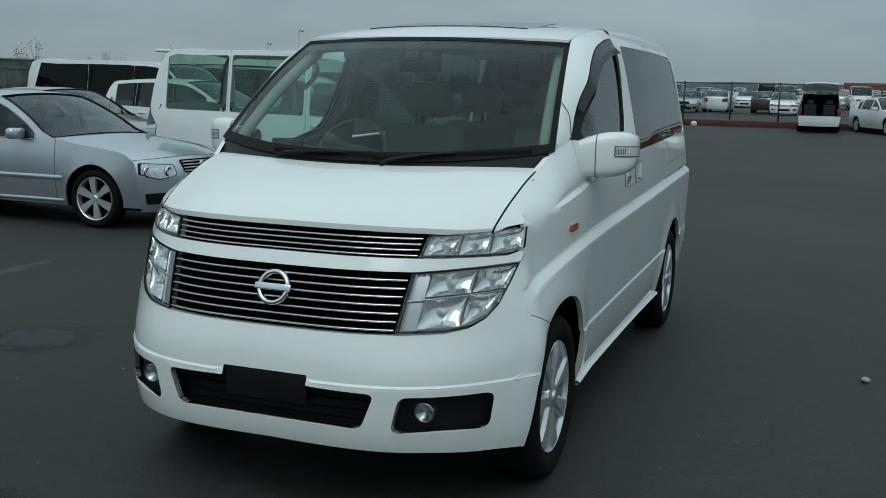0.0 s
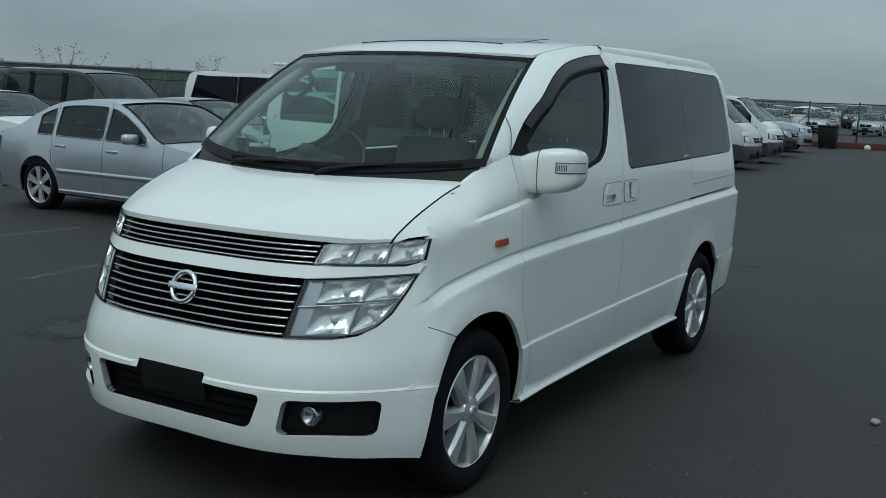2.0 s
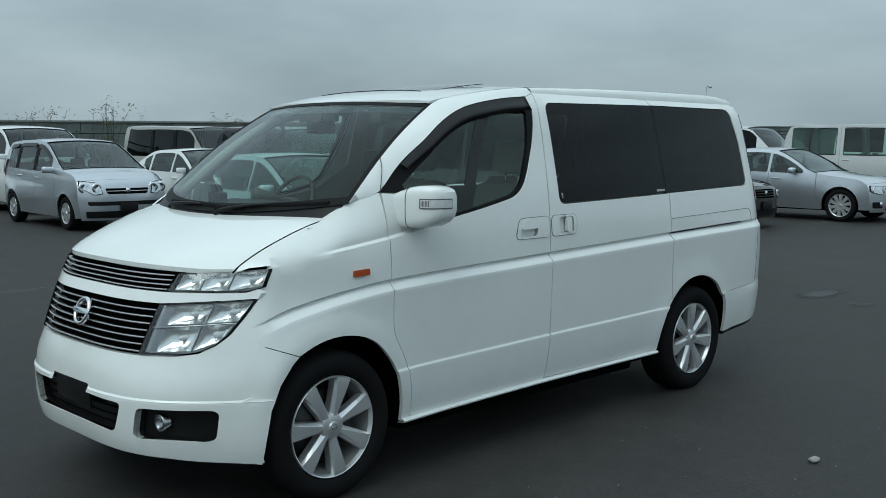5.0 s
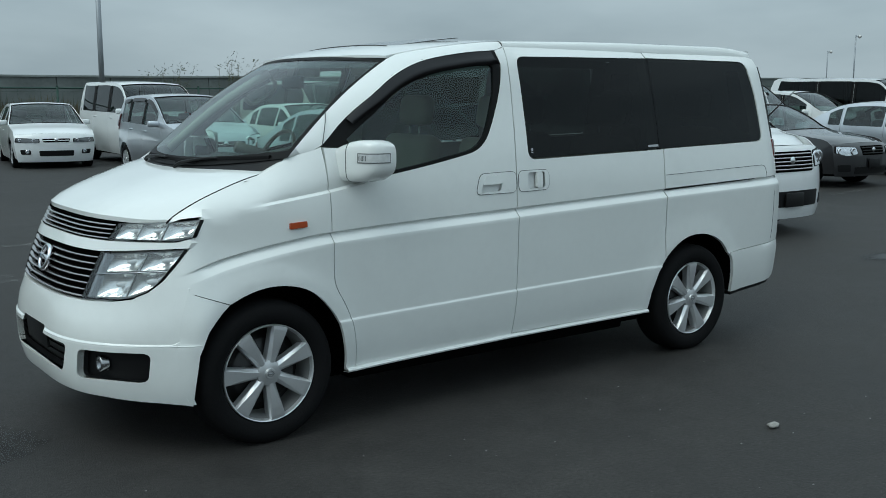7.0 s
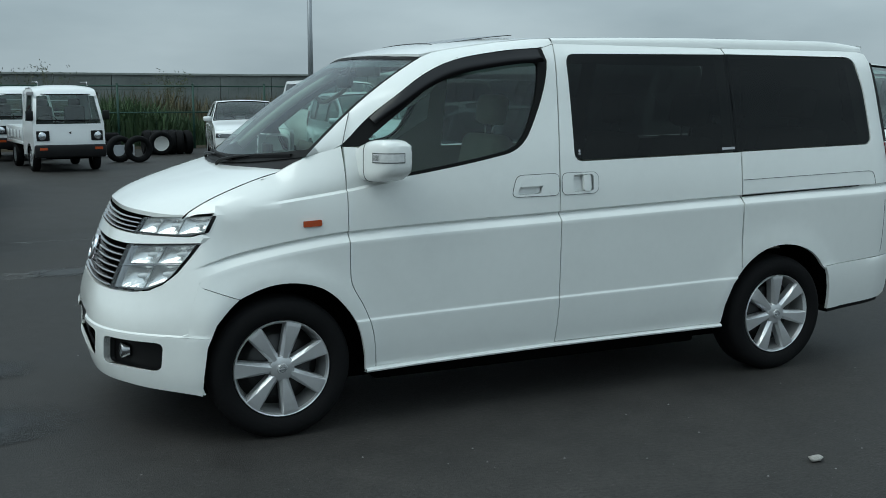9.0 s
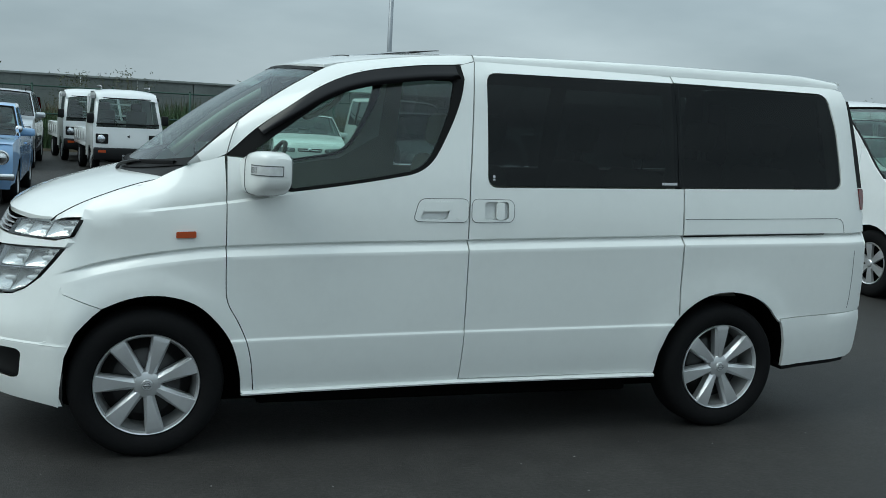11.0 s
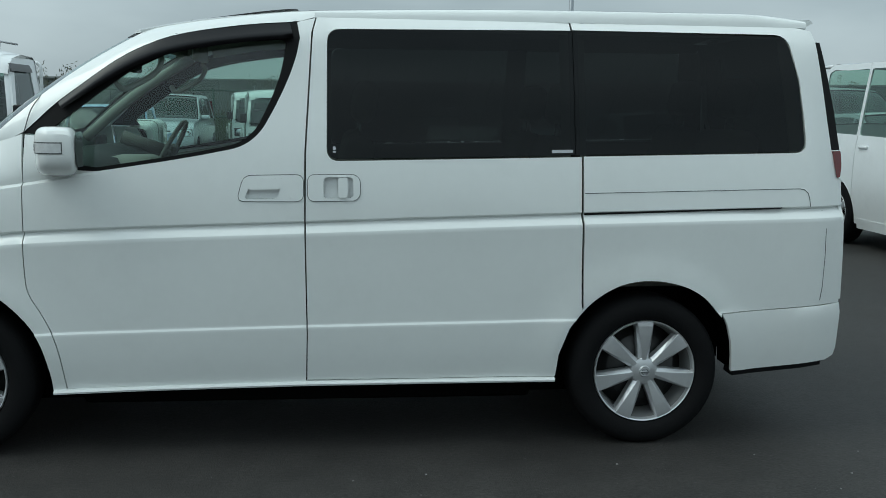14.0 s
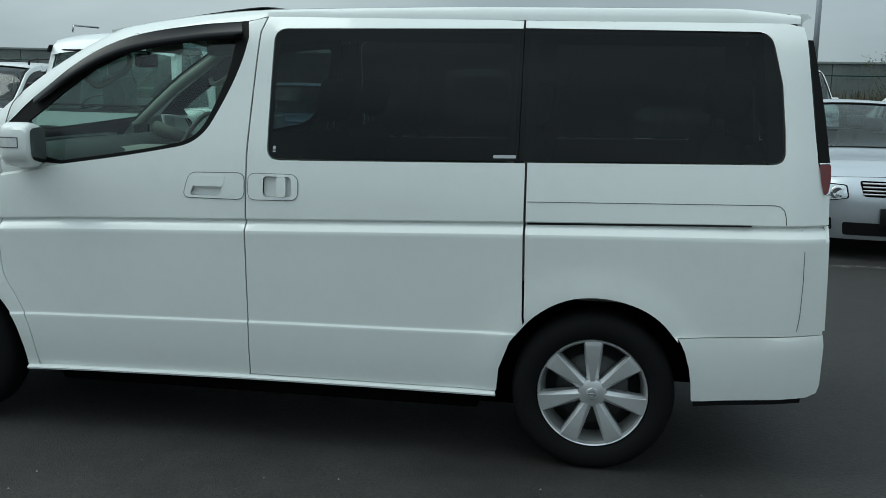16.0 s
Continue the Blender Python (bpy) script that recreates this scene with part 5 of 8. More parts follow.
def van_cabin(ob, side):
    bm = bmesh.new()
    prof = [(-0.05, 1.235), (0.15, 1.262), (0.42, 1.262), (0.55, 1.235), (0.62, 1.13), (0.60, 0.85), (0.55, 0.6)]
    strip(bm, [[Vector((x, u, z + 0.03 * (abs(u - 0.38) < 0.24 and 0.3 < x < 0.6) - 0.02 * abs(u))) for u in np.linspace(-0.76, 0.76, 24)] for x, z in prof])
    dash = part("dashboard", bm, DASH, ob, "grey-green dashboard with wood trim")
    bm = bmesh.new()
    strip(bm, [[Vector((0.625, u, z)) for u in np.linspace(-0.74, 0.74, 8)] for z in (1.06, 1.02)])
    part("wood_strip", bm, WOODT, dash)
    bm = bmesh.new()
    box(bm, (0.44, -0.17, 0.70), (0.72, 0.17, 1.24), 0.05)
    part("centre_console", bm, BEIGED, dash)
    bm = bmesh.new()
    lathe(bm, [(0.176, 0.0), (0.180, 0.012), (0.192, 0.012), (0.196, 0.0), (0.190, -0.012), (0.182, -0.012)], 40, axis="x", closed=True)
    box(bm, (-0.01, -0.18, -0.02), (0.02, 0.18, 0.02), 0.008)
    box(bm, (-0.02, -0.07, -0.06), (0.03, 0.07, 0.05), 0.02)
    tube(bm, [(0, 0, 0), (-0.25, 0, -0.04)], 0.035, 10)
    bmesh.ops.transform(bm, matrix=Matrix.Translation((0.70, 0.40, 1.235)) @ Matrix.Rotation(radians(28), 4, "Y"), verts=bm.verts)
    part("steering_wheel", bm, WHEELG, ob, "grey-beige steering wheel")
    for x, y, w in ((1.32, -0.40, 0.50), (1.32, 0.40, 0.50), (2.25, -0.38, 0.50), (2.25, 0.38, 0.50)):
        seat(ob, x, y, w, "beige cloth seat")
    seat(ob, 3.10, -0.36, 0.52, "beige cloth rear bench half", z0=0.66)
    seat(ob, 3.10, 0.36, 0.52, "beige cloth rear bench half", z0=0.66)
    bm = bmesh.new()
    sheet(bm, [(0.72, -0.64), (0.72, 0.64), (3.62, 0.62), (3.62, -0.62)], lambda x, y: Vector((x, y, roof_z(x, y) - 0.045)), 0.15)
    part("headlining", bm, BEIGE, ob)
    bm = bmesh.new()
    box(bm, (0.0, -0.59, 0.42), (3.75, 0.59, 0.60), 0.01)
    box(bm, (0.47, -0.80, 0.42), (2.48, 0.80, 0.60), 0.01)
    part("cabin_floor", bm, DASH, ob)
    for s in (-1, 1):
        bm = bmesh.new()
        xs = np.linspace(0.9, 3.66, 26)
        strip(bm, [[Vector((x, s * 0.60, roof_z(x, 0.60) - 0.044)) for x in xs], [Vector((x, s * (flank(x, 1.83) - 0.075), 1.835 - 0.03 * (x < 1.2))) for x in xs], [Vector((x, s * (flank(x, 1.80) - 0.03), (1.812 if x > 1.45 else curve_at(x, [(0.9, 1.745), (1.2, 1.795), (1.45, 1.812)])))) for x in xs]])
        part("roof_side_lining", bm, BEIGE, ob)
        bm = bmesh.new()
        sheet(bm, [(0.12, 0.80), (0.12, 1.19), (0.50, 1.20), (0.60, 1.20), (1.20, 1.30), (1.44, 1.45), (1.46, 1.79), (1.56, 1.80), (1.555, 1.27), (3.6, 1.30), (3.6, 0.80)], side(s, -0.06), 0.15)
        part("door_lining", bm, BEIGED, ob)
        bm = bmesh.new()
        A = [screen(s * 0.945, v, -0.06) for v in np.linspace(0.06, 1, 8)]
        tube(bm, A, 0.028, 8)
        part("pillar_trim", bm, BEIGED, ob)
        bm = bmesh.new()
        sheet(bm, [(2.56, 1.28), (2.56, 1.82), (2.67, 1.82), (2.67, 1.28)], side(s, -0.05), 0.2)
        part("pillar_lining", bm, BEIGED, ob)
        bm = bmesh.new()
        sheet(bm, [(3.60, 1.29), (3.56, 1.82), (3.70, 1.82), (3.75, 1.29)], side(s, -0.05), 0.2)
        part("rear_pillar_lining", bm, BEIGED, ob)
        bm = bmesh.new()
        box(bm, (0.86, s * 0.36 - 0.17, 1.71), (0.90, s * 0.36 + 0.17, 1.80), 0.012)
        part("sun_visor", bm, BEIGE, ob)
        bm = bmesh.new()
        y = s * (flank(0.98, 1.70) - 0.08)
        tube(bm, smooth_line([(0.67, y, 1.585), (0.70, y - s * 0.03, 1.555), (0.77, y - s * 0.04, 1.585), (0.84, y - s * 0.04, 1.635), (0.86, y - s * 0.02, 1.685), (0.84, y, 1.71)], 4), 0.013, 8)
        part("grab_handle", bm, BEIGED, ob)
    bm = bmesh.new()
    box(bm, (0.60, -0.11, 1.64), (0.63, 0.11, 1.71), 0.012)
    tube(bm, [(0.62, 0, 1.69), (0.66, 0, 1.80)], 0.010, 6)
    part("rear_view_mirror", bm, SEAL, ob)
    # navigation screen on the dashboard
    bm = bmesh.new()
    box(bm, (0.30, 0.46, 1.23), (0.33, 0.62, 1.32), 0.01)
    box(bm, (0.31, 0.52, 1.19), (0.33, 0.56, 1.24), 0.004)
    part("monitor", bm, SEAL, ob, "small black dashboard monitor")


# ---------------------------------------------------------------- other cars
def clip_x(poly, x, keep_right):
    """The part of the polygon right (or left) of the line at x."""
    out = []
    for i, p in enumerate(poly):
        q = poly[(i + 1) % len(poly)]
        a = p[0] >= x if keep_right else p[0] <= x
        b = q[0] >= x if keep_right else q[0] <= x
        if a:
            out.append(p)
        if a != b:
            t = (x - p[0]) / (q[0] - p[0])
            out.append((x, p[1] + (q[1] - p[1]) * t))
    clean = []
    for p in out:
        if not clean or math.hypot(p[0] - clean[-1][0], p[1] - clean[-1][1]) > 1e-4:
            clean.append(p)
    return clean


def road_wheel(parent, x, y, s, r, w, rim_r, rim_mat, spokes=5):
    M = Matrix.Translation((x, y, r)) @ Matrix.Scale(-s, 4, (0, 1, 0))
    bm = bmesh.new()
    lathe(bm, [(rim_r, 0.012), (rim_r + 0.012, -0.004), (r - 0.04, -0.012), (r - 0.012, 0.0), (r, 0.025), (r, w - 0.03), (r - 0.02, w), (rim_r, w)], 28)
    bmesh.ops.transform(bm, matrix=M, verts=bm.verts)
    wh = part("wheel", bm, RUBBER, parent)
    bm = bmesh.new()
    lathe(bm, [(rim_r + 0.002, 0.010), (rim_r - 0.004, -0.003), (rim_r - 0.016, 0.006), (rim_r - 0.022, 0.10)], 28)
    for k in range(spokes):
        a = 2 * math.pi * k / spokes + 0.4
        ca, sa = math.cos(a), math.sin(a)
        rows = []
        for q, hw, h in ((0.02, 0.022, 0.012), (rim_r * 0.5, 0.022 + 0.06 / spokes, 0.004), (rim_r - 0.012, 0.028 + 0.10 / spokes, 0.004)):
            rows.append([Vector((q * ca - t * sa, hh, q * sa + t * ca)) for t, hh in ((-hw, h + 0.03), (-hw, h), (hw, h), (hw, h + 0.03))])
        strip(bm, rows)
    lathe(bm, [(0.0005, -0.004), (0.03, -0.002), (0.045, 0.015)], 16)
    bmesh.ops.transform(bm, matrix=M, verts=bm.verts)
    part("rim", bm, rim_mat, wh)
    bm = bmesh.new()
    lathe(bm, [(0.0005, 0.055), (rim_r - 0.015, 0.06)], 20)
    bmesh.ops.transform(bm, matrix=M, verts=bm.verts)
    part("brake_disc", bm, DARKIN, wh)


def car(name, label, category, body, m, wb, fo, ro, w, h, top, glass_at, belt, seams, windows, wheel_r=0.31, rim_r=0.20, spokes=6, rim=None, group="parked cars",
        lamps=None, grille=None, intake=None, tail=None, side_glass=None, round_r=0.26, plate=True, roof_rails=False, lower=None, sill=0.22, crown=0.035, tumble=0.86, mirrors=True, bars=3, emblem=True, open_gate=False, spoiler=False, visors=False, seats=True, fogs=False, bar_mat=None, lower_h=0.10, moulding=None, pillars=True, trim=None, two_tone=None, glasses=None, lamp_mat=None):
    """A car whose nose points to -x and whose front axle is at x = 0. top: the line of the body's upper edge (x, z) from the bonnet's front to the tail;
    glass_at: (windscreen from, to, rear window from, to) as indices into top; belt: window sill height at the front and rear; seams: x of the door gaps;
    windows: (x0, x1) spans of the side windows."""
    ob = thing(name, label, category, m, group)
    hw = w / 2
    xf, xr = -fo, wb + ro
    rim = rim or ALLOY
    side_glass = side_glass or GLASS_G
    belt_z = lambda x: belt[0] + (belt[1] - belt[0]) * (x - top[glass_at[0]][0]) / (xr - top[glass_at[0]][0])
    zr = max(z for _, z in top)

    def flk(x, z):
        b = belt_z(x)
        if z <= b:
            t = (z - 0.15) / (b - 0.15)
            y = hw * curve_at(t, [(0, 0.925), (0.25, 0.968), (0.55, 1.0), (0.8, 0.992), (1.0, 0.965)])
        else:
            y = hw * (0.965 - (0.965 - tumble) * ((z - b) / max(0.1, zr - b)) ** 1.15)
        # plan taper at both ends
        y -= 0.05 * max(0, (xf + 0.9 - x) / 0.9) ** 2 + 0.05 * max(0, (x - xr + 0.9) / 0.9) ** 2
        for ax in (0, wb):
            r = math.hypot(x - ax, z - wheel_r)
            y += 0.012 * math.exp(-((r - wheel_r - 0.07) / 0.05) ** 2)
        return y

    zt0, zt1 = top[0][1], top[-1][1]
    skin = [body, two_tone[0]] if two_tone else body

    def toned(bm):
        """Faces below the colour line take the second paint."""
        if two_tone:
            for f in bm.faces:
                f.material_index = 1 if f.calc_center_median().z < two_tone[1] else 0
        return bm

    def fx(y, z):
        t = abs(y) / hw
        lean = 0.10 * max(0, (z - 0.55) / max(0.1, zt0 - 0.5)) ** 2 + 0.05 * max(0, (0.42 - z) / 0.25) ** 2
        return xf + lean + round_r * t ** 3

    def rx(y, z):
        t = abs(y) / hw
        lean = 0.06 * max(0, (z - 0.6) / max(0.1, zt1 - 0.5)) ** 2 + 0.05 * max(0, (0.45 - z) / 0.25) ** 2
        return xr - lean - 0.20 * t ** 3

    # flanks
    zs = np.linspace(sill + 0.02, zt0 - 0.02, 7)
    front_edge = [(fx(flk(xf + round_r, z), z), z) for z in zs]
    zs2 = np.linspace(zt1 - 0.02, sill + 0.04, 7)
    rear_edge = [(rx(flk(xr - 0.2, z), z), z) for z in zs2]
    edge = [(x, z) for x, z in smooth_line([(front_edge[-1][0] + 0.02, zt0)] + [p for p in top[1:-1]] + [(rear_edge[0][0] - 0.01, zt1)], 3)]
    arch = lambda ax: [(ax + (wheel_r + 0.055) * math.cos(a), wheel_r + (wheel_r + 0.055) * math.sin(a)) for a in np.linspace(radians(-12), radians(192), 15)]
    bottom = [(wb + wheel_r + 0.08, sill)] + [p for p in arch(wb) if p[1] > sill - 0.02] + [(wheel_r + 0.08, sill)] + [p for p in arch(0) if p[1] > sill - 0.02]
    outline = front_edge + edge + rear_edge + bottom
    te = sorted(edge)
    top_z = lambda x: float(np.interp(x, [p[0] for p in te], [p[1] for p in te]))
    wins = []
    for x0, x1 in windows:
        n = 9
        lo = [(x, belt_z(x) + 0.015) for x in np.linspace(x0, x1, n)]
        up = [(x, top_z(x) - 0.065) for x in np.linspace(x0, x1, n)]
        ok = [i for i in range(n) if up[i][1] - lo[i][1] > 0.02]
        if len(ok) < 2:
            continue
        wins.append(rounded([lo[i] for i in ok] + [up[i] for i in ok[::-1]], 0.03, 2))
    for s in (-1, 1):
        fn = lambda x, z: Vector((x, s * flk(x, z), z))
        cuts = [None] + list(seams) + [None]
        names = ["front_wing"] + ["door"] * (len(seams) - 1) + ["rear_quarter"]
        for k in range(len(cuts) - 1):
            pol = outline
            if cuts[k] is not None:
                pol = clip_x(pol, cuts[k] + 0.004, True)
            if cuts[k + 1] is not None:
                pol = clip_x(pol, cuts[k + 1] - 0.004, False)
            hs = []
            for q in wins:
                cx = sum(p[0] for p in q) / len(q)
                if (cuts[k] is None or cx > cuts[k]) and (cuts[k + 1] is None or cx < cuts[k + 1]):
                    hs.append(q)
            if len(pol) < 3:
                continue
            bm = bmesh.new()
            sheet(bm, pol, fn, 0.11, holes=hs, depth=(0, -s * 0.02, 0), vlines=(two_tone[1],) if two_tone else ())
            pn = part(names[k], toned(bm), skin, ob)
            for q in hs:
                bm = bmesh.new()
                sheet(bm, q, lambda x, z: Vector((x, s * (flk(x, z) - 0.008), z)), 0.2, look_to=(0, s, 0))
                part("window", bm, glasses[wins.index(q)] if glasses else side_glass, pn)
                if visors:
                    bm = bmesh.new()
                    xs = [p[0] for p in q]
                    a, b = min(xs) + 0.03, max(xs) - 0.02
                    strip(bm, [[Vector((x, s * (flk(x, top_z(x) - dz) + o), top_z(x) - dz)) for x in np.linspace(a, b, 8)] for dz, o in ((0.05, 0.004), (0.09, 0.02), (0.12, 0.024))])
                    part("rain_visor", bm, VISOR, pn)
            if names[k] == "door":
                bm = bmesh.new()
                hx, hz = cuts[k + 1] - 0.17, belt_z(cuts[k + 1]) - 0.11
                box(bm, (hx - 0.09, -0.012, hz - 0.016), (hx + 0.09, 0.022, hz + 0.016), 0.01)
                for v in bm.verts:
                    v.co.y = s * (flk(hx, hz) + v.co.y)
                part("handle", bm, body, pn)
        if pillars:
            # black covers on the door pillars
            for (_, a1), (b0, _) in zip(windows, windows[1:]):
                lo_, hi_ = max(belt_z(a1), belt_z(b0)) + 0.018, min(top_z(a1), top_z(b0)) - 0.068
                if b0 - a1 < 0.16 and hi_ - lo_ > 0.1:
                    for c0, c1 in ((a1 - 0.012, (a1 + b0) / 2 - 0.004), ((a1 + b0) / 2 + 0.004, b0 + 0.012)):
                        bm = bmesh.new()
                        sheet(bm, [(c0, lo_), (c0, hi_), (c1, hi_), (c1, lo_)], lambda x, z: Vector((x, s * (flk(x, z) + 0.003), z)), 0.2, depth=(0, -s * 0.006, 0))
                        part("pillar_cover", bm, SEAL, ob)
        for q in wins if trim else ():
            bm = bmesh.new()
            tube(bm, [Vector((x, s * (flk(x, z) + 0.003), z)) for x, z in q + q[:1]], 0.008, 5)
            part("window_trim", bm, trim, ob)
        for mz, mh in moulding or ():
            bm = bmesh.new()
            xs_ = np.linspace(wheel_r + 0.075, wb - wheel_r - 0.075, 14)
            strip(bm, [[Vector((x, s * (flk(x, mz + dz * mh) + o), mz + dz * mh)) for x in xs_] for dz, o in ((0.55, -0.002), (0.45, 0.012), (-0.45, 0.010), (-0.55, -0.002))])
            part("side_moulding", bm, body, ob)
        if lower:
            bm = bmesh.new()
            sheet(bm, [(wheel_r + 0.10, sill - 0.01), (wheel_r + 0.10, sill + lower_h), (wb - wheel_r - 0.10, sill + lower_h), (wb - wheel_r - 0.10, sill - 0.01)], lambda x, z: Vector((x, s * (flk(x, z) + 0.006), z)), 0.3, depth=(0, -s * 0.03, 0))
            part("side_skirt", bm, lower, ob)
        for ax in (0, wb):
            road_wheel(ob, ax, s * (hw - 0.025), s, wheel_r, 0.19, rim_r, rim, spokes)
        if mirrors:
            mx, mz = top[glass_at[0]][0] + 0.42, belt_z(top[glass_at[0]][0] + 0.4) + 0.07
            bm = bmesh.new()
            box(bm, (mx - 0.05, s * (hw - 0.06) if s > 0 else -(hw + 0.15), mz - 0.06), (mx + 0.06, (hw + 0.15) if s > 0 else -(hw - 0.06), mz + 0.06), 0.035)
            part("wing_mirror", bm, body, ob)
    # upper surfaces
    gs = glass_at
    kinds = []
    for i in range(len(top) - 1):
        kinds.append("windscreen" if gs[0] <= i < gs[1] else "rear_window" if gs[2] <= i < gs[3] else "bonnet" if i < gs[0] else "roof" if i < gs[2] else "boot_lid")
    runs = []
    for i, k in enumerate(kinds):
        if runs and runs[-1][0] == k:
            runs[-1][2] = i + 1
        else:
            runs.append([k, i, i + 1])
    for k, a, b in runs:
        if open_gate and k in ("rear_window", "boot_lid"):
            continue
        pts = smooth_line(top, 4)[a * 4:b * 4 + 1]
        glassy = k in ("windscreen", "rear_window")
        rows = []
        for x, z in pts:
            ze = z
            yy = flk(x, ze) + (0.0 if not glassy else -0.03)
            row = []
            for u in np.linspace(-1, 1, 15):
                px = x
                if k == "bonnet":
                    t = (x - top[0][0]) / (top[b][0] - top[0][0])
                    px = x + round_r * abs(u * yy / hw) ** 3 * max(0.0, 1 - t) ** 1.5 - 0.10 * t * (1 - u * u)
                if k == "windscreen":
                    t = (x - top[a][0]) / (top[b][0] - top[a][0])
                    px = x - (0.10 - 0.05 * t) * (1 - u * u)
                if k == "roof":
                    t = (x - top[a][0]) / (top[b][0] - top[a][0])
                    px = x - 0.05 * (1 - u * u) * (1 - t) + 0.03 * (1 - u * u) * t
                if k == "rear_window":
                    t = (x - top[a][0]) / max(0.01, top[b][0] - top[a][0])
                    px = x + (0.03 + 0.04 * t) * (1 - u * u)
                row.append(Vector((px, u * yy, ze + crown * (1 - u * u) - (0.004 if glassy else 0))))
            rows.append(row)
        bm = bmesh.new()
        strip(bm, rows)
        bmesh.ops.recalc_face_normals(bm, faces=bm.faces[:])
        bm.normal_update()
        if sum(f.normal.z for f in bm.faces) < 0:
            bmesh.ops.reverse_faces(bm, faces=bm.faces[:])
        part(k, bm, (GLASS_W if k == "windscreen" else side_glass) if glassy else body, ob)
        if glassy:
            bm = bmesh.new()
            for row in (rows[0], rows[-1]):
                tube(bm, [p + Vector((0, 0, 0.004)) for p in row], 0.012, 5)
            for j in (0, -1):
                tube(bm, [r[j] for r in rows], 0.016, 5)
            part("seal", bm, SEAL, ob)
    # nose
    bm = bmesh.new()
    us = np.linspace(-1, 1, 21)
    rows = [[Vector((fx(u * flk(xf + round_r, z), z), u * flk(xf + round_r, z), z)) for u in us] for z in np.linspace(sill - 0.02, zt0, 12)]
    rows.append([Vector((fx(u * flk(xf + round_r, zt0), zt0) + 0.03, u * flk(xf + round_r, zt0), zt0 + crown * (1 - u * u))) for u in us])
    strip(bm, rows)
    nose_ = part("front_bumper", toned(bm), skin, ob)
    F = lambda off: (lambda y, z: Vector((fx(y, z) - off, y, z)))
    for s in (-1, 1):
        if lamps:
            P = [(s * y * hw, z) for y, z in lamps]
            bm = bmesh.new()
            sheet(bm, rounded(P, 0.02, 2), F(0.010), 0.06, depth=(0.02, 0, 0))
            hl = part("head_lamp", bm, SEAL, ob)
            c = (sum(p[0] for p in P) / len(P), sum(p[1] for p in P) / len(P))
            Q = [(c[0] + (p[0] - c[0]) * 0.93, c[1] + (p[1] - c[1]) * 0.90) for p in P]
            bm = bmesh.new()
            sheet(bm, rounded(Q, 0.02, 2), F(0.014), 0.035)
            part("lens", bm, lamp_mat or LAMPFACE, hl)
            hh = max(p[1] for p in P) - min(p[1] for p in P)
            for k2, dy in enumerate((-0.25, 0.3)):
                bm = bmesh.new()
                ww = max(p[0] for p in P) - min(p[0] for p in P)
                cc = F(0.017)(c[0] + dy * ww, c[1])
                lathe(bm, [(0.004, 0.006), (hh * 0.2, 0.003), (hh * 0.32, -0.004), (hh * 0.35, 0.008)], 16, axis="x", centre=cc)
                part("bulb_bowl", bm, CHROME, hl)
        if fogs:
            bm = bmesh.new()
            cc = F(0.012)(s * hw * 0.68, fogs)
            lathe(bm, [(0.003, 0.0), (0.03, -0.006), (0.045, 0.0), (0.05, 0.02)], 16, axis="x", centre=cc)
            part("fog_lamp", bm, LAMPFACE, ob)
    if grille:
        y0, z0, z1 = grille
        bm = bmesh.new()
        sheet(bm, rounded([(-y0 * hw, z1), (y0 * hw, z1), (y0 * hw * 0.9, z0), (-y0 * hw * 0.9, z0)], 0.03, 3), F(0.008), 0.06, depth=(0.02, 0, 0))
        g = part("grille", bm, DARKIN, ob)
        for j in range(bars):
            z = z0 + (z1 - z0) * (j + 0.7) / (bars + 0.4)
            bm = bmesh.new()
            yy = y0 * hw * 0.93
            strip(bm, [[F(o)(y, z + dz) for y in np.linspace(-yy, yy, 11)] for o, dz in ((0.006, 0.010), (0.016, 0.006), (0.016, -0.006), (0.006, -0.010))])
            part("grille_bar", bm, bar_mat or SLAT, g)
        if emblem:
            bm = bmesh.new()
            lathe(bm, [(0.0005, -0.012), (0.035, -0.010), (0.045, 0.0)], 20, axis="x", centre=F(0.012)(0, (z0 + z1) / 2 + 0.01))
            part("emblem", bm, CHROME, g)
    for spec in (intake or []):
        y0, y1, z0, z1 = spec
        for s in ((-1, 1) if y0 > 0 else (1,)):
            a, b = (s * y0 * hw, s * y1 * hw) if y0 > 0 else (-y1 * hw, y1 * hw)
            bm = bmesh.new()
            sheet(bm, rounded([(a, z1), (b, z1), (b * 0.97, z0), (a * 0.97, z0)], 0.025, 3), F(0.006), 0.08, depth=(0.02, 0, 0))
            part("air_intake", bm, BLACK, nose_)
    if plate:
        bm = bmesh.new()
        box(bm, (-0.008, -0.165, -0.08), (0.008, 0.165, 0.08), 0.004)
        bmesh.ops.translate(bm, vec=F(0.025)(0, plate if isinstance(plate, float) else 0.42), verts=bm.verts)
        part("number_plate", bm, BLACK, ob, "empty dark number plate holder")
    # tail
    R = lambda off: (lambda y, z: Vector((rx(y, z) + off, y, z)))
    bm = bmesh.new()
    hi_z = 0.62 if open_gate else zt1
    rows = [[Vector((rx(u * flk(xr - 0.2, z), z), u * flk(xr - 0.2, z), z)) for u in us] for z in np.linspace(sill, hi_z, 10)]
    if not open_gate:
        rows.append([Vector((rx(u * flk(xr - 0.2, zt1), zt1) - 0.03, u * flk(xr - 0.2, zt1), zt1 + crown * (1 - u * u))) for u in us])
    strip(bm, rows)
    part("rear_bumper", toned(bm), skin, ob)
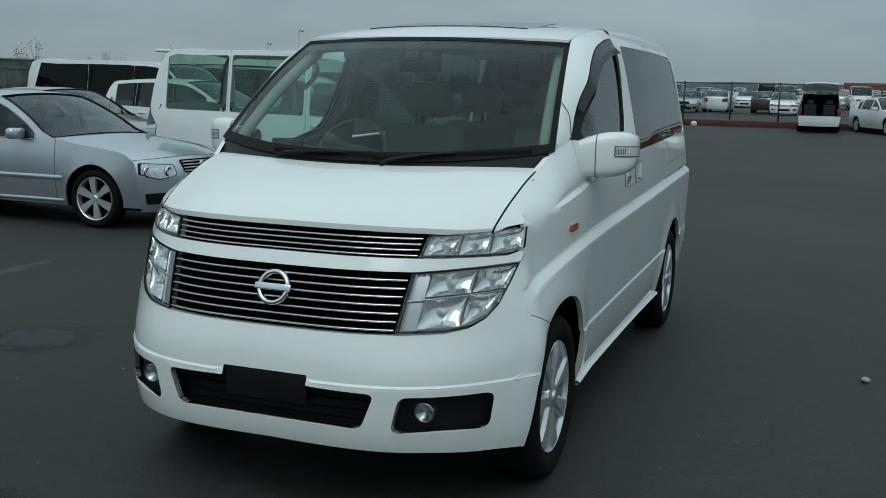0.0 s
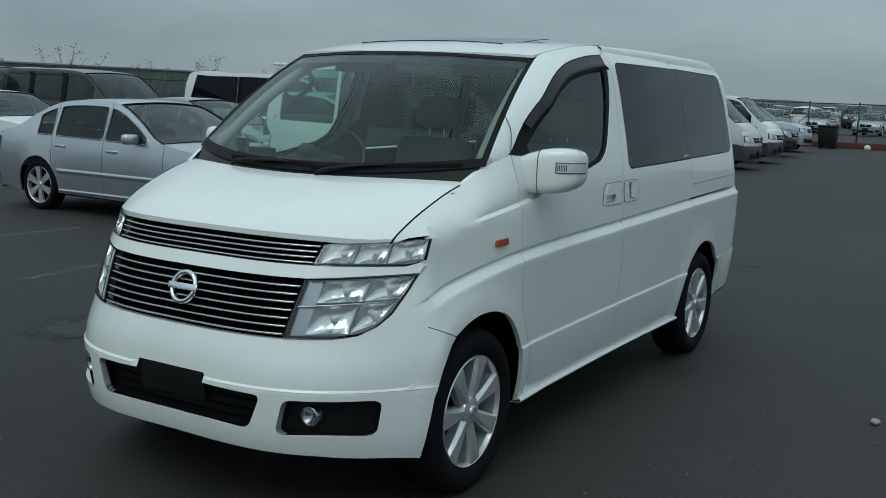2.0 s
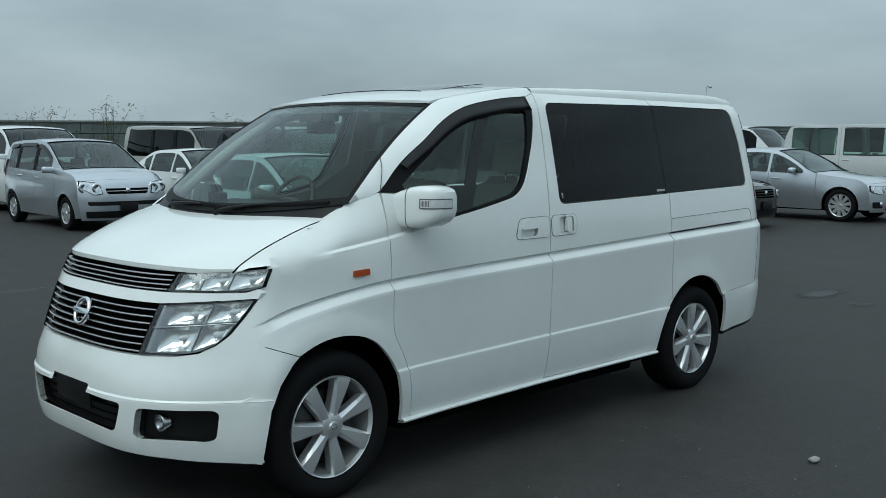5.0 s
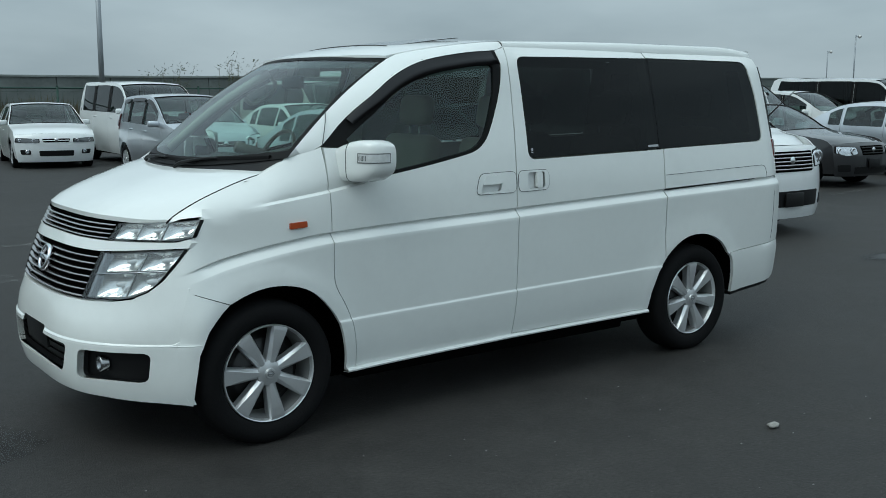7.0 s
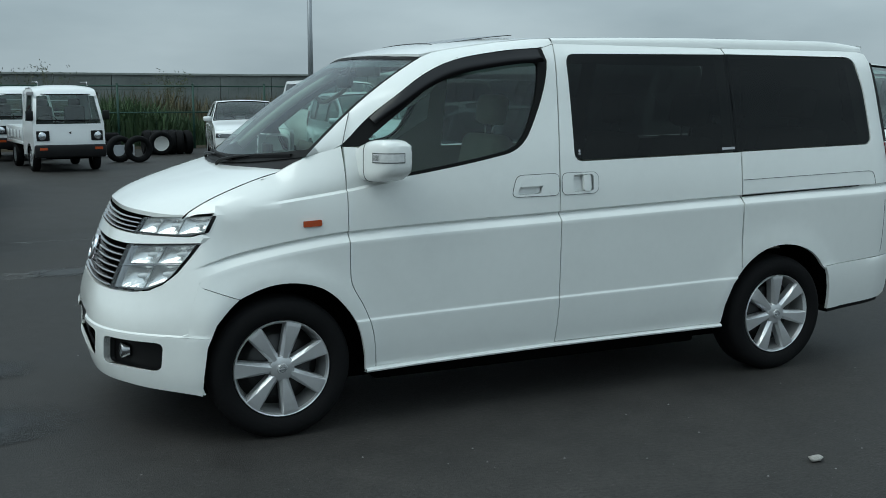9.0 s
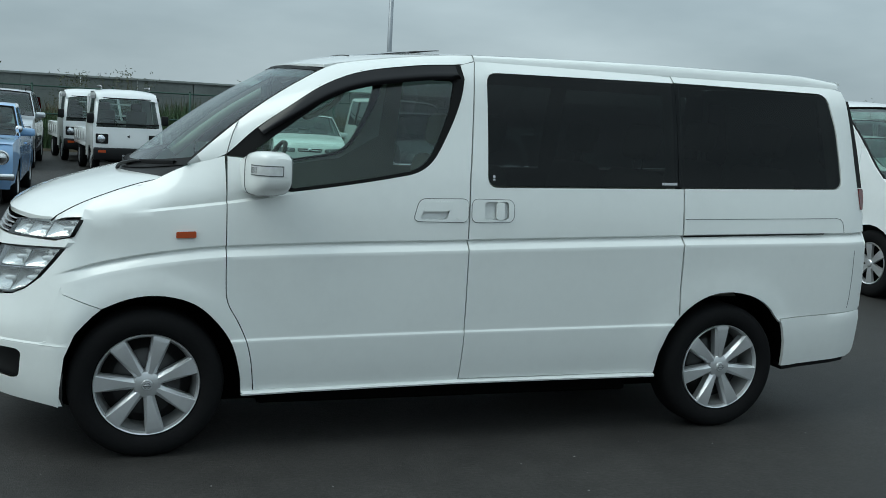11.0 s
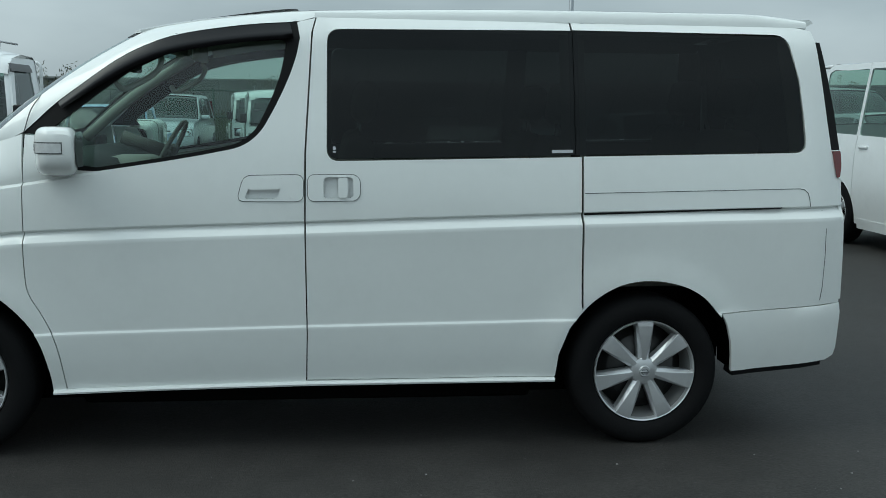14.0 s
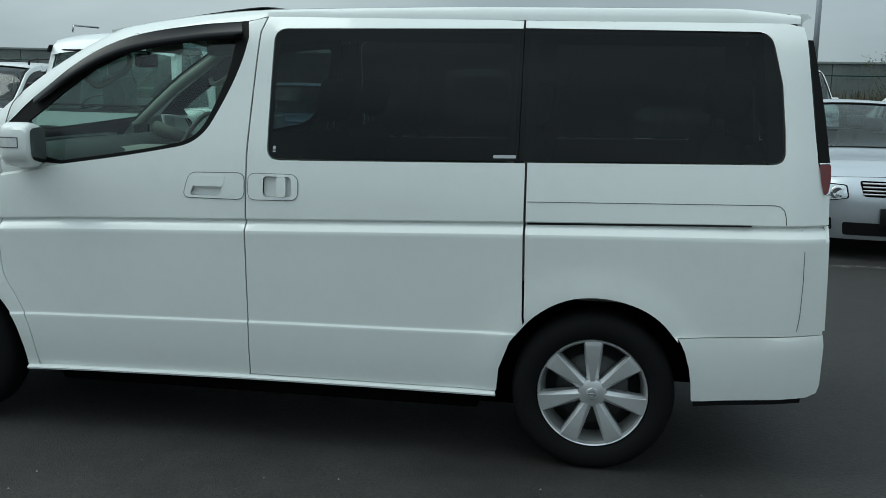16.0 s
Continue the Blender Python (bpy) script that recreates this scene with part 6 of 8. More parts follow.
    for s in (-1, 1):
        if tail:
            bm = bmesh.new()
            sheet(bm, rounded([(s * y * hw, z) for y, z in tail], 0.02, 2), R(0.012), 0.06, depth=(-0.03, 0, 0))
            part("tail_lamp", bm, REDL, ob)
    if spoiler:
        bm = bmesh.new()
        x, z = top[gs[2]]
        box(bm, (x - 0.05, -hw * 0.8, z + 0.02), (x + 0.20, hw * 0.8, z + 0.06), 0.015)
        part("roof_spoiler", bm, body, ob)
    if roof_rails:
        for s in (-1, 1):
            bm = bmesh.new()
            x0, x1 = top[gs[1]][0] + 0.15, top[gs[2]][0] - 0.1
            y = s * (flk((x0 + x1) / 2, zr) - 0.10)
            tube(bm, smooth_line([(x0, y, top_z(x0) + 0.03), (x0 + 0.1, y, top_z(x0 + 0.1) + 0.08), ((x0 + x1) / 2, y, zr + 0.08), (x1 - 0.1, y, top_z(x1 - 0.1) + 0.08), (x1, y, top_z(x1) + 0.03)], 4), 0.016, 6)
            part("roof_rail", bm, BLACK, ob)
    # underbody, cabin floor, seats
    bm = bmesh.new()
    box(bm, (xf + 0.35, -hw * 0.74, sill - 0.03), (xr - 0.3, hw * 0.74, 0.50), 0.02)
    box(bm, (wheel_r + 0.1, -hw * 0.90, sill - 0.01), (wb - wheel_r - 0.1, hw * 0.90, 0.50), 0.02)
    part("underbody", bm, DARKIN, ob)
    if seats:
        xs0 = top[gs[0]][0]
        bm = bmesh.new()
        z = belt[0]
        strip(bm, [[Vector((xx, u * hw * 0.86, zz)) for u in np.linspace(-1, 1, 8)] for xx, zz in ((xs0 + 0.02, z - 0.03), (xs0 + 0.45, z - 0.02), (xs0 + 0.60, z - 0.12), (xs0 + 0.55, 0.5))])
        part("dashboard", bm, DASH, ob)
        bm = bmesh.new()
        lathe(bm, [(0.165, 0.0), (0.178, 0.012), (0.190, 0.0), (0.178, -0.012)], 20, axis="x", closed=True)
        bmesh.ops.transform(bm, matrix=Matrix.Translation((xs0 + 0.72, hw * 0.42, z - 0.02)) @ Matrix.Rotation(radians(28), 4, "Y"), verts=bm.verts)
        part("steering_wheel", bm, BLACK, ob)
        rows_x = [xs0 + 1.15] + ([xs0 + 2.0] if wb + ro - xs0 > 2.9 else [xs0 + 1.95])
        for sx in rows_x:
            for s in (-1, 1):
                bm = bmesh.new()
                box(bm, (sx - 0.40, s * hw * 0.44 - 0.24, 0.42), (sx, s * hw * 0.44 + 0.24, 0.62), 0.05)
                box(bm, (-0.06, s * hw * 0.44 - 0.23, 0), (0.08, s * hw * 0.44 + 0.23, 0.58), 0.05, m=Matrix.Translation((sx, 0, 0.50)) @ Matrix.Rotation(radians(16), 4, "Y"))
                box(bm, (-0.05, s * hw * 0.44 - 0.12, 0.60), (0.05, s * hw * 0.44 + 0.12, 0.76), 0.04, m=Matrix.Translation((sx, 0, 0.50)) @ Matrix.Rotation(radians(16), 4, "Y"))
                part("seat", bm, SEATG, ob)
    return ob


GLASS_C = glass("pale_green_glass", (0.62, 0.78, 0.70), gloss=0.02)
GLASS_W = glass("windscreen_glass", (0.55, 0.66, 0.62), gloss=0.02)
SEATG = mat("grey_seat_cloth", (0.11, 0.11, 0.115), rough=0.9, bump=0.2, bscale=250)
LAMPFACE = mat("lamp_face", (0.62, 0.65, 0.68), rough=0.10, metal=0.75, coat=1.0, vary=0.22, scale=18, bump=0.10, bscale=30)

hero = van(pose(0, 0, -0.015))


# ---------------------------------------------------------------- the rows of parked cars
def spec(base, **kw):
    d = dict(base)
    d.update(kw)
    return d


SEDAN = dict(wb=2.72, fo=0.80, ro=0.98, w=1.73, h=1.43, top=[(-0.66, 0.74), (-0.3, 0.83), (0.55, 0.94), (0.95, 1.16), (1.40, 1.365), (1.9, 1.40), (2.45, 1.36), (2.85, 1.20), (3.20, 1.02), (3.62, 0.96)],
             glass_at=(2, 4, 6, 8), belt=(0.90, 0.96), seams=[0.50, 1.52, 2.45], windows=[(0.78, 1.50), (1.55, 2.40), (2.47, 2.74)], pillars=False,
             lamps=[(0.50, 0.58), (0.52, 0.70), (0.93, 0.72), (0.96, 0.60), (0.75, 0.54)], grille=(0.40, 0.56, 0.72), intake=[(0, 0.55, 0.24, 0.36), (0.66, 0.9, 0.28, 0.40)],
             tail=[(0.55, 0.66), (0.55, 0.88), (0.96, 0.90), (0.97, 0.68)], wheel_r=0.315, rim_r=0.225, tumble=0.76)
HATCH = dict(wb=2.55, fo=0.78, ro=0.62, w=1.69, h=1.64, top=[(-0.62, 0.88), (-0.3, 0.98), (0.15, 1.07), (0.70, 1.36), (1.15, 1.55), (1.8, 1.60), (2.6, 1.57), (2.95, 1.50), (3.10, 1.12), (3.13, 0.95)],
             glass_at=(2, 4, 7, 8), belt=(0.98, 1.06), seams=[0.42, 1.42, 2.30], windows=[(0.62, 1.38), (1.47, 2.26), (2.36, 2.82)],
             lamps=[(0.52, 0.66), (0.60, 0.86), (0.93, 0.90), (0.95, 0.78), (0.70, 0.64)], grille=(0.48, 0.66, 0.76), intake=[(0, 0.82, 0.46, 0.53), (0, 0.85, 0.24, 0.36)],
             tail=[(0.70, 0.9), (0.72, 1.25), (0.93, 1.22), (0.97, 0.9)], wheel_r=0.30, rim_r=0.19, bars=1, visors=True, tumble=0.79)
BOXVAN = dict(wb=2.57, fo=1.00, ro=1.12, w=1.69, h=1.98, top=[(-0.86, 1.02), (-0.78, 1.12), (-0.70, 1.20), (-0.20, 1.68), (0.15, 1.89), (1.2, 1.945), (2.8, 1.945), (3.50, 1.91), (3.62, 1.15), (3.66, 1.0)],
              glass_at=(2, 4, 7, 8), belt=(1.12, 1.16), seams=[-0.28, 0.78, 1.95], windows=[(-0.20, 0.72), (0.85, 1.90), (2.02, 3.42)],
              lamps=[(0.55, 0.72), (0.58, 0.95), (0.93, 1.0), (0.95, 0.74)], grille=(0.50, 0.76, 0.92), intake=[(0, 0.7, 0.28, 0.42)],
              tail=[(0.80, 0.75), (0.80, 1.1), (0.95, 1.1), (0.97, 0.75)], wheel_r=0.32, rim_r=0.19, round_r=0.20, tumble=0.87)
MPV = dict(wb=2.90, fo=0.92, ro=0.95, w=1.80, h=1.93, top=[(-0.70, 1.00), (-0.45, 1.10), (-0.05, 1.20), (0.42, 1.58), (0.85, 1.83), (1.6, 1.90), (3.0, 1.90), (3.55, 1.86), (3.75, 1.25), (3.80, 1.0)],
           glass_at=(2, 4, 7, 8), belt=(1.16, 1.22), seams=[0.32, 1.42, 2.55], windows=[(0.45, 1.36), (1.50, 2.48), (2.62, 3.45)],
           lamps=[(0.52, 0.78), (0.54, 0.97), (0.93, 1.0), (0.96, 0.80)], grille=(0.50, 0.74, 0.97), intake=[(0, 0.60, 0.34, 0.52), (0.72, 0.92, 0.34, 0.46)],
           tail=[(0.80, 0.8), (0.82, 1.3), (0.93, 1.3), (0.97, 0.8)], wheel_r=0.34, rim_r=0.215, bars=5, tumble=0.82)
SUV = dict(wb=2.62, fo=0.82, ro=0.90, w=1.78, h=1.68, top=[(-0.66, 0.92), (-0.3, 1.01), (0.42, 1.09), (0.85, 1.36), (1.20, 1.58), (1.9, 1.63), (2.9, 1.60), (3.25, 1.52), (3.42, 1.10), (3.45, 0.95)],
           glass_at=(2, 4, 7, 8), belt=(1.04, 1.08), seams=[0.45, 1.48, 2.35], windows=[(0.70, 1.44), (1.53, 2.30), (2.42, 3.15)],
           lamps=[(0.55, 0.72), (0.55, 0.88), (0.93, 0.90), (0.95, 0.74)], grille=(0.46, 0.72, 0.86), intake=[(0, 0.75, 0.36, 0.50)],
           tail=[(0.80, 0.9), (0.80, 1.5), (0.90, 1.5), (0.95, 0.9)], wheel_r=0.34, rim_r=0.21, roof_rails=True, lower=BLACK, sill=0.30, tumble=0.79)


cars = []
# silver saloon beside the minivan
cars.append(car("saloon_car", "light silver four-door saloon with five-spoke wheels", "car", SILVER, pose(5.62, 5.45, 0, 0, 0, 90), **spec(SEDAN, wb=2.715, spokes=6, rim_r=0.235, grille=(0.40, 0.60, 0.74), bars=4, moulding=((0.52, 0.05), (0.27, 0.04)), trim=SATIN)))
# tall white minivan in the same row, its wipers raised
tall = car("tall_minivan", "white tall minivan with chrome grille and raised wipers", "minivan", WHITE, pose(8.05, 2.80, 0, 0, 0, 90), **spec(MPV, top=[(-0.70, 1.00), (-0.45, 1.10), (-0.05, 1.20), (0.42, 1.62), (0.85, 1.90), (1.6, 1.985), (3.0, 1.985), (3.55, 1.94), (3.75, 1.28), (3.80, 1.0)], spoiler=True, side_glass=GLASS_C, lower=WHITE, pillars=False, tumble=0.84, windows=[(0.45, 1.38), (1.46, 2.52), (2.57, 3.50)]))
cars.append(tall)
for y0, y1 in ((-0.45, -0.75), (0.35, 0.05)):
    bm = bmesh.new()
    tube(bm, [(-0.08, y0, 1.24), (-0.25, (y0 + y1) / 2, 1.48), (-0.36, y1, 1.66)], [0.012, 0.008, 0.006], 6)
    part("wiper", bm, BLACK, tall)
cars.append(car("saloon_car", "grey saloon standing behind the silver one", "car", GREY, pose(11.0, 9.8, 0, 0, 0, 90), **spec(SEDAN, bar_mat=BLACK)))
cars.append(car("box_van", "white long box van with dark side windows", "van", WHITE, pose(14.31, 10.96, 0, 0, 0, 90), **spec(BOXVAN, side_glass=GLASS_T)))
cars.append(car("estate_car", "white estate car with dark glass", "car", WHITE, pose(13.8, 9.0, 0, 0, 0, 90), **spec(HATCH, visors=False)))
cars.append(car("black_minivan", "black minivan with rain visors", "minivan", BLACKP, pose(12.2, 14.6, 0, 0, 0, 90), **spec(MPV, visors=True)))
cars.append(car("saloon_car", "white saloon in the second row", "car", WHITE, pose(9.0, 13.4, 0, 0, 0, 90), **SEDAN))
cars.append(car("box_van", "silver box van near the fence", "van", BEIGEP, pose(11.6, 18.6, 0, 0, 0, 90), **spec(BOXVAN, side_glass=GLASS_T)))
cars.append(car("hatchback", "silver tall hatchback with smoked rain visors", "car", SILVER, pose(5.85, 13.05, 0, 0, 0, 88), **HATCH))
cars.append(car("white_minivan", "white minivan parked close to the fence", "minivan", WHITE, pose(6.9, 17.9, 0, 0, 0, 90), **spec(MPV, h=1.75, side_glass=GLASS_T)))
cars.append(car("sports_saloon", "white sports saloon with black split grille", "car", WHITE, pose(4.47, 18.6, 0, 0, 0, 82), **spec(SEDAN, grille=(0.34, 0.58, 0.66), bars=1, intake=[(0, 0.42, 0.28, 0.40), (0.62, 0.85, 0.32, 0.42)], lamps=[(0.40, 0.57), (0.40, 0.66), (0.94, 0.68), (0.96, 0.58)], bar_mat=WHITE, lower=WHITE, sill=0.17, lamp_mat=SMOKED, plate=False, fogs=0.38)))
cars.append(car("suv", "silver compact off-roader with roof rails", "car", SILVER, pose(-2.45, 17.8, 0, 0, 0, 90), **SUV))
cars.append(car("white_suv", "white off-roader with roof rack and dark visors", "car", WHITE, pose(-5.3, 6.3, 0, 0, 0, 90), **spec(SUV, visors=True, side_glass=GLASS_T)))
# the row to the right of the tall minivan
cars.append(car("black_saloon", "black saloon facing the lane", "car", BLACKP, pose(14.33, 5.37, 0, 0, 0, 90), **spec(SEDAN, wb=2.85, bar_mat=BLACK)))
cars.append(car("saloon_car", "silver saloon with dark grille, facing the lane", "car", SILVER, pose(17.47, 4.22, 0, 0, 0, 90), **spec(SEDAN, fogs=0.36, spokes=10, bar_mat=BLACK)))
HIVAN = dict(wb=2.58, fo=0.98, ro=1.15, w=1.69, h=2.05, top=[(-0.84, 0.98), (-0.70, 1.10), (-0.52, 1.20), (-0.12, 1.56), (0.22, 1.84), (1.2, 1.92), (2.8, 1.92), (3.50, 1.87), (3.64, 1.12), (3.68, 1.0)],
             glass_at=(2, 4, 7, 8), belt=(1.14, 1.18), seams=[-0.30, 0.80, 2.10], windows=[(-0.26, 0.72), (0.92, 2.00), (2.20, 3.40)],
             lamps=[(0.56, 0.70), (0.56, 0.86), (0.93, 0.88), (0.95, 0.72)], grille=(0.50, 0.70, 0.84), intake=[(0, 0.7, 0.30, 0.42)],
             tail=[(0.80, 0.75), (0.80, 1.1), (0.95, 1.1), (0.97, 0.75)], wheel_r=0.35, rim_r=0.20, round_r=0.22, tumble=0.86, pillars=False, seats=True)
cars.append(car("box_van", "pale silver box van with dark lower body and green glass", "van", BEIGEP2, pose(23.32, 4.77, 0, 0, 0, 90), **spec(HIVAN, glasses=[GLASS_G, GLASS_C, GLASS_C], two_tone=(DARKG, 0.66), trim=SEAL)))
cars.append(car("box_van", "white box van with dark grey lower body", "van", WHITE, pose(27.01, 5.05, 0, 0, 0, 90), **spec(HIVAN, glasses=[GLASS_G, GLASS_T, GLASS_T], two_tone=(DARKG, 0.60))))
cars.append(car("hatchback", "black hatchback in the row", "car", BLACKP, pose(31.55, 5.41, 0, 0, 0, 90), **spec(HATCH, visors=False)))
cars.append(car("suv", "silver off-roader at the end of the row", "car", SILVER, pose(35.54, 5.76, 0, 0, 0, 90), **spec(SUV, lower=BLACK)))
cars.append(car("black_minivan", "black minivan in the second row", "minivan", BLACKP, pose(20.14, 10.89, 0, 0, 0, 90), **spec(MPV, roof_rails=True)))
cars.append(car("hatchback", "white small hatchback in the second row", "car", WHITE, pose(23.12, 10.63, 0, 0, 0, 90), **spec(HATCH, visors=False)))
cars.append(car("box_van", "white box van in the second row", "van", WHITE, pose(25.53, 10.56, 0, 0, 0, 90), **spec(BOXVAN, side_glass=GLASS_T)))
cars.append(car("suv", "silver off-roader in the second row", "car", BEIGEP, pose(28.94, 10.39, 0, 0, 0, 90), **SUV))

# white estate car with its tailgate open, at the kerb
wag = car("open_estate_car", "white estate car with its tailgate raised", "car", WHITE, pose(41.2, -1.30, 0, 0, 0, 181), **spec(SUV, w=1.60, lower=None, sill=0.22, roof_rails=False, open_gate=True, tail=[(0.82, 0.62), (0.82, 0.95), (0.95, 0.95), (0.97, 0.62)]))
bm = bmesh.new()
strip(bm, [[Vector((x, u * w, z + 0.04 * (1 - u * u))) for u in np.linspace(-1, 1, 11)] for x, w, z in ((3.15, 0.70, 1.60), (3.45, 0.70, 1.74), (3.85, 0.66, 1.86), (4.02, 0.60, 1.84), (4.0, 0.58, 1.80), (3.2, 0.66, 1.56))])
part("raised_tailgate", bm, WHITE, wag)
bm = bmesh.new()
strip(bm, [[Vector((x, u * 0.66, z)) for u in np.linspace(-1, 1, 5)] for x, z in ((2.3, 0.66), (2.3, 1.45))])
strip(bm, [[Vector((x, u * 0.70, 0.64)) for u in np.linspace(-1, 1, 5)] for x in (2.3, 3.42)])
part("load_bay", bm, DARKIN, wag)
cars.append(car("saloon_car", "white small saloon parked near the red kerb", "car", WHITE, pose(38.0, -4.55, 0, 0, 0, 22), **spec(SEDAN, fogs=0.36)))

# the far yard beyond the fence: rows of cars of many kinds
rnd = random.Random(21)
pool = [c for c in cars if c.name.split(".")[0] in ("saloon_car", "hatchback", "suv", "white_suv", "estate_car", "black_saloon", "box_van", "white_minivan", "sports_saloon", "black_minivan")]
flat = [c for c in pool if "van" not in c.name]
dark = [c for c in flat if "black" in c["label"] or c["label"].startswith("grey")]
for row, (rx_, ang, y0, y1) in enumerate([(63.0, 0, -8, 18), (69.0, 180, -9, 20), (84.0, 0, -10, 24), (92.0, 180, -11, 26), (110.0, 0, -13, 31), (132.0, 180, -15, 34)]):
    y = y0
    while y < y1:
        src = rnd.choice(dark) if rnd.random() < 0.45 else rnd.choice(flat if row < 2 else pool)
        if rnd.random() > 0.12:
            tagged(copy_thing(src, pose(rx_ + rnd.uniform(-0.4, 0.4), y, gz(rx_), 0, 0, ang + rnd.uniform(-3, 3))), group="cars in the far yard")
        y += 2.75 + rnd.uniform(0, 0.5)


# ---------------------------------------------------------------- light trucks and the old pickup
def light_truck(label, m, body=WHITE, w=1.395, cab_h=1.76, wb=1.90, bed_len=1.95, name="light_truck", rack=False):
    """A cab-over light truck with a drop-side bed; its front points to -x."""
    ob = thing(name, label, "truck", m, "parked cars")
    hw = w / 2
    r = 0.265 * cab_h / 1.76
    k = cab_h / 1.76
    fx0 = -0.62
    prof = [(fx0 + 0.02, 0.42 * k), (fx0, 0.60 * k), (fx0 + 0.03, 0.98 * k), (fx0 + 0.24, 1.57 * k), (fx0 + 0.34, 1.68 * k)]

    def hwz(z):
        return hw * (1.0 if z < 0.98 * k else 1.0 - 0.13 * (z - 0.98 * k) / (0.7 * k))

    us = np.linspace(-1, 1, 13)
    nose_x = lambda x, u: x + 0.07 * abs(u) ** 4
    bm = bmesh.new()
    strip(bm, [[Vector((nose_x(x, u), u * hwz(z), z)) for u in us] for x, z in smooth_line(prof[:3], 3)])
    part("front_panel", bm, body, ob)
    # windscreen
    bm = bmesh.new()
    rows = [[Vector((nose_x(x, u), u * (hwz(z) - 0.06), z)) for u in us] for x, z in [(fx0 + 0.045, 1.05 * k), (fx0 + 0.13, 1.28 * k), (fx0 + 0.24, 1.57 * k)]]
    strip(bm, [r_[::-1] for r_ in rows])
    part("windscreen", bm, GLASS_W, ob)
    bm = bmesh.new()
    for row in (rows[0], rows[-1]):
        tube(bm, row, 0.014, 5)
    part("seal", bm, SEAL, ob)
    for s in (-1, 1):
        bm = bmesh.new()
        strip(bm, [[Vector((nose_x(x, 1) + d, s * (hwz(z) - i), z)) for x, z in [(fx0 + 0.03, 0.98 * k), (fx0 + 0.13, 1.25 * k), (fx0 + 0.24, 1.57 * k), (fx0 + 0.36, 1.64 * k)]] for d, i in ((-0.015, 0.065), (0.0, 0.012), (0.06, 0.0))])
        part("pillar", bm, body, ob)
    # roof
    bm = bmesh.new()
    strip(bm, [[Vector((x + 0.02 * abs(u) ** 3, u * (hwz(1.64 * k)), z - 0.05 * k * abs(u) ** 3)) for u in us] for x, z in [(fx0 + 0.24, 1.57 * k), (fx0 + 0.30, 1.66 * k), (fx0 + 0.42, 1.72 * k), (fx0 + 0.7, 1.76 * k), (fx0 + 1.10, 1.75 * k), (fx0 + 1.22, 1.70 * k)]])
    part("cab_roof", bm, body, ob)
    for s in (-1, 1):
        fn = lambda x, z: Vector((x, s * hwz(z), z))
        win = rounded([(fx0 + 0.20, 1.03 * k), (fx0 + 0.44, 1.58 * k), (fx0 + 0.98, 1.60 * k), (fx0 + 1.02, 1.03 * k)], 0.03)
        arch = [(0.0 + (r + 0.05) * math.cos(a), r + (r + 0.05) * math.sin(a)) for a in np.linspace(0, math.pi, 11)]
        outl = [(fx0 + 0.08, 0.42 * k), (fx0 + 0.07, 0.60 * k), (fx0 + 0.10, 0.98 * k), (fx0 + 0.31, 1.57 * k), (fx0 + 0.42, 1.67 * k), (fx0 + 1.20, 1.68 * k), (fx0 + 1.24, 0.55 * k), (fx0 + 1.20, 0.34 * k), (r + 0.06, 0.34 * k)] + arch + [(-r - 0.06, 0.34 * k)]
        bm = bmesh.new()
        sheet(bm, outl, fn, 0.12, holes=[win], depth=(0, -s * 0.02, 0))
        d = part("door", bm, body, ob)
        bm = bmesh.new()
        sheet(bm, win, lambda x, z: Vector((x, s * (hwz(z) - 0.01), z)), 0.2, look_to=(0, s, 0))
        part("window", bm, GLASS_G, d)
        bm = bmesh.new()
        strip(bm, [[Vector((fx0 + 0.25 + i * 0.09, s * (hwz(z0) + o), z0)) for i in range(9)] for z0, o in ((1.62 * k, 0.004), (1.58 * k, 0.022), (1.55 * k, 0.026))])
        part("rain_visor", bm, VISOR, d)
        bm = bmesh.new()
        box(bm, (fx0 + 0.08, s * (hw + 0.05) - 0.07, 1.05 * k), (fx0 + 0.14, s * (hw + 0.05) + 0.07, 1.25 * k), 0.02)
        tube(bm, [(fx0 + 0.13, s * (hw - 0.02), 1.12 * k), (fx0 + 0.11, s * (hw + 0.05), 1.14 * k)], 0.01, 6)
        part("wing_mirror", bm, BLACK, ob)
        # head lamp in a black square
        bm = bmesh.new()
        yc = s * (hw - 0.17)
        sheet(bm, rounded([(yc - 0.12, 0.64 * k), (yc + 0.12, 0.64 * k), (yc + 0.12, 0.84 * k), (yc - 0.12, 0.84 * k)], 0.02), lambda y, z: Vector((fx0 - 0.008 + 0.07 * abs(y / hw) ** 4, y, z)), 0.06, depth=(0.03, 0, 0))
        hl = part("lamp_bezel", bm, BLACK, ob)
        bm = bmesh.new()
        lathe(bm, [(0.001, -0.02), (0.05, -0.012), (0.075, 0.0), (0.085, 0.005), (0.088, 0.02)], 24, axis="x", centre=(fx0 + 0.07 * abs(yc / hw) ** 4 - 0.008, yc, 0.74 * k))
        part("head_lamp", bm, LAMPFACE, hl)
        for ax in (0, wb):
            road_wheel(ob, ax, s * (hw - 0.03), s, r, 0.145, r * 0.62, ALLOYD, 8)
    bm = bmesh.new()
    box(bm, (fx0 - 0.05, -hw * 0.99, 0.30 * k), (fx0 + 0.12, hw * 0.99, 0.56 * k), 0.03)
    part("front_bumper", bm, BLACK, ob)
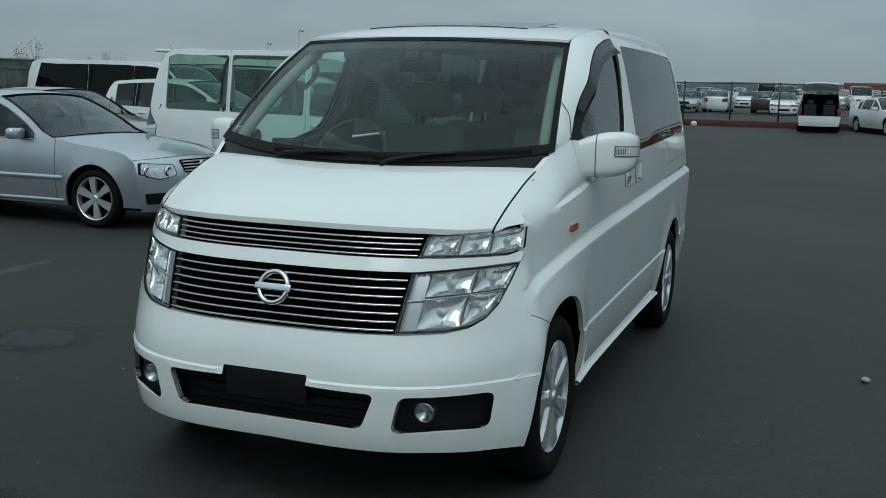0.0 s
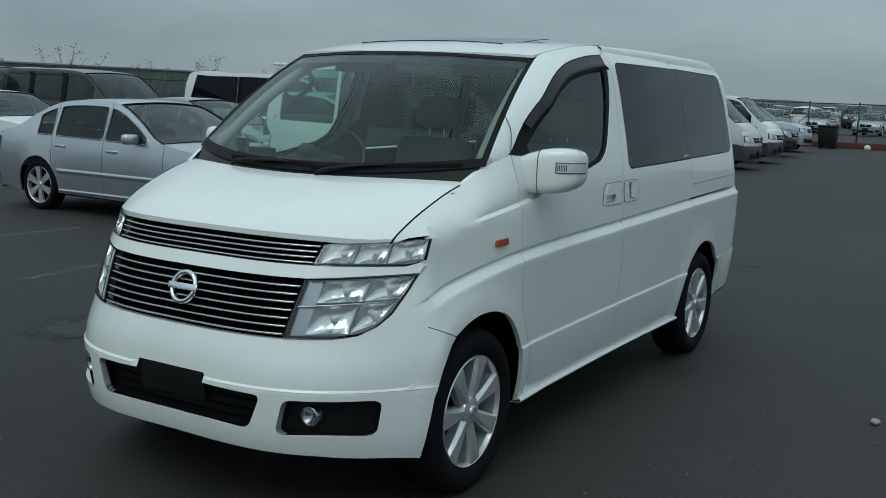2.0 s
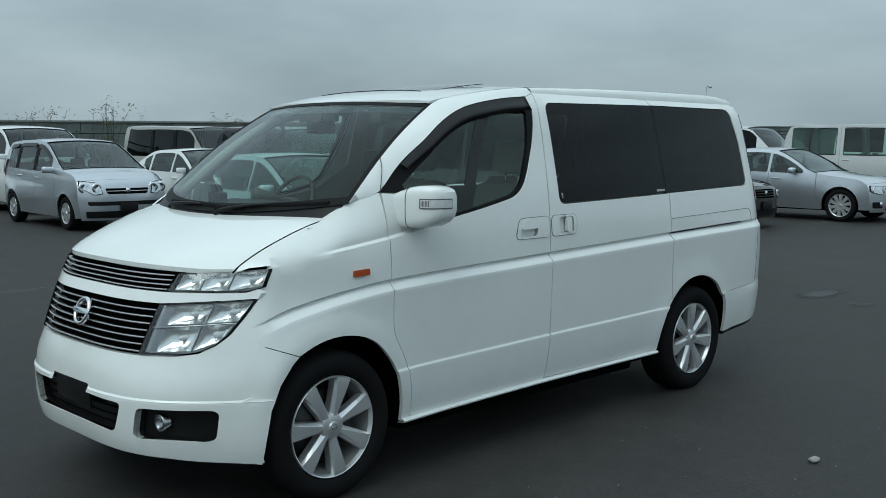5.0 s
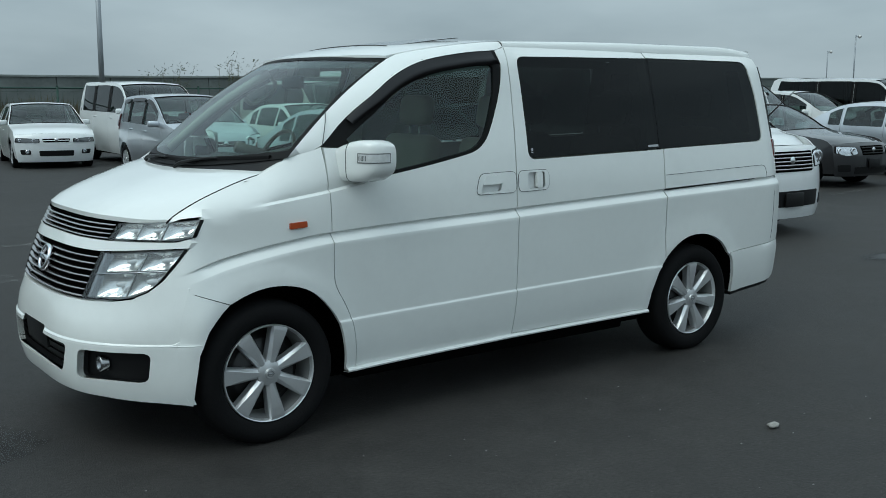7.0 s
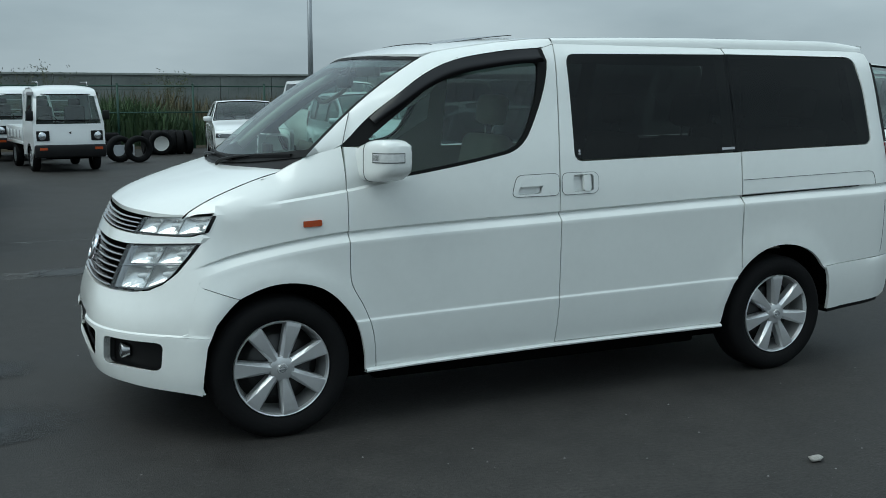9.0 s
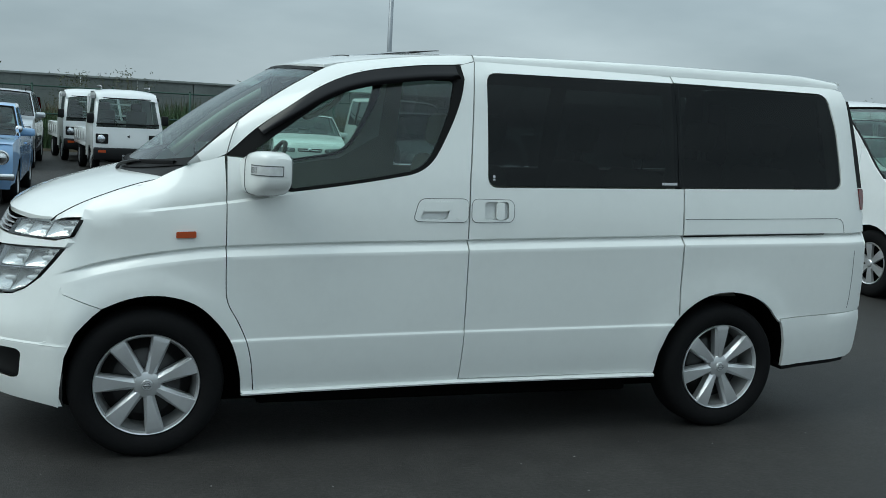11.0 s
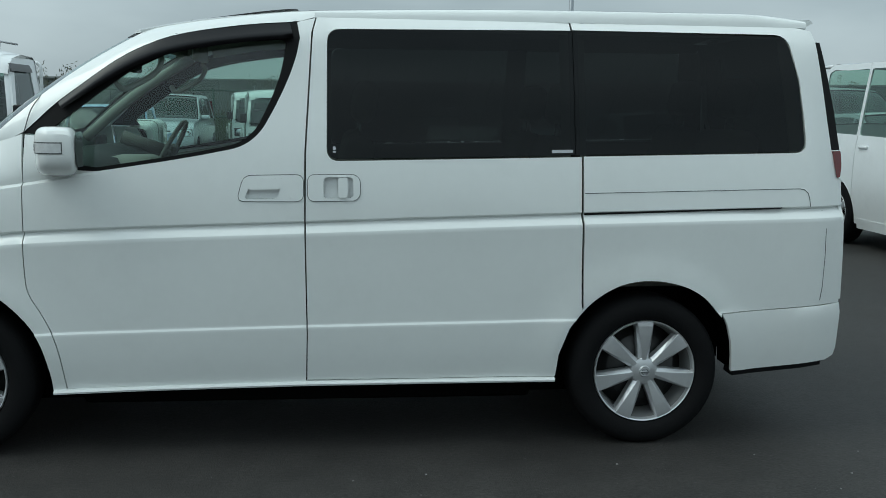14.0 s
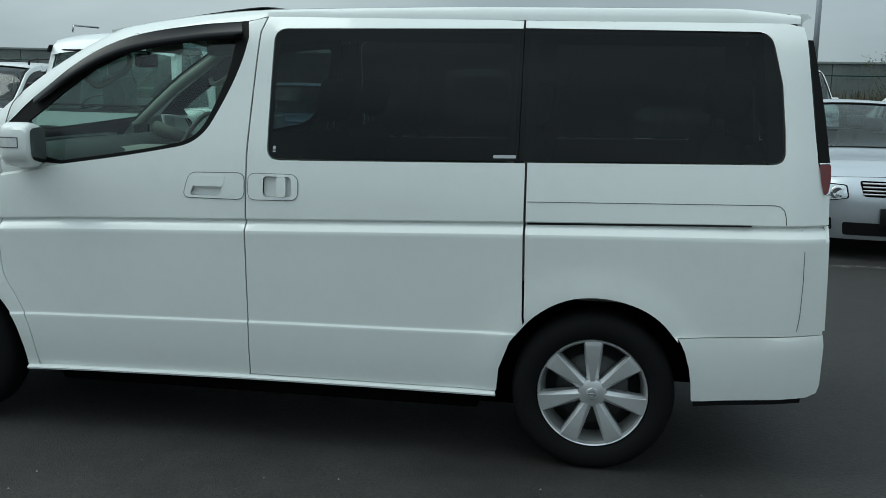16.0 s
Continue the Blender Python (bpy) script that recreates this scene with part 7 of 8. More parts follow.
    for s in (-1, 1):
        bm = bmesh.new()
        sheet(bm, [(s * hw * 0.66, 0.46 * k), (s * hw * 0.88, 0.46 * k), (s * hw * 0.88, 0.51 * k), (s * hw * 0.66, 0.51 * k)], lambda y, z: Vector((fx0 - 0.055, y, z)), 0.1, depth=(0.01, 0, 0))
        part("turn_lamp", bm, AMBER, ob)
    bm = bmesh.new()
    lathe(bm, [(0.0005, -0.004), (0.03, -0.003), (0.036, 0.004)], 3, axis="x", centre=(fx0 + 0.004, 0, 0.80 * k))
    part("emblem", bm, BLACK, ob)
    for y0, y1 in ((-0.10, -0.42), (0.34, 0.02)):
        bm = bmesh.new()
        tube(bm, [(fx0 + 0.02, y0, 1.0 * k), (fx0 + 0.03, y1, 1.05 * k)], 0.008, 5)
        part("wiper", bm, BLACK, ob)
    # cab back with window
    bm = bmesh.new()
    wnd = rounded([(-hw * 0.7, 1.10 * k), (hw * 0.7, 1.10 * k), (hw * 0.62, 1.56 * k), (-hw * 0.62, 1.56 * k)], 0.04)
    sheet(bm, [(-hw, 0.5 * k), (hw, 0.5 * k), (hw, 1.0 * k), (hw * 0.88, 1.66 * k), (-hw * 0.88, 1.66 * k), (-hw, 1.0 * k)], lambda y, z: Vector((fx0 + 1.22, y, z)), 0.2, holes=[wnd], depth=(-0.02, 0, 0))
    part("cab_back", bm, body, ob)
    bm = bmesh.new()
    sheet(bm, wnd, lambda y, z: Vector((fx0 + 1.215, y, z)), 0.3, look_to=(1, 0, 0))
    part("rear_window", bm, GLASS_W, ob)
    # guard frame behind the cab
    bm = bmesh.new()
    tube(bm, rounded([(fx0 + 1.30, -hw * 0.92, 0.62 * k), (fx0 + 1.30, -hw * 0.92, 1.66 * k), (fx0 + 1.30, hw * 0.92, 1.66 * k), (fx0 + 1.30, hw * 0.92, 0.62 * k)], [0, 0.08, 0.08, 0]), 0.02, 8)
    fr = part("guard_frame", bm, body, ob)
    for z in (1.2, 1.44):
        bm = bmesh.new()
        tube(bm, [(fx0 + 1.30, -hw * 0.92, z * k), (fx0 + 1.30, hw * 0.92, z * k)], 0.014, 6)
        part("guard_rail", bm, body, fr)
    # bed
    x0, x1 = fx0 + 1.34, fx0 + 1.34 + bed_len
    zb = 0.60 * k
    bm = bmesh.new()
    box(bm, (x0, -hw, zb - 0.08), (x1, hw, zb), 0.01)
    bed = part("bed_floor", bm, body, ob)
    for nm, lo, hi in (("side_board", (x0, -hw, zb), (x1, -hw + 0.03, zb + 0.29)), ("side_board", (x0, hw - 0.03, zb), (x1, hw, zb + 0.29)), ("tail_board", (x1 - 0.03, -hw + 0.035, zb), (x1, hw - 0.035, zb + 0.29))):
        bm = bmesh.new()
        box(bm, lo, hi, 0.008)
        b_ = part(nm, bm, body, bed)
        if nm == "side_board":
            for i in range(5):
                bm = bmesh.new()
                xx = x0 + (i + 0.5) * (x1 - x0) / 5
                yy = lo[1] if lo[1] < 0 else hi[1]
                sgn = -1 if lo[1] < 0 else 1
                box(bm, (xx - 0.13, min(yy, yy + sgn * 0.006), zb + 0.05), (xx + 0.13, max(yy, yy + sgn * 0.006), zb + 0.22), 0.003)
                part("board_rib", bm, body, b_)
    bm = bmesh.new()
    box(bm, (fx0 + 0.15, -hw * 0.55, 0.26 * k), (x1 - 0.1, hw * 0.55, zb - 0.09), 0.02)
    part("chassis", bm, DARKIN, ob)
    # cabin
    for s in (-1, 1):
        bm = bmesh.new()
        box(bm, (fx0 + 0.75, s * 0.33 - 0.22, 0.6 * k), (fx0 + 1.15, s * 0.33 + 0.22, 0.80 * k), 0.04)
        box(bm, (fx0 + 1.02, s * 0.33 - 0.21, 0.75 * k), (fx0 + 1.14, s * 0.33 + 0.21, 1.32 * k), 0.04)
        box(bm, (fx0 + 1.04, s * 0.33 - 0.12, 1.33 * k), (fx0 + 1.14, s * 0.33 + 0.12, 1.48 * k), 0.03)
        part("seat", bm, SEATG, ob)
    bm = bmesh.new()
    box(bm, (fx0 + 0.12, -hw * 0.9, 0.6 * k), (fx0 + 0.42, hw * 0.9, 1.0 * k), 0.05)
    part("dashboard", bm, DASH, ob)
    bm = bmesh.new()
    lathe(bm, [(0.16, 0), (0.172, 0.01), (0.184, 0), (0.172, -0.01)], 20, axis="z", closed=True)
    bmesh.ops.transform(bm, matrix=Matrix.Translation((fx0 + 0.52, 0.33, 1.06 * k)) @ Matrix.Rotation(radians(-28), 4, "Y"), verts=bm.verts)
    part("steering_wheel", bm, BLACK, ob)
    if rack:
        for s in (-1, 1):
            bm = bmesh.new()
            tube(bm, [(fx0 + 0.5, s * hw * 0.7, 1.75 * k), (fx0 + 0.52, s * hw * 0.7, 1.82 * k), (fx0 + 1.1, s * hw * 0.7, 1.82 * k)], 0.012, 6)
            part("roof_bar", bm, SATIN, ob)
    return ob


light_truck("white cab-over light truck with round headlamps", pose(0.22, 17.1, 0, 0, 0, 98), rack=True)
light_truck("white light truck behind the other one", pose(-0.50, 21.1, 0, 0, 0, 99))
light_truck("white cab-over truck with drop-side bed", pose(-2.55, 6.15, 0, 0, 0, 90), w=1.69, cab_h=2.02, wb=2.30, bed_len=2.5, name="cab_over_truck", rack=True)

light_truck("white light truck behind the black saloon", pose(17.00, 9.48, 0, 0, 0, 90))
old = car("old_pickup", "sky blue vintage pickup with round headlamps and chrome trim", "pickup truck", BLUEP, pose(-2.12, 10.35, 0, 0, 0, 90), wb=2.53, fo=0.72, ro=1.0, w=1.57, h=1.42,
          top=[(-0.66, 0.86), (-0.3, 0.90), (0.52, 0.94), (0.72, 1.14), (0.92, 1.36), (1.2, 1.41), (1.55, 1.40), (1.62, 1.36), (1.72, 0.98), (3.48, 0.92)], glass_at=(2, 4, 7, 8), belt=(0.92, 0.90),
          seams=[0.48, 1.52], windows=[(0.68, 1.46)], lamps=None, grille=(0.55, 0.56, 0.74), intake=None, tail=[(0.75, 0.5), (0.75, 0.72), (0.92, 0.72), (0.94, 0.5)], wheel_r=0.30, rim_r=0.17, spokes=4, crown=0.02, round_r=0.10, tumble=0.82, bars=4, emblem=False, sill=0.26, plate=False)
for s in (-1, 1):
    bm = bmesh.new()
    lathe(bm, [(0.001, -0.03), (0.05, -0.022), (0.082, -0.006), (0.092, -0.012), (0.102, 0.0), (0.104, 0.05)], 24, axis="x", centre=(-0.69, s * 0.60, 0.68))
    part("head_lamp", bm, CHROME, old)
bm = bmesh.new()
box(bm, (-0.86, -0.78, 0.38), (-0.76, 0.78, 0.47), 0.02)
part("chrome_bumper", bm, CHROME, old)
for s in (-1, 1):
    bm = bmesh.new()
    tube(bm, [(0.30, s * 0.70, 0.93), (0.30, s * 0.74, 1.02)], 0.008, 6)
    lathe(bm, [(0.001, -0.03), (0.04, -0.02), (0.055, 0.0), (0.05, 0.01), (0.001, 0.012)], 16, axis="x", centre=(0.31, s * 0.75, 1.05))
    part("fender_mirror", bm, CHROME, old)


# ---------------------------------------------------------------- ground marks
def patch(name, label, cat, cx, cy, rx, ry, material, ang=0.0, z=0.004, seed=1, wob=0.25):
    rnd = random.Random(seed)
    bm = bmesh.new()
    ph = [rnd.uniform(0, 6.28) for _ in range(4)]
    vs = []
    for i in range(40):
        a = 2 * math.pi * i / 40
        k = 1 + wob * (0.5 * math.sin(2 * a + ph[0]) + 0.3 * math.sin(3 * a + ph[1]) + 0.25 * math.sin(7 * a + ph[2]))
        x, y = rx * k * math.cos(a), ry * k * math.sin(a)
        vs.append(bm.verts.new((cx + x * math.cos(ang) - y * math.sin(ang), cy + x * math.sin(ang) + y * math.cos(ang), z)))
    bm.faces.new(vs)
    return tagged(new(name, finish(bm, name, material, False)), label, cat, kind="structure")


def soft_patch_mat(name, color, amount, rough=0.5):
    """A stain that thins out towards its edge, by its own generated coordinates."""
    m, nt, b = node_mat(name)
    N, L = nt.nodes, nt.links
    tc = N.new("ShaderNodeTexCoord")
    mp = N.new("ShaderNodeMapping"); mp.inputs["Location"].default_value = (-0.5, -0.5, 0)
    L.new(tc.outputs["Generated"], mp.inputs["Vector"])
    sep_ = N.new("ShaderNodeSeparateXYZ"); L.new(mp.outputs[0], sep_.inputs[0])
    ln = N.new("ShaderNodeCombineXYZ"); L.new(sep_.outputs["X"], ln.inputs["X"]); L.new(sep_.outputs["Y"], ln.inputs["Y"])
    le = N.new("ShaderNodeVectorMath"); le.operation = "LENGTH"; L.new(ln.outputs[0], le.inputs[0])
    no = N.new("ShaderNodeTexNoise"); no.inputs["Scale"].default_value = 3.5; no.inputs["Detail"].default_value = 8; no.inputs["Roughness"].default_value = 0.65
    L.new(tc.outputs["Object"], no.inputs["Vector"])
    ma = N.new("ShaderNodeMath"); ma.operation = "MULTIPLY_ADD"; ma.inputs[1].default_value = 0.45
    L.new(no.outputs["Fac"], ma.inputs[0]); L.new(le.outputs["Value"], ma.inputs[2])
    mr = N.new("ShaderNodeMapRange"); mr.inputs["From Min"].default_value = 0.38; mr.inputs["From Max"].default_value = 0.62; mr.inputs["To Min"].default_value = amount; mr.inputs["To Max"].default_value = 0.0
    L.new(ma.outputs[0], mr.inputs["Value"])
    L.new(mr.outputs[0], b.inputs["Alpha"])
    b.inputs["Base Color"].default_value = (*color, 1)
    b.inputs["Roughness"].default_value = rough
    b.inputs["Specular IOR Level"].default_value = 0.3
    return m


OIL = soft_patch_mat("oil_stain", (0.010, 0.010, 0.010), 0.85, 0.4)
PALE = soft_patch_mat("pale_scuff", (0.085, 0.085, 0.08), 0.5, 0.8)
for i, (cx, cy, rx_, ry_, ang, mt) in enumerate([(0.85, 2.55, 0.55, 0.42, 0.3, OIL), (-1.3, 0.9, 0.45, 0.30, 0.5, OIL), (-0.6, 4.2, 0.5, 0.3, 0.2, OIL), (-1.6, -0.2, 0.9, 0.5, 0.4, OIL),
                                                    (7.5, 0.4, 0.5, 0.3, 0, OIL), (7.2, -0.2, 0.25, 0.15, 0, PALE)]):
    patch("ground_stain", "dark oil stain soaked into the asphalt" if mt is OIL else "pale scuff on the asphalt", "stain", cx, cy, rx_, ry_, mt, ang, 0.004 + 0.0007 * i, i)


def stripe(x0, y0, x1, y1, w, z=0.0045):
    bm = bmesh.new()
    d = Vector((x1 - x0, y1 - y0, 0)).normalized()
    n = Vector((-d.y, d.x, 0)) * w / 2
    rnd = random.Random(int(x0 * 100))
    k = max(4, int(math.hypot(x1 - x0, y1 - y0) / 0.25))
    a, b = [], []
    for i in range(k + 1):
        p = Vector((x0, y0, z)).lerp(Vector((x1, y1, z)), i / k)
        p.z += gz(p.x)
        a.append(bm.verts.new(p + n * rnd.uniform(0.75, 1.05))); b.append(bm.verts.new(p - n * rnd.uniform(0.75, 1.05)))
    for i in range(k):
        bm.faces.new((a[i], a[i + 1], b[i + 1], b[i]))
    tagged(new("painted_line", finish(bm, "painted_line", WORN, False)), "worn white bay line painted on asphalt", "road marking", kind="structure")


def worn_paint():
    m, nt, b = node_mat("worn_bay_line")
    N, L = nt.nodes, nt.links
    tc = N.new("ShaderNodeTexCoord")
    no = N.new("ShaderNodeTexNoise"); no.inputs["Scale"].default_value = 7; no.inputs["Detail"].default_value = 9; no.inputs["Roughness"].default_value = 0.75
    L.new(tc.outputs["Object"], no.inputs["Vector"])
    mr = N.new("ShaderNodeMapRange"); mr.inputs["From Min"].default_value = 0.42; mr.inputs["From Max"].default_value = 0.70; mr.inputs["To Max"].default_value = 0.42
    L.new(no.outputs["Fac"], mr.inputs["Value"]); L.new(mr.outputs[0], b.inputs["Alpha"])
    b.inputs["Base Color"].default_value = (0.24, 0.24, 0.235, 1)
    b.inputs["Roughness"].default_value = 0.8
    return m


WORN = worn_paint()
for i in range(-2, 6):
    stripe(1.6 + 2.75 * i - 0.0, 4.25, 3.9 + 2.75 * i - 0.9, 4.42, 0.16)
stripe(-6.0, 6.05, 4.0, 6.45, 0.18)
stripe(-4.2, 3.9, 0.3, 4.15, 0.16)

# crumpled white paper cup on the ground
bm = bmesh.new()
rnd = random.Random(4)
bmesh.ops.create_icosphere(bm, subdivisions=2, radius=0.026)
for v in bm.verts:
    v.co *= rnd.uniform(0.75, 1.25)
    v.co.z = v.co.z * 0.5 + 0.012
    v.co.x *= 1.4
tagged(new("litter", finish(bm, "litter", mat("dirty_paper", (0.30, 0.29, 0.27), rough=0.8, vary=0.5, scale=30))), "crumpled piece of dirty pale paper on asphalt", "litter").location = (2.054, -2.118, 0.0)
# small stones and chips, too many to count
rnd = random.Random(9)
verts, faces = [], []
for i in range(420):
    x, y = rnd.uniform(-3, 9), rnd.uniform(-4.6, -1.0) if i % 3 else rnd.uniform(0.9, 4.0)
    r = rnd.uniform(0.002, 0.006) if i % 40 else rnd.uniform(0.008, 0.014)
    k = len(verts)
    for j in range(5):
        a = 2 * math.pi * j / 5 + rnd.uniform(-0.3, 0.3)
        verts.append((x + r * math.cos(a) * rnd.uniform(0.7, 1.3), y + r * math.sin(a), 0.001))
    verts.append((x, y, 0.002 + r * 0.8))
    for j in range(5):
        faces.append((k + j, k + (j + 1) % 5, k + 5))
me = bpy.data.meshes.new("gravel_chips"); me.from_pydata(verts, [], faces); me.materials.append(mat("pale_stone", (0.20, 0.20, 0.19), rough=0.8, vary=0.3))
tagged(new("gravel_chips", me), "scattered pale stone chips on the asphalt", "gravel", kind="stuff")


# ---------------------------------------------------------------- fences, kerb, sea wall, plants
GREEN = mat("green_fence_paint", (0.018, 0.055, 0.040), rough=0.5, metal=0.2)
RUST = mat("dull_red_kerb_paint", (0.085, 0.024, 0.021), rough=0.8, vary=0.35, scale=2.5, bump=0.2)
CONC = mat("weathered_concrete", (0.155, 0.172, 0.165), rough=0.9, vary=0.3, scale=0.7, bump=0.25, bscale=30)
STEELP = mat("galvanised_pole", (0.30, 0.32, 0.34), rough=0.45, metal=0.6)


def post_fence(name, label, p0, p1, n, h, rails, kerb=None):
    ob = thing(name, label, "fence", None, kind="structure")
    a, b = Vector(p0), Vector(p1)
    d = (b - a).normalized()
    bm0 = bmesh.new()
    tube(bm0, [(0, 0, 0), (0, 0, h)], 0.035, 8)
    tube(bm0, [(0, 0, h), (0, 0, h + 0.03)], [0.042, 0.02], 8)
    pm = finish(bm0, "post", GREEN)
    line = [a.lerp(b, i / n) for i in range(n + 1)]
    line = [Vector((v.x, v.y, gz(v.x))) for v in line]
    for v in line:
        q = new("post", pm)
        q.parent = ob
        q.location = v
    for z in rails:
        bm = bmesh.new()
        tube(bm, [v + Vector((0, 0, z)) for v in line], 0.022, 6)
        part("rail", bm, GREEN, ob)
    # wire mesh between the posts
    L = (b - a).length
    verts, edges, faces = [], [], []

    def wire(p, q, r=0.0022):
        u = (q - p).normalized(); w = u.orthogonal().normalized() * r; t = u.cross(w)
        k = len(verts)
        for e in (p, q):
            for o in (w, t, -w, -t):
                verts.append(tuple(e + o))
        for j in range(4):
            faces.append((k + j, k + (j + 1) % 4, k + 4 + (j + 1) % 4, k + 4 + j))
    step = 0.30
    for i in range(int(L / step)):
        p = a + d * (i * step)
        p.z = gz(p.x)
        wire(p + Vector((0, 0, 0.1)), p + Vector((0, 0, h - 0.02)))
    for z in np.arange(0.2, h, 0.3):
        for v, w_ in zip(line, line[1:]):
            wire(v + Vector((0, 0, float(z))), w_ + Vector((0, 0, float(z))))
    me = bpy.data.meshes.new("wire_mesh"); me.from_pydata(verts, [], faces); me.materials.append(GREEN)
    w = new("wire_mesh", me); w.parent = ob; tagged(w, kind="stuff")
    return ob


post_fence("fence_north", "dark green post and wire fence before the sea wall", (-40, 24.6, 0), (42.2, 24.6, 0), 39, 1.85, (1.05, 1.80))
post_fence("fence_east", "green post and wire fence along a red kerb", (42.2, -34, 0), (42.2, 24.6, 0), 29, 1.9, (0.55, 1.85))
bm = bmesh.new()
box(bm, (41.6, -34, gz(41.7) - 0.05), (41.9, 24, gz(41.7) + 0.26), 0.03)
tagged(new("kerb", finish(bm, "kerb", RUST)), "dull red painted concrete kerb", "kerb", kind="structure")
# sea wall of concrete panels
sw = thing("sea_wall", "weathered grey concrete sea wall of panels", "wall", None, kind="structure")
bm0 = bmesh.new()
box(bm0, (-0.99, -0.15, 0), (0.99, 0.15, 2.38), 0.015)
wm = finish(bm0, "panel", CONC, False)
for i in range(95):
    q = new("panel", wm); q.parent = sw; q.location = (-70 + 2.0 * i, 34.0 + 0.006 * (i % 3), gz(-70 + 2.0 * i) - 0.10)
bm = bmesh.new()
xs_ = [-71, 8, 12, 16, 120]
strip(bm, [[Vector((x, y, gz(x) + z)) for x in xs_] for y, z in ((33.80, 2.262), (33.80, 2.34), (34.20, 2.34), (34.20, 2.262), (33.80, 2.262))])
part("coping", bm, CONC, sw)

GRASS = mat("reed_green", (0.042, 0.075, 0.030), rough=0.85, vary=0.5, scale=0.8)
DRY = mat("dry_weeds", (0.085, 0.075, 0.042), rough=0.9, vary=0.5, scale=0.8)


def blades(name, label, n, xr, yr, hr, material, seed, bend=0.35, w=0.02, clump=0.0):
    rnd = random.Random(seed)
    V, F = [], []
    for i in range(n):
        x, y = rnd.uniform(*xr), rnd.uniform(*yr)
        dens = noise.noise(Vector((x * 0.22, y * 0.3, seed)))
        if clump and dens < clump - 0.35 * rnd.random():
            continue
        h = rnd.uniform(*hr) * (0.75 + 0.7 * max(-0.4, dens))
        a = rnd.uniform(0, 6.28)
        dx, dy = math.cos(a), math.sin(a)
        b = rnd.uniform(0.1, 1) * bend * h
        ww = w * rnd.uniform(0.6, 1.5)
        k = len(V)
        z = gz(x)
        V += [(x - dy * ww, y + dx * ww, z), (x + dy * ww, y - dx * ww, z), (x + dx * b * 0.35 + dy * ww * 0.7, y + dy * b * 0.35 - dx * ww * 0.7, z + h * 0.6), (x + dx * b * 0.35 - dy * ww * 0.7, y + dy * b * 0.35 + dx * ww * 0.7, z + h * 0.6), (x + dx * b, y + dy * b, z + h)]
        F += [(k, k + 1, k + 2, k + 3), (k + 3, k + 2, k + 4)]
    me = bpy.data.meshes.new(name); me.from_pydata(V, [], F); me.materials.append(material)
    return tagged(new(name, me), label, "plants", kind="stuff")


blades("reeds", "green reeds and tall grass behind the fence", 95000, (-40, 60), (25.1, 29.0), (0.75, 1.35), GRASS, 3, w=0.026, bend=0.55)
blades("dry_grass", "brown dry weeds along the sea wall", 70000, (-40, 60), (28.0, 33.4), (1.0, 1.75), DRY, 5, w=0.024, clump=-0.30, bend=0.5)
bm = bmesh.new()
xs_ = [-45, 8, 12, 16, 65]
strip(bm, [[Vector((x, y, gz(x) + z)) for x in xs_] for y, z in ((24.9, -0.05), (24.9, 0.06), (33.9, 0.06), (33.9, -0.05))])
tagged(new("verge", finish(bm, "verge", mat("brown_soil", (0.07, 0.06, 0.04), rough=0.95, vary=0.4, scale=1.5, bump=0.4, bscale=20))), "strip of brown soil under the weeds", "soil", kind="structure")


def shrub(x, y, h, seed, label="bare tangled shrub rising above the wall"):
    rnd = random.Random(seed)
    ob = thing("shrub", label, "shrub", pose(x, y, 0), "shrubs at the wall")
    bm = bmesh.new()
    tips = []
    for i in range(9):
        a = rnd.uniform(0, 6.28)
        p = Vector((0, 0, 0)); d = Vector((math.cos(a) * 0.22, math.sin(a) * 0.22, 1)).normalized()
        pts = [p.copy()]
        for j in range(5):
            d = (d + Vector((rnd.uniform(-0.25, 0.25), rnd.uniform(-0.25, 0.25), rnd.uniform(-0.05, 0.1)))).normalized()
            p = p + d * h / 5 * rnd.uniform(0.8, 1.1)
            pts.append(p.copy())
            tips.append((p.copy(), d.copy()))
        tube(bm, pts, [0.02 - 0.003 * j for j in range(6)], 5)
    part("brushwood", bm, DRY, ob)
    bm = bmesh.new()
    for p, d in tips:
        for j in range(14):
            q = p + Vector((rnd.gauss(0, 0.13), rnd.gauss(0, 0.13), rnd.gauss(0, 0.13)))
            u = Vector((rnd.gauss(0, 1), rnd.gauss(0, 1), rnd.gauss(0, 1))).normalized() * 0.06
            w = u.orthogonal().normalized() * 0.018
            bm.faces.new([bm.verts.new(q + e) for e in (-u, w, u, -w)])
    lv = part("leaves", bm, LEAF, ob, smooth=False)
    tagged(lv, kind="stuff")
    return ob


LEAF = mat("dull_leaf", (0.045, 0.055, 0.025), rough=0.8, vary=0.5, scale=3)
for i, (x, y, h) in enumerate([(-4.6, 32.6, 3.0), (-8.5, 32.5, 2.7), (13.0, 32.4, 2.8), (15.5, 32.5, 3.0), (21.0, 32.6, 2.6), (24.5, 32.4, 3.1), (29.0, 32.6, 2.7), (33.0, 32.6, 3.0), (38.0, 32.5, 2.8), (0.5, 32.7, 2.6), (44.0, 32.3, 3.2), (-1.2, 31.5, 2.3), (5.0, 32.2, 2.3)]):
    shrub(x, y, h, 40 + i)

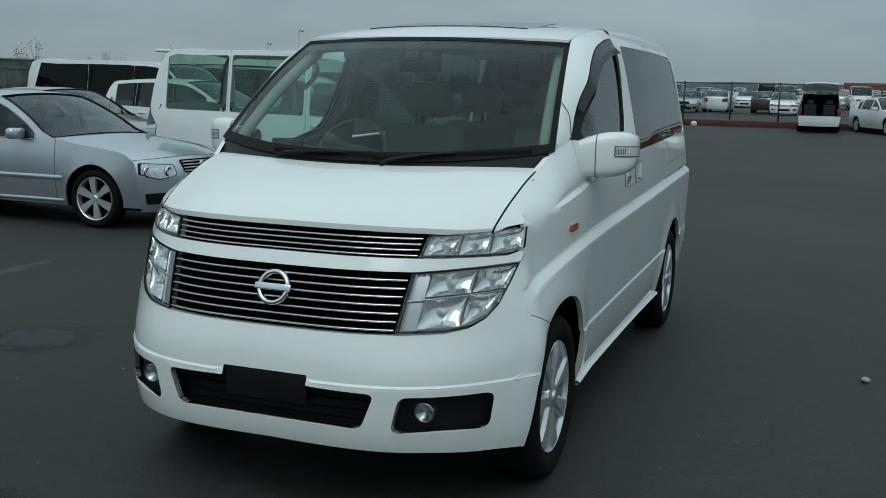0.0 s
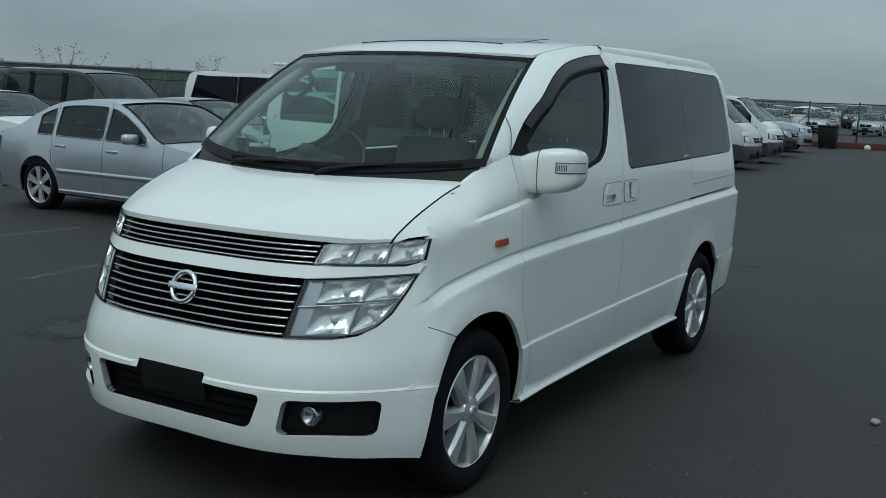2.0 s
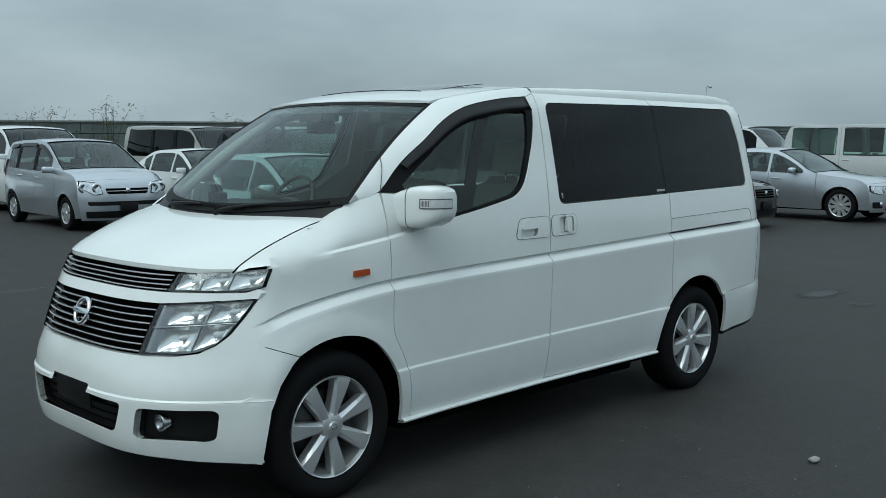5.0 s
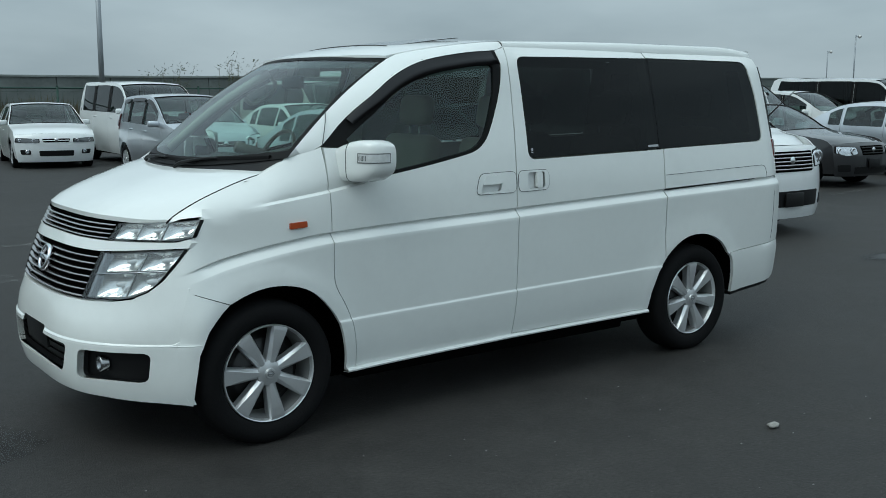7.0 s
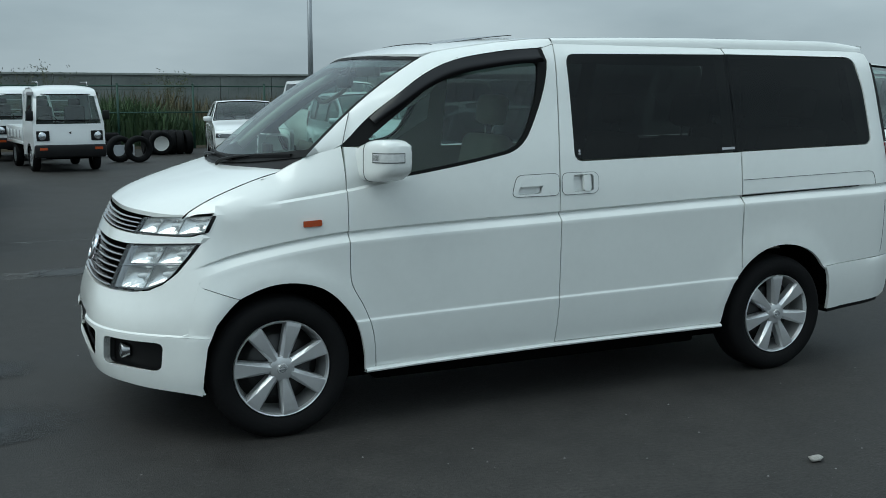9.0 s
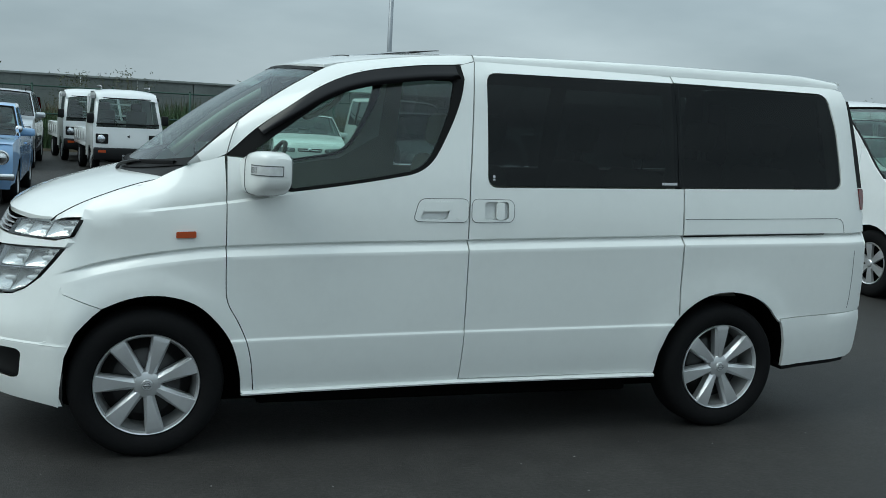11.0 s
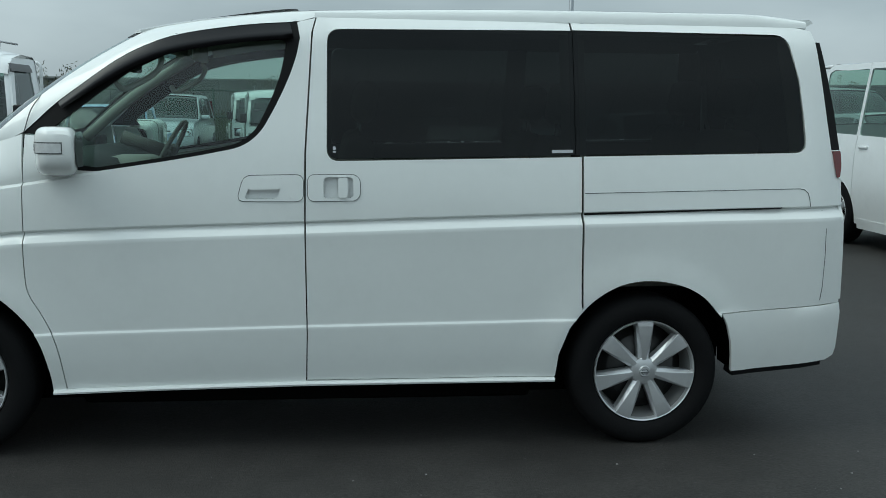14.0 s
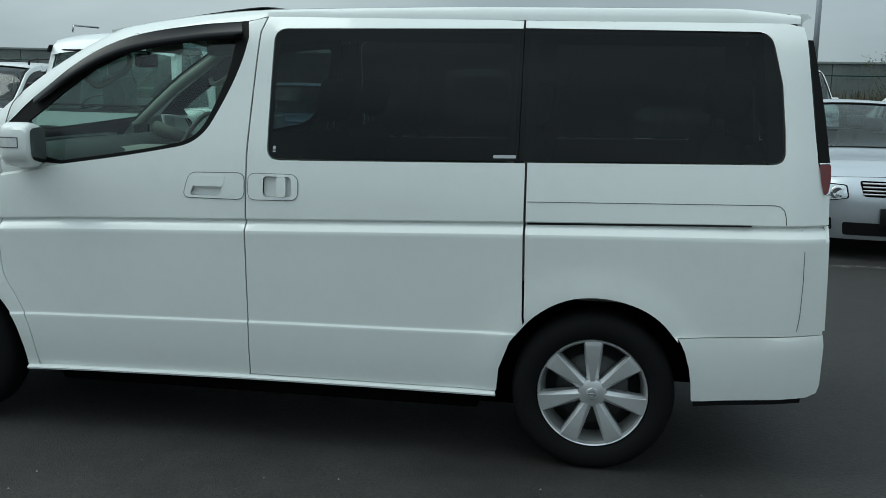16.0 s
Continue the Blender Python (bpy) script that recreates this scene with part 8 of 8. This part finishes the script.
# lamp pole
pole = thing("lamp_pole", "tall grey steel yard lamp pole with twin heads", "lamp pole", pose(9.9, 31.5, 0) @ Matrix.Scale(1.22, 4))
bm = bmesh.new()
tube(bm, [(0, 0, 0), (0, 0, 5.6)], [0.088, 0.066], 14)
part("shaft", bm, STEELP, pole)
bm = bmesh.new()
box(bm, (-0.16, -0.16, 0), (0.16, 0.16, 0.04), 0.008)
part("base_plate", bm, STEELP, pole)
for s in (-1, 1):
    bm = bmesh.new()
    box(bm, (s * 0.12 - 0.10, -0.12, 5.45), (s * 0.12 + 0.10, 0.12, 5.62), 0.03, m=Matrix.Translation((0, 0, 0.12)))
    part("lamp_head", bm, STEELP, pole)
bm = bmesh.new()
tube(bm, [(-0.25, 0, 5.48), (0.25, 0, 5.48)], 0.03, 8)
part("cross_arm", bm, STEELP, pole)
for x, y, h in ((96.5, 58.2, 5.6), (80.0, 45.0, 6.2)):
    cp = thing("camera_pole", "slim pole with a dome camera on an arm", "pole", pose(x, y, 0))
    bm = bmesh.new(); tube(bm, [(0, 0, 0), (0, 0, h)], 0.06, 8); part("shaft", bm, STEELP, cp)
    bm = bmesh.new(); tube(bm, [(0, 0, h - 0.15), (0.35, -0.1, h - 0.05)], 0.03, 6); part("arm", bm, STEELP, cp)
    bm = bmesh.new(); bmesh.ops.create_uvsphere(bm, u_segments=14, v_segments=10, radius=0.16, matrix=Matrix.Translation((0.42, -0.12, h - 0.12))); part("dome", bm, PLATEW, cp)

# heap of old tyres and a bumper by the fence
rnd = random.Random(12)


heap = thing("tyre_heap", "heap of worn black tyres by the fence", "tyres", pose(2.5, 22.0, 0))


def loose_tyre(x, y, z, rx_, rz_, rim_mat=None):
    bm = bmesh.new()
    lathe(bm, [(0.19, -0.07), (0.24, -0.095), (0.29, -0.09), (0.31, -0.06), (0.312, 0.06), (0.29, 0.09), (0.24, 0.095), (0.19, 0.07)], 28, closed=True)
    M = pose(x - 2.5, y - 22.0, z, rx_, 0, rz_)
    bmesh.ops.transform(bm, matrix=M, verts=bm.verts)
    tyre = part("tyre", bm, RUBBER, heap)
    if rim_mat:
        bm = bmesh.new()
        lathe(bm, [(0.001, -0.03), (0.09, -0.04), (0.12, -0.055), (0.17, -0.06), (0.195, -0.085)], 24)
        bmesh.ops.transform(bm, matrix=M, verts=bm.verts)
        part("rim", bm, rim_mat, tyre, "pale steel rim")


for i in range(6):
    loose_tyre(2.55 + 0.215 * i, 22.1 + rnd.uniform(-0.05, 0.05), 0.31, rnd.uniform(-3, 3), 90 + rnd.uniform(-6, 6))
for i in range(4):
    loose_tyre(2.7 + 0.22 * i, 22.75, 0.31, 0, 90 + rnd.uniform(-6, 6))
loose_tyre(2.85, 21.6, 0.32, 10, 5, PLATEW)
loose_tyre(1.6, 22.2, 0.10, 90, 0); loose_tyre(1.62, 22.2, 0.29, 90, 0); loose_tyre(1.58, 22.22, 0.48, 90, 0); loose_tyre(5.15, 22.9, 0.31, 0, 20); loose_tyre(5.45, 22.8, 0.31, 4, 80)
loose_tyre(1.55, 19.2, 0.31, 6, 20); loose_tyre(1.95, 19.0, 0.31, 4, 8)
bm = bmesh.new()
strip(bm, [[Vector((1.0 + 0.09 * i, 21.35 + 0.02 * (i - 6) ** 2 * 0.15, z)) for i in range(14)] for z in (0.02, 0.16, 0.30)])
tagged(new("loose_bumper", finish(bm, "loose_bumper", SILVER)), "loose silver car bumper lying by the tyres", "bumper")

# red containers and low land far off
CONT = mat("red_container", (0.20, 0.045, 0.035), rough=0.6, vary=0.25, scale=0.8)
for i in range(5):
    ct = thing("container", "red corrugated shipping container far off", "container", pose(150 + 2 * (i % 2), -6 - 6.3 * i, 0), "red containers")
    bm = bmesh.new()
    box(bm, (-1.2, -3.0, 0.1), (1.2, 3.0, 2.6), 0.03)
    part("box", bm, CONT, ct)
    for j in range(24):
        bm = bmesh.new()
        box(bm, (-1.24, -2.9 + j * 0.25, 0.25), (-1.20, -2.78 + j * 0.25, 2.45), 0.005)
        part("rib", bm, CONT, ct)
LAND = mat("distant_land", (0.10, 0.125, 0.13), rough=1.0, vary=0.25, scale=0.01)
bm = bmesh.new()
pts = []
for i in range(140):
    a = radians(-60 + i * 1.5)
    R = 900
    h = gz(R * math.cos(a)) + 4 + 5 * abs(noise.noise(Vector((i * 0.13, 0.3, 1.0)))) + 1.5 * noise.noise(Vector((i * 0.7, 2.0, 0)))
    pts.append((R * math.cos(a), R * math.sin(a), h))
strip(bm, [[Vector((x, y, -1)) for x, y, h in pts], [Vector((x, y, max(2, h))) for x, y, h in pts], [Vector((x * 1.1, y * 1.1, max(2, h) - 1)) for x, y, h in pts]])
tagged(new("backdrop", finish(bm, "backdrop", LAND)), "low hazy land along the horizon", "distance", kind="structure")

# skip and boulder at the red kerb
sk = thing("rubbish_bin", "dark steel rubbish bin beside the kerb", "bin", pose(40.6, 5.25, 0) @ Matrix.Scale(0.74, 4))
bm = bmesh.new()
box(bm, (-0.45, -0.50, 0.05), (0.45, 0.50, 1.20), 0.03)
for v in bm.verts:
    if v.co.z < 0.5:
        v.co.x *= 0.86
        v.co.y *= 0.86
part("body", bm, BLACK, sk)
bm = bmesh.new()
box(bm, (-0.50, -0.55, 1.20), (0.50, 0.55, 1.27), 0.03)
part("lid", bm, BLACK, sk)
for s_ in (-1, 1):
    bm = bmesh.new()
    box(bm, (-0.40, s_ * 0.36 - 0.05, 0.0), (0.40, s_ * 0.36 + 0.05, 0.07), 0.015)
    part("skid", bm, SEAL, sk)
bm = bmesh.new()
bmesh.ops.create_icosphere(bm, subdivisions=3, radius=0.14)
for v in bm.verts:
    v.co *= 1 + 0.10 * noise.noise(v.co * 3.1)
    v.co.z = max(-0.12, v.co.z * 0.95)
bmesh.ops.translate(bm, vec=(41.0, 3.75, gz(41.0) + 0.08), verts=bm.verts)
tagged(new("boulder", finish(bm, "boulder", PLATEW)), "pale rounded boulder at the kerb", "stone")
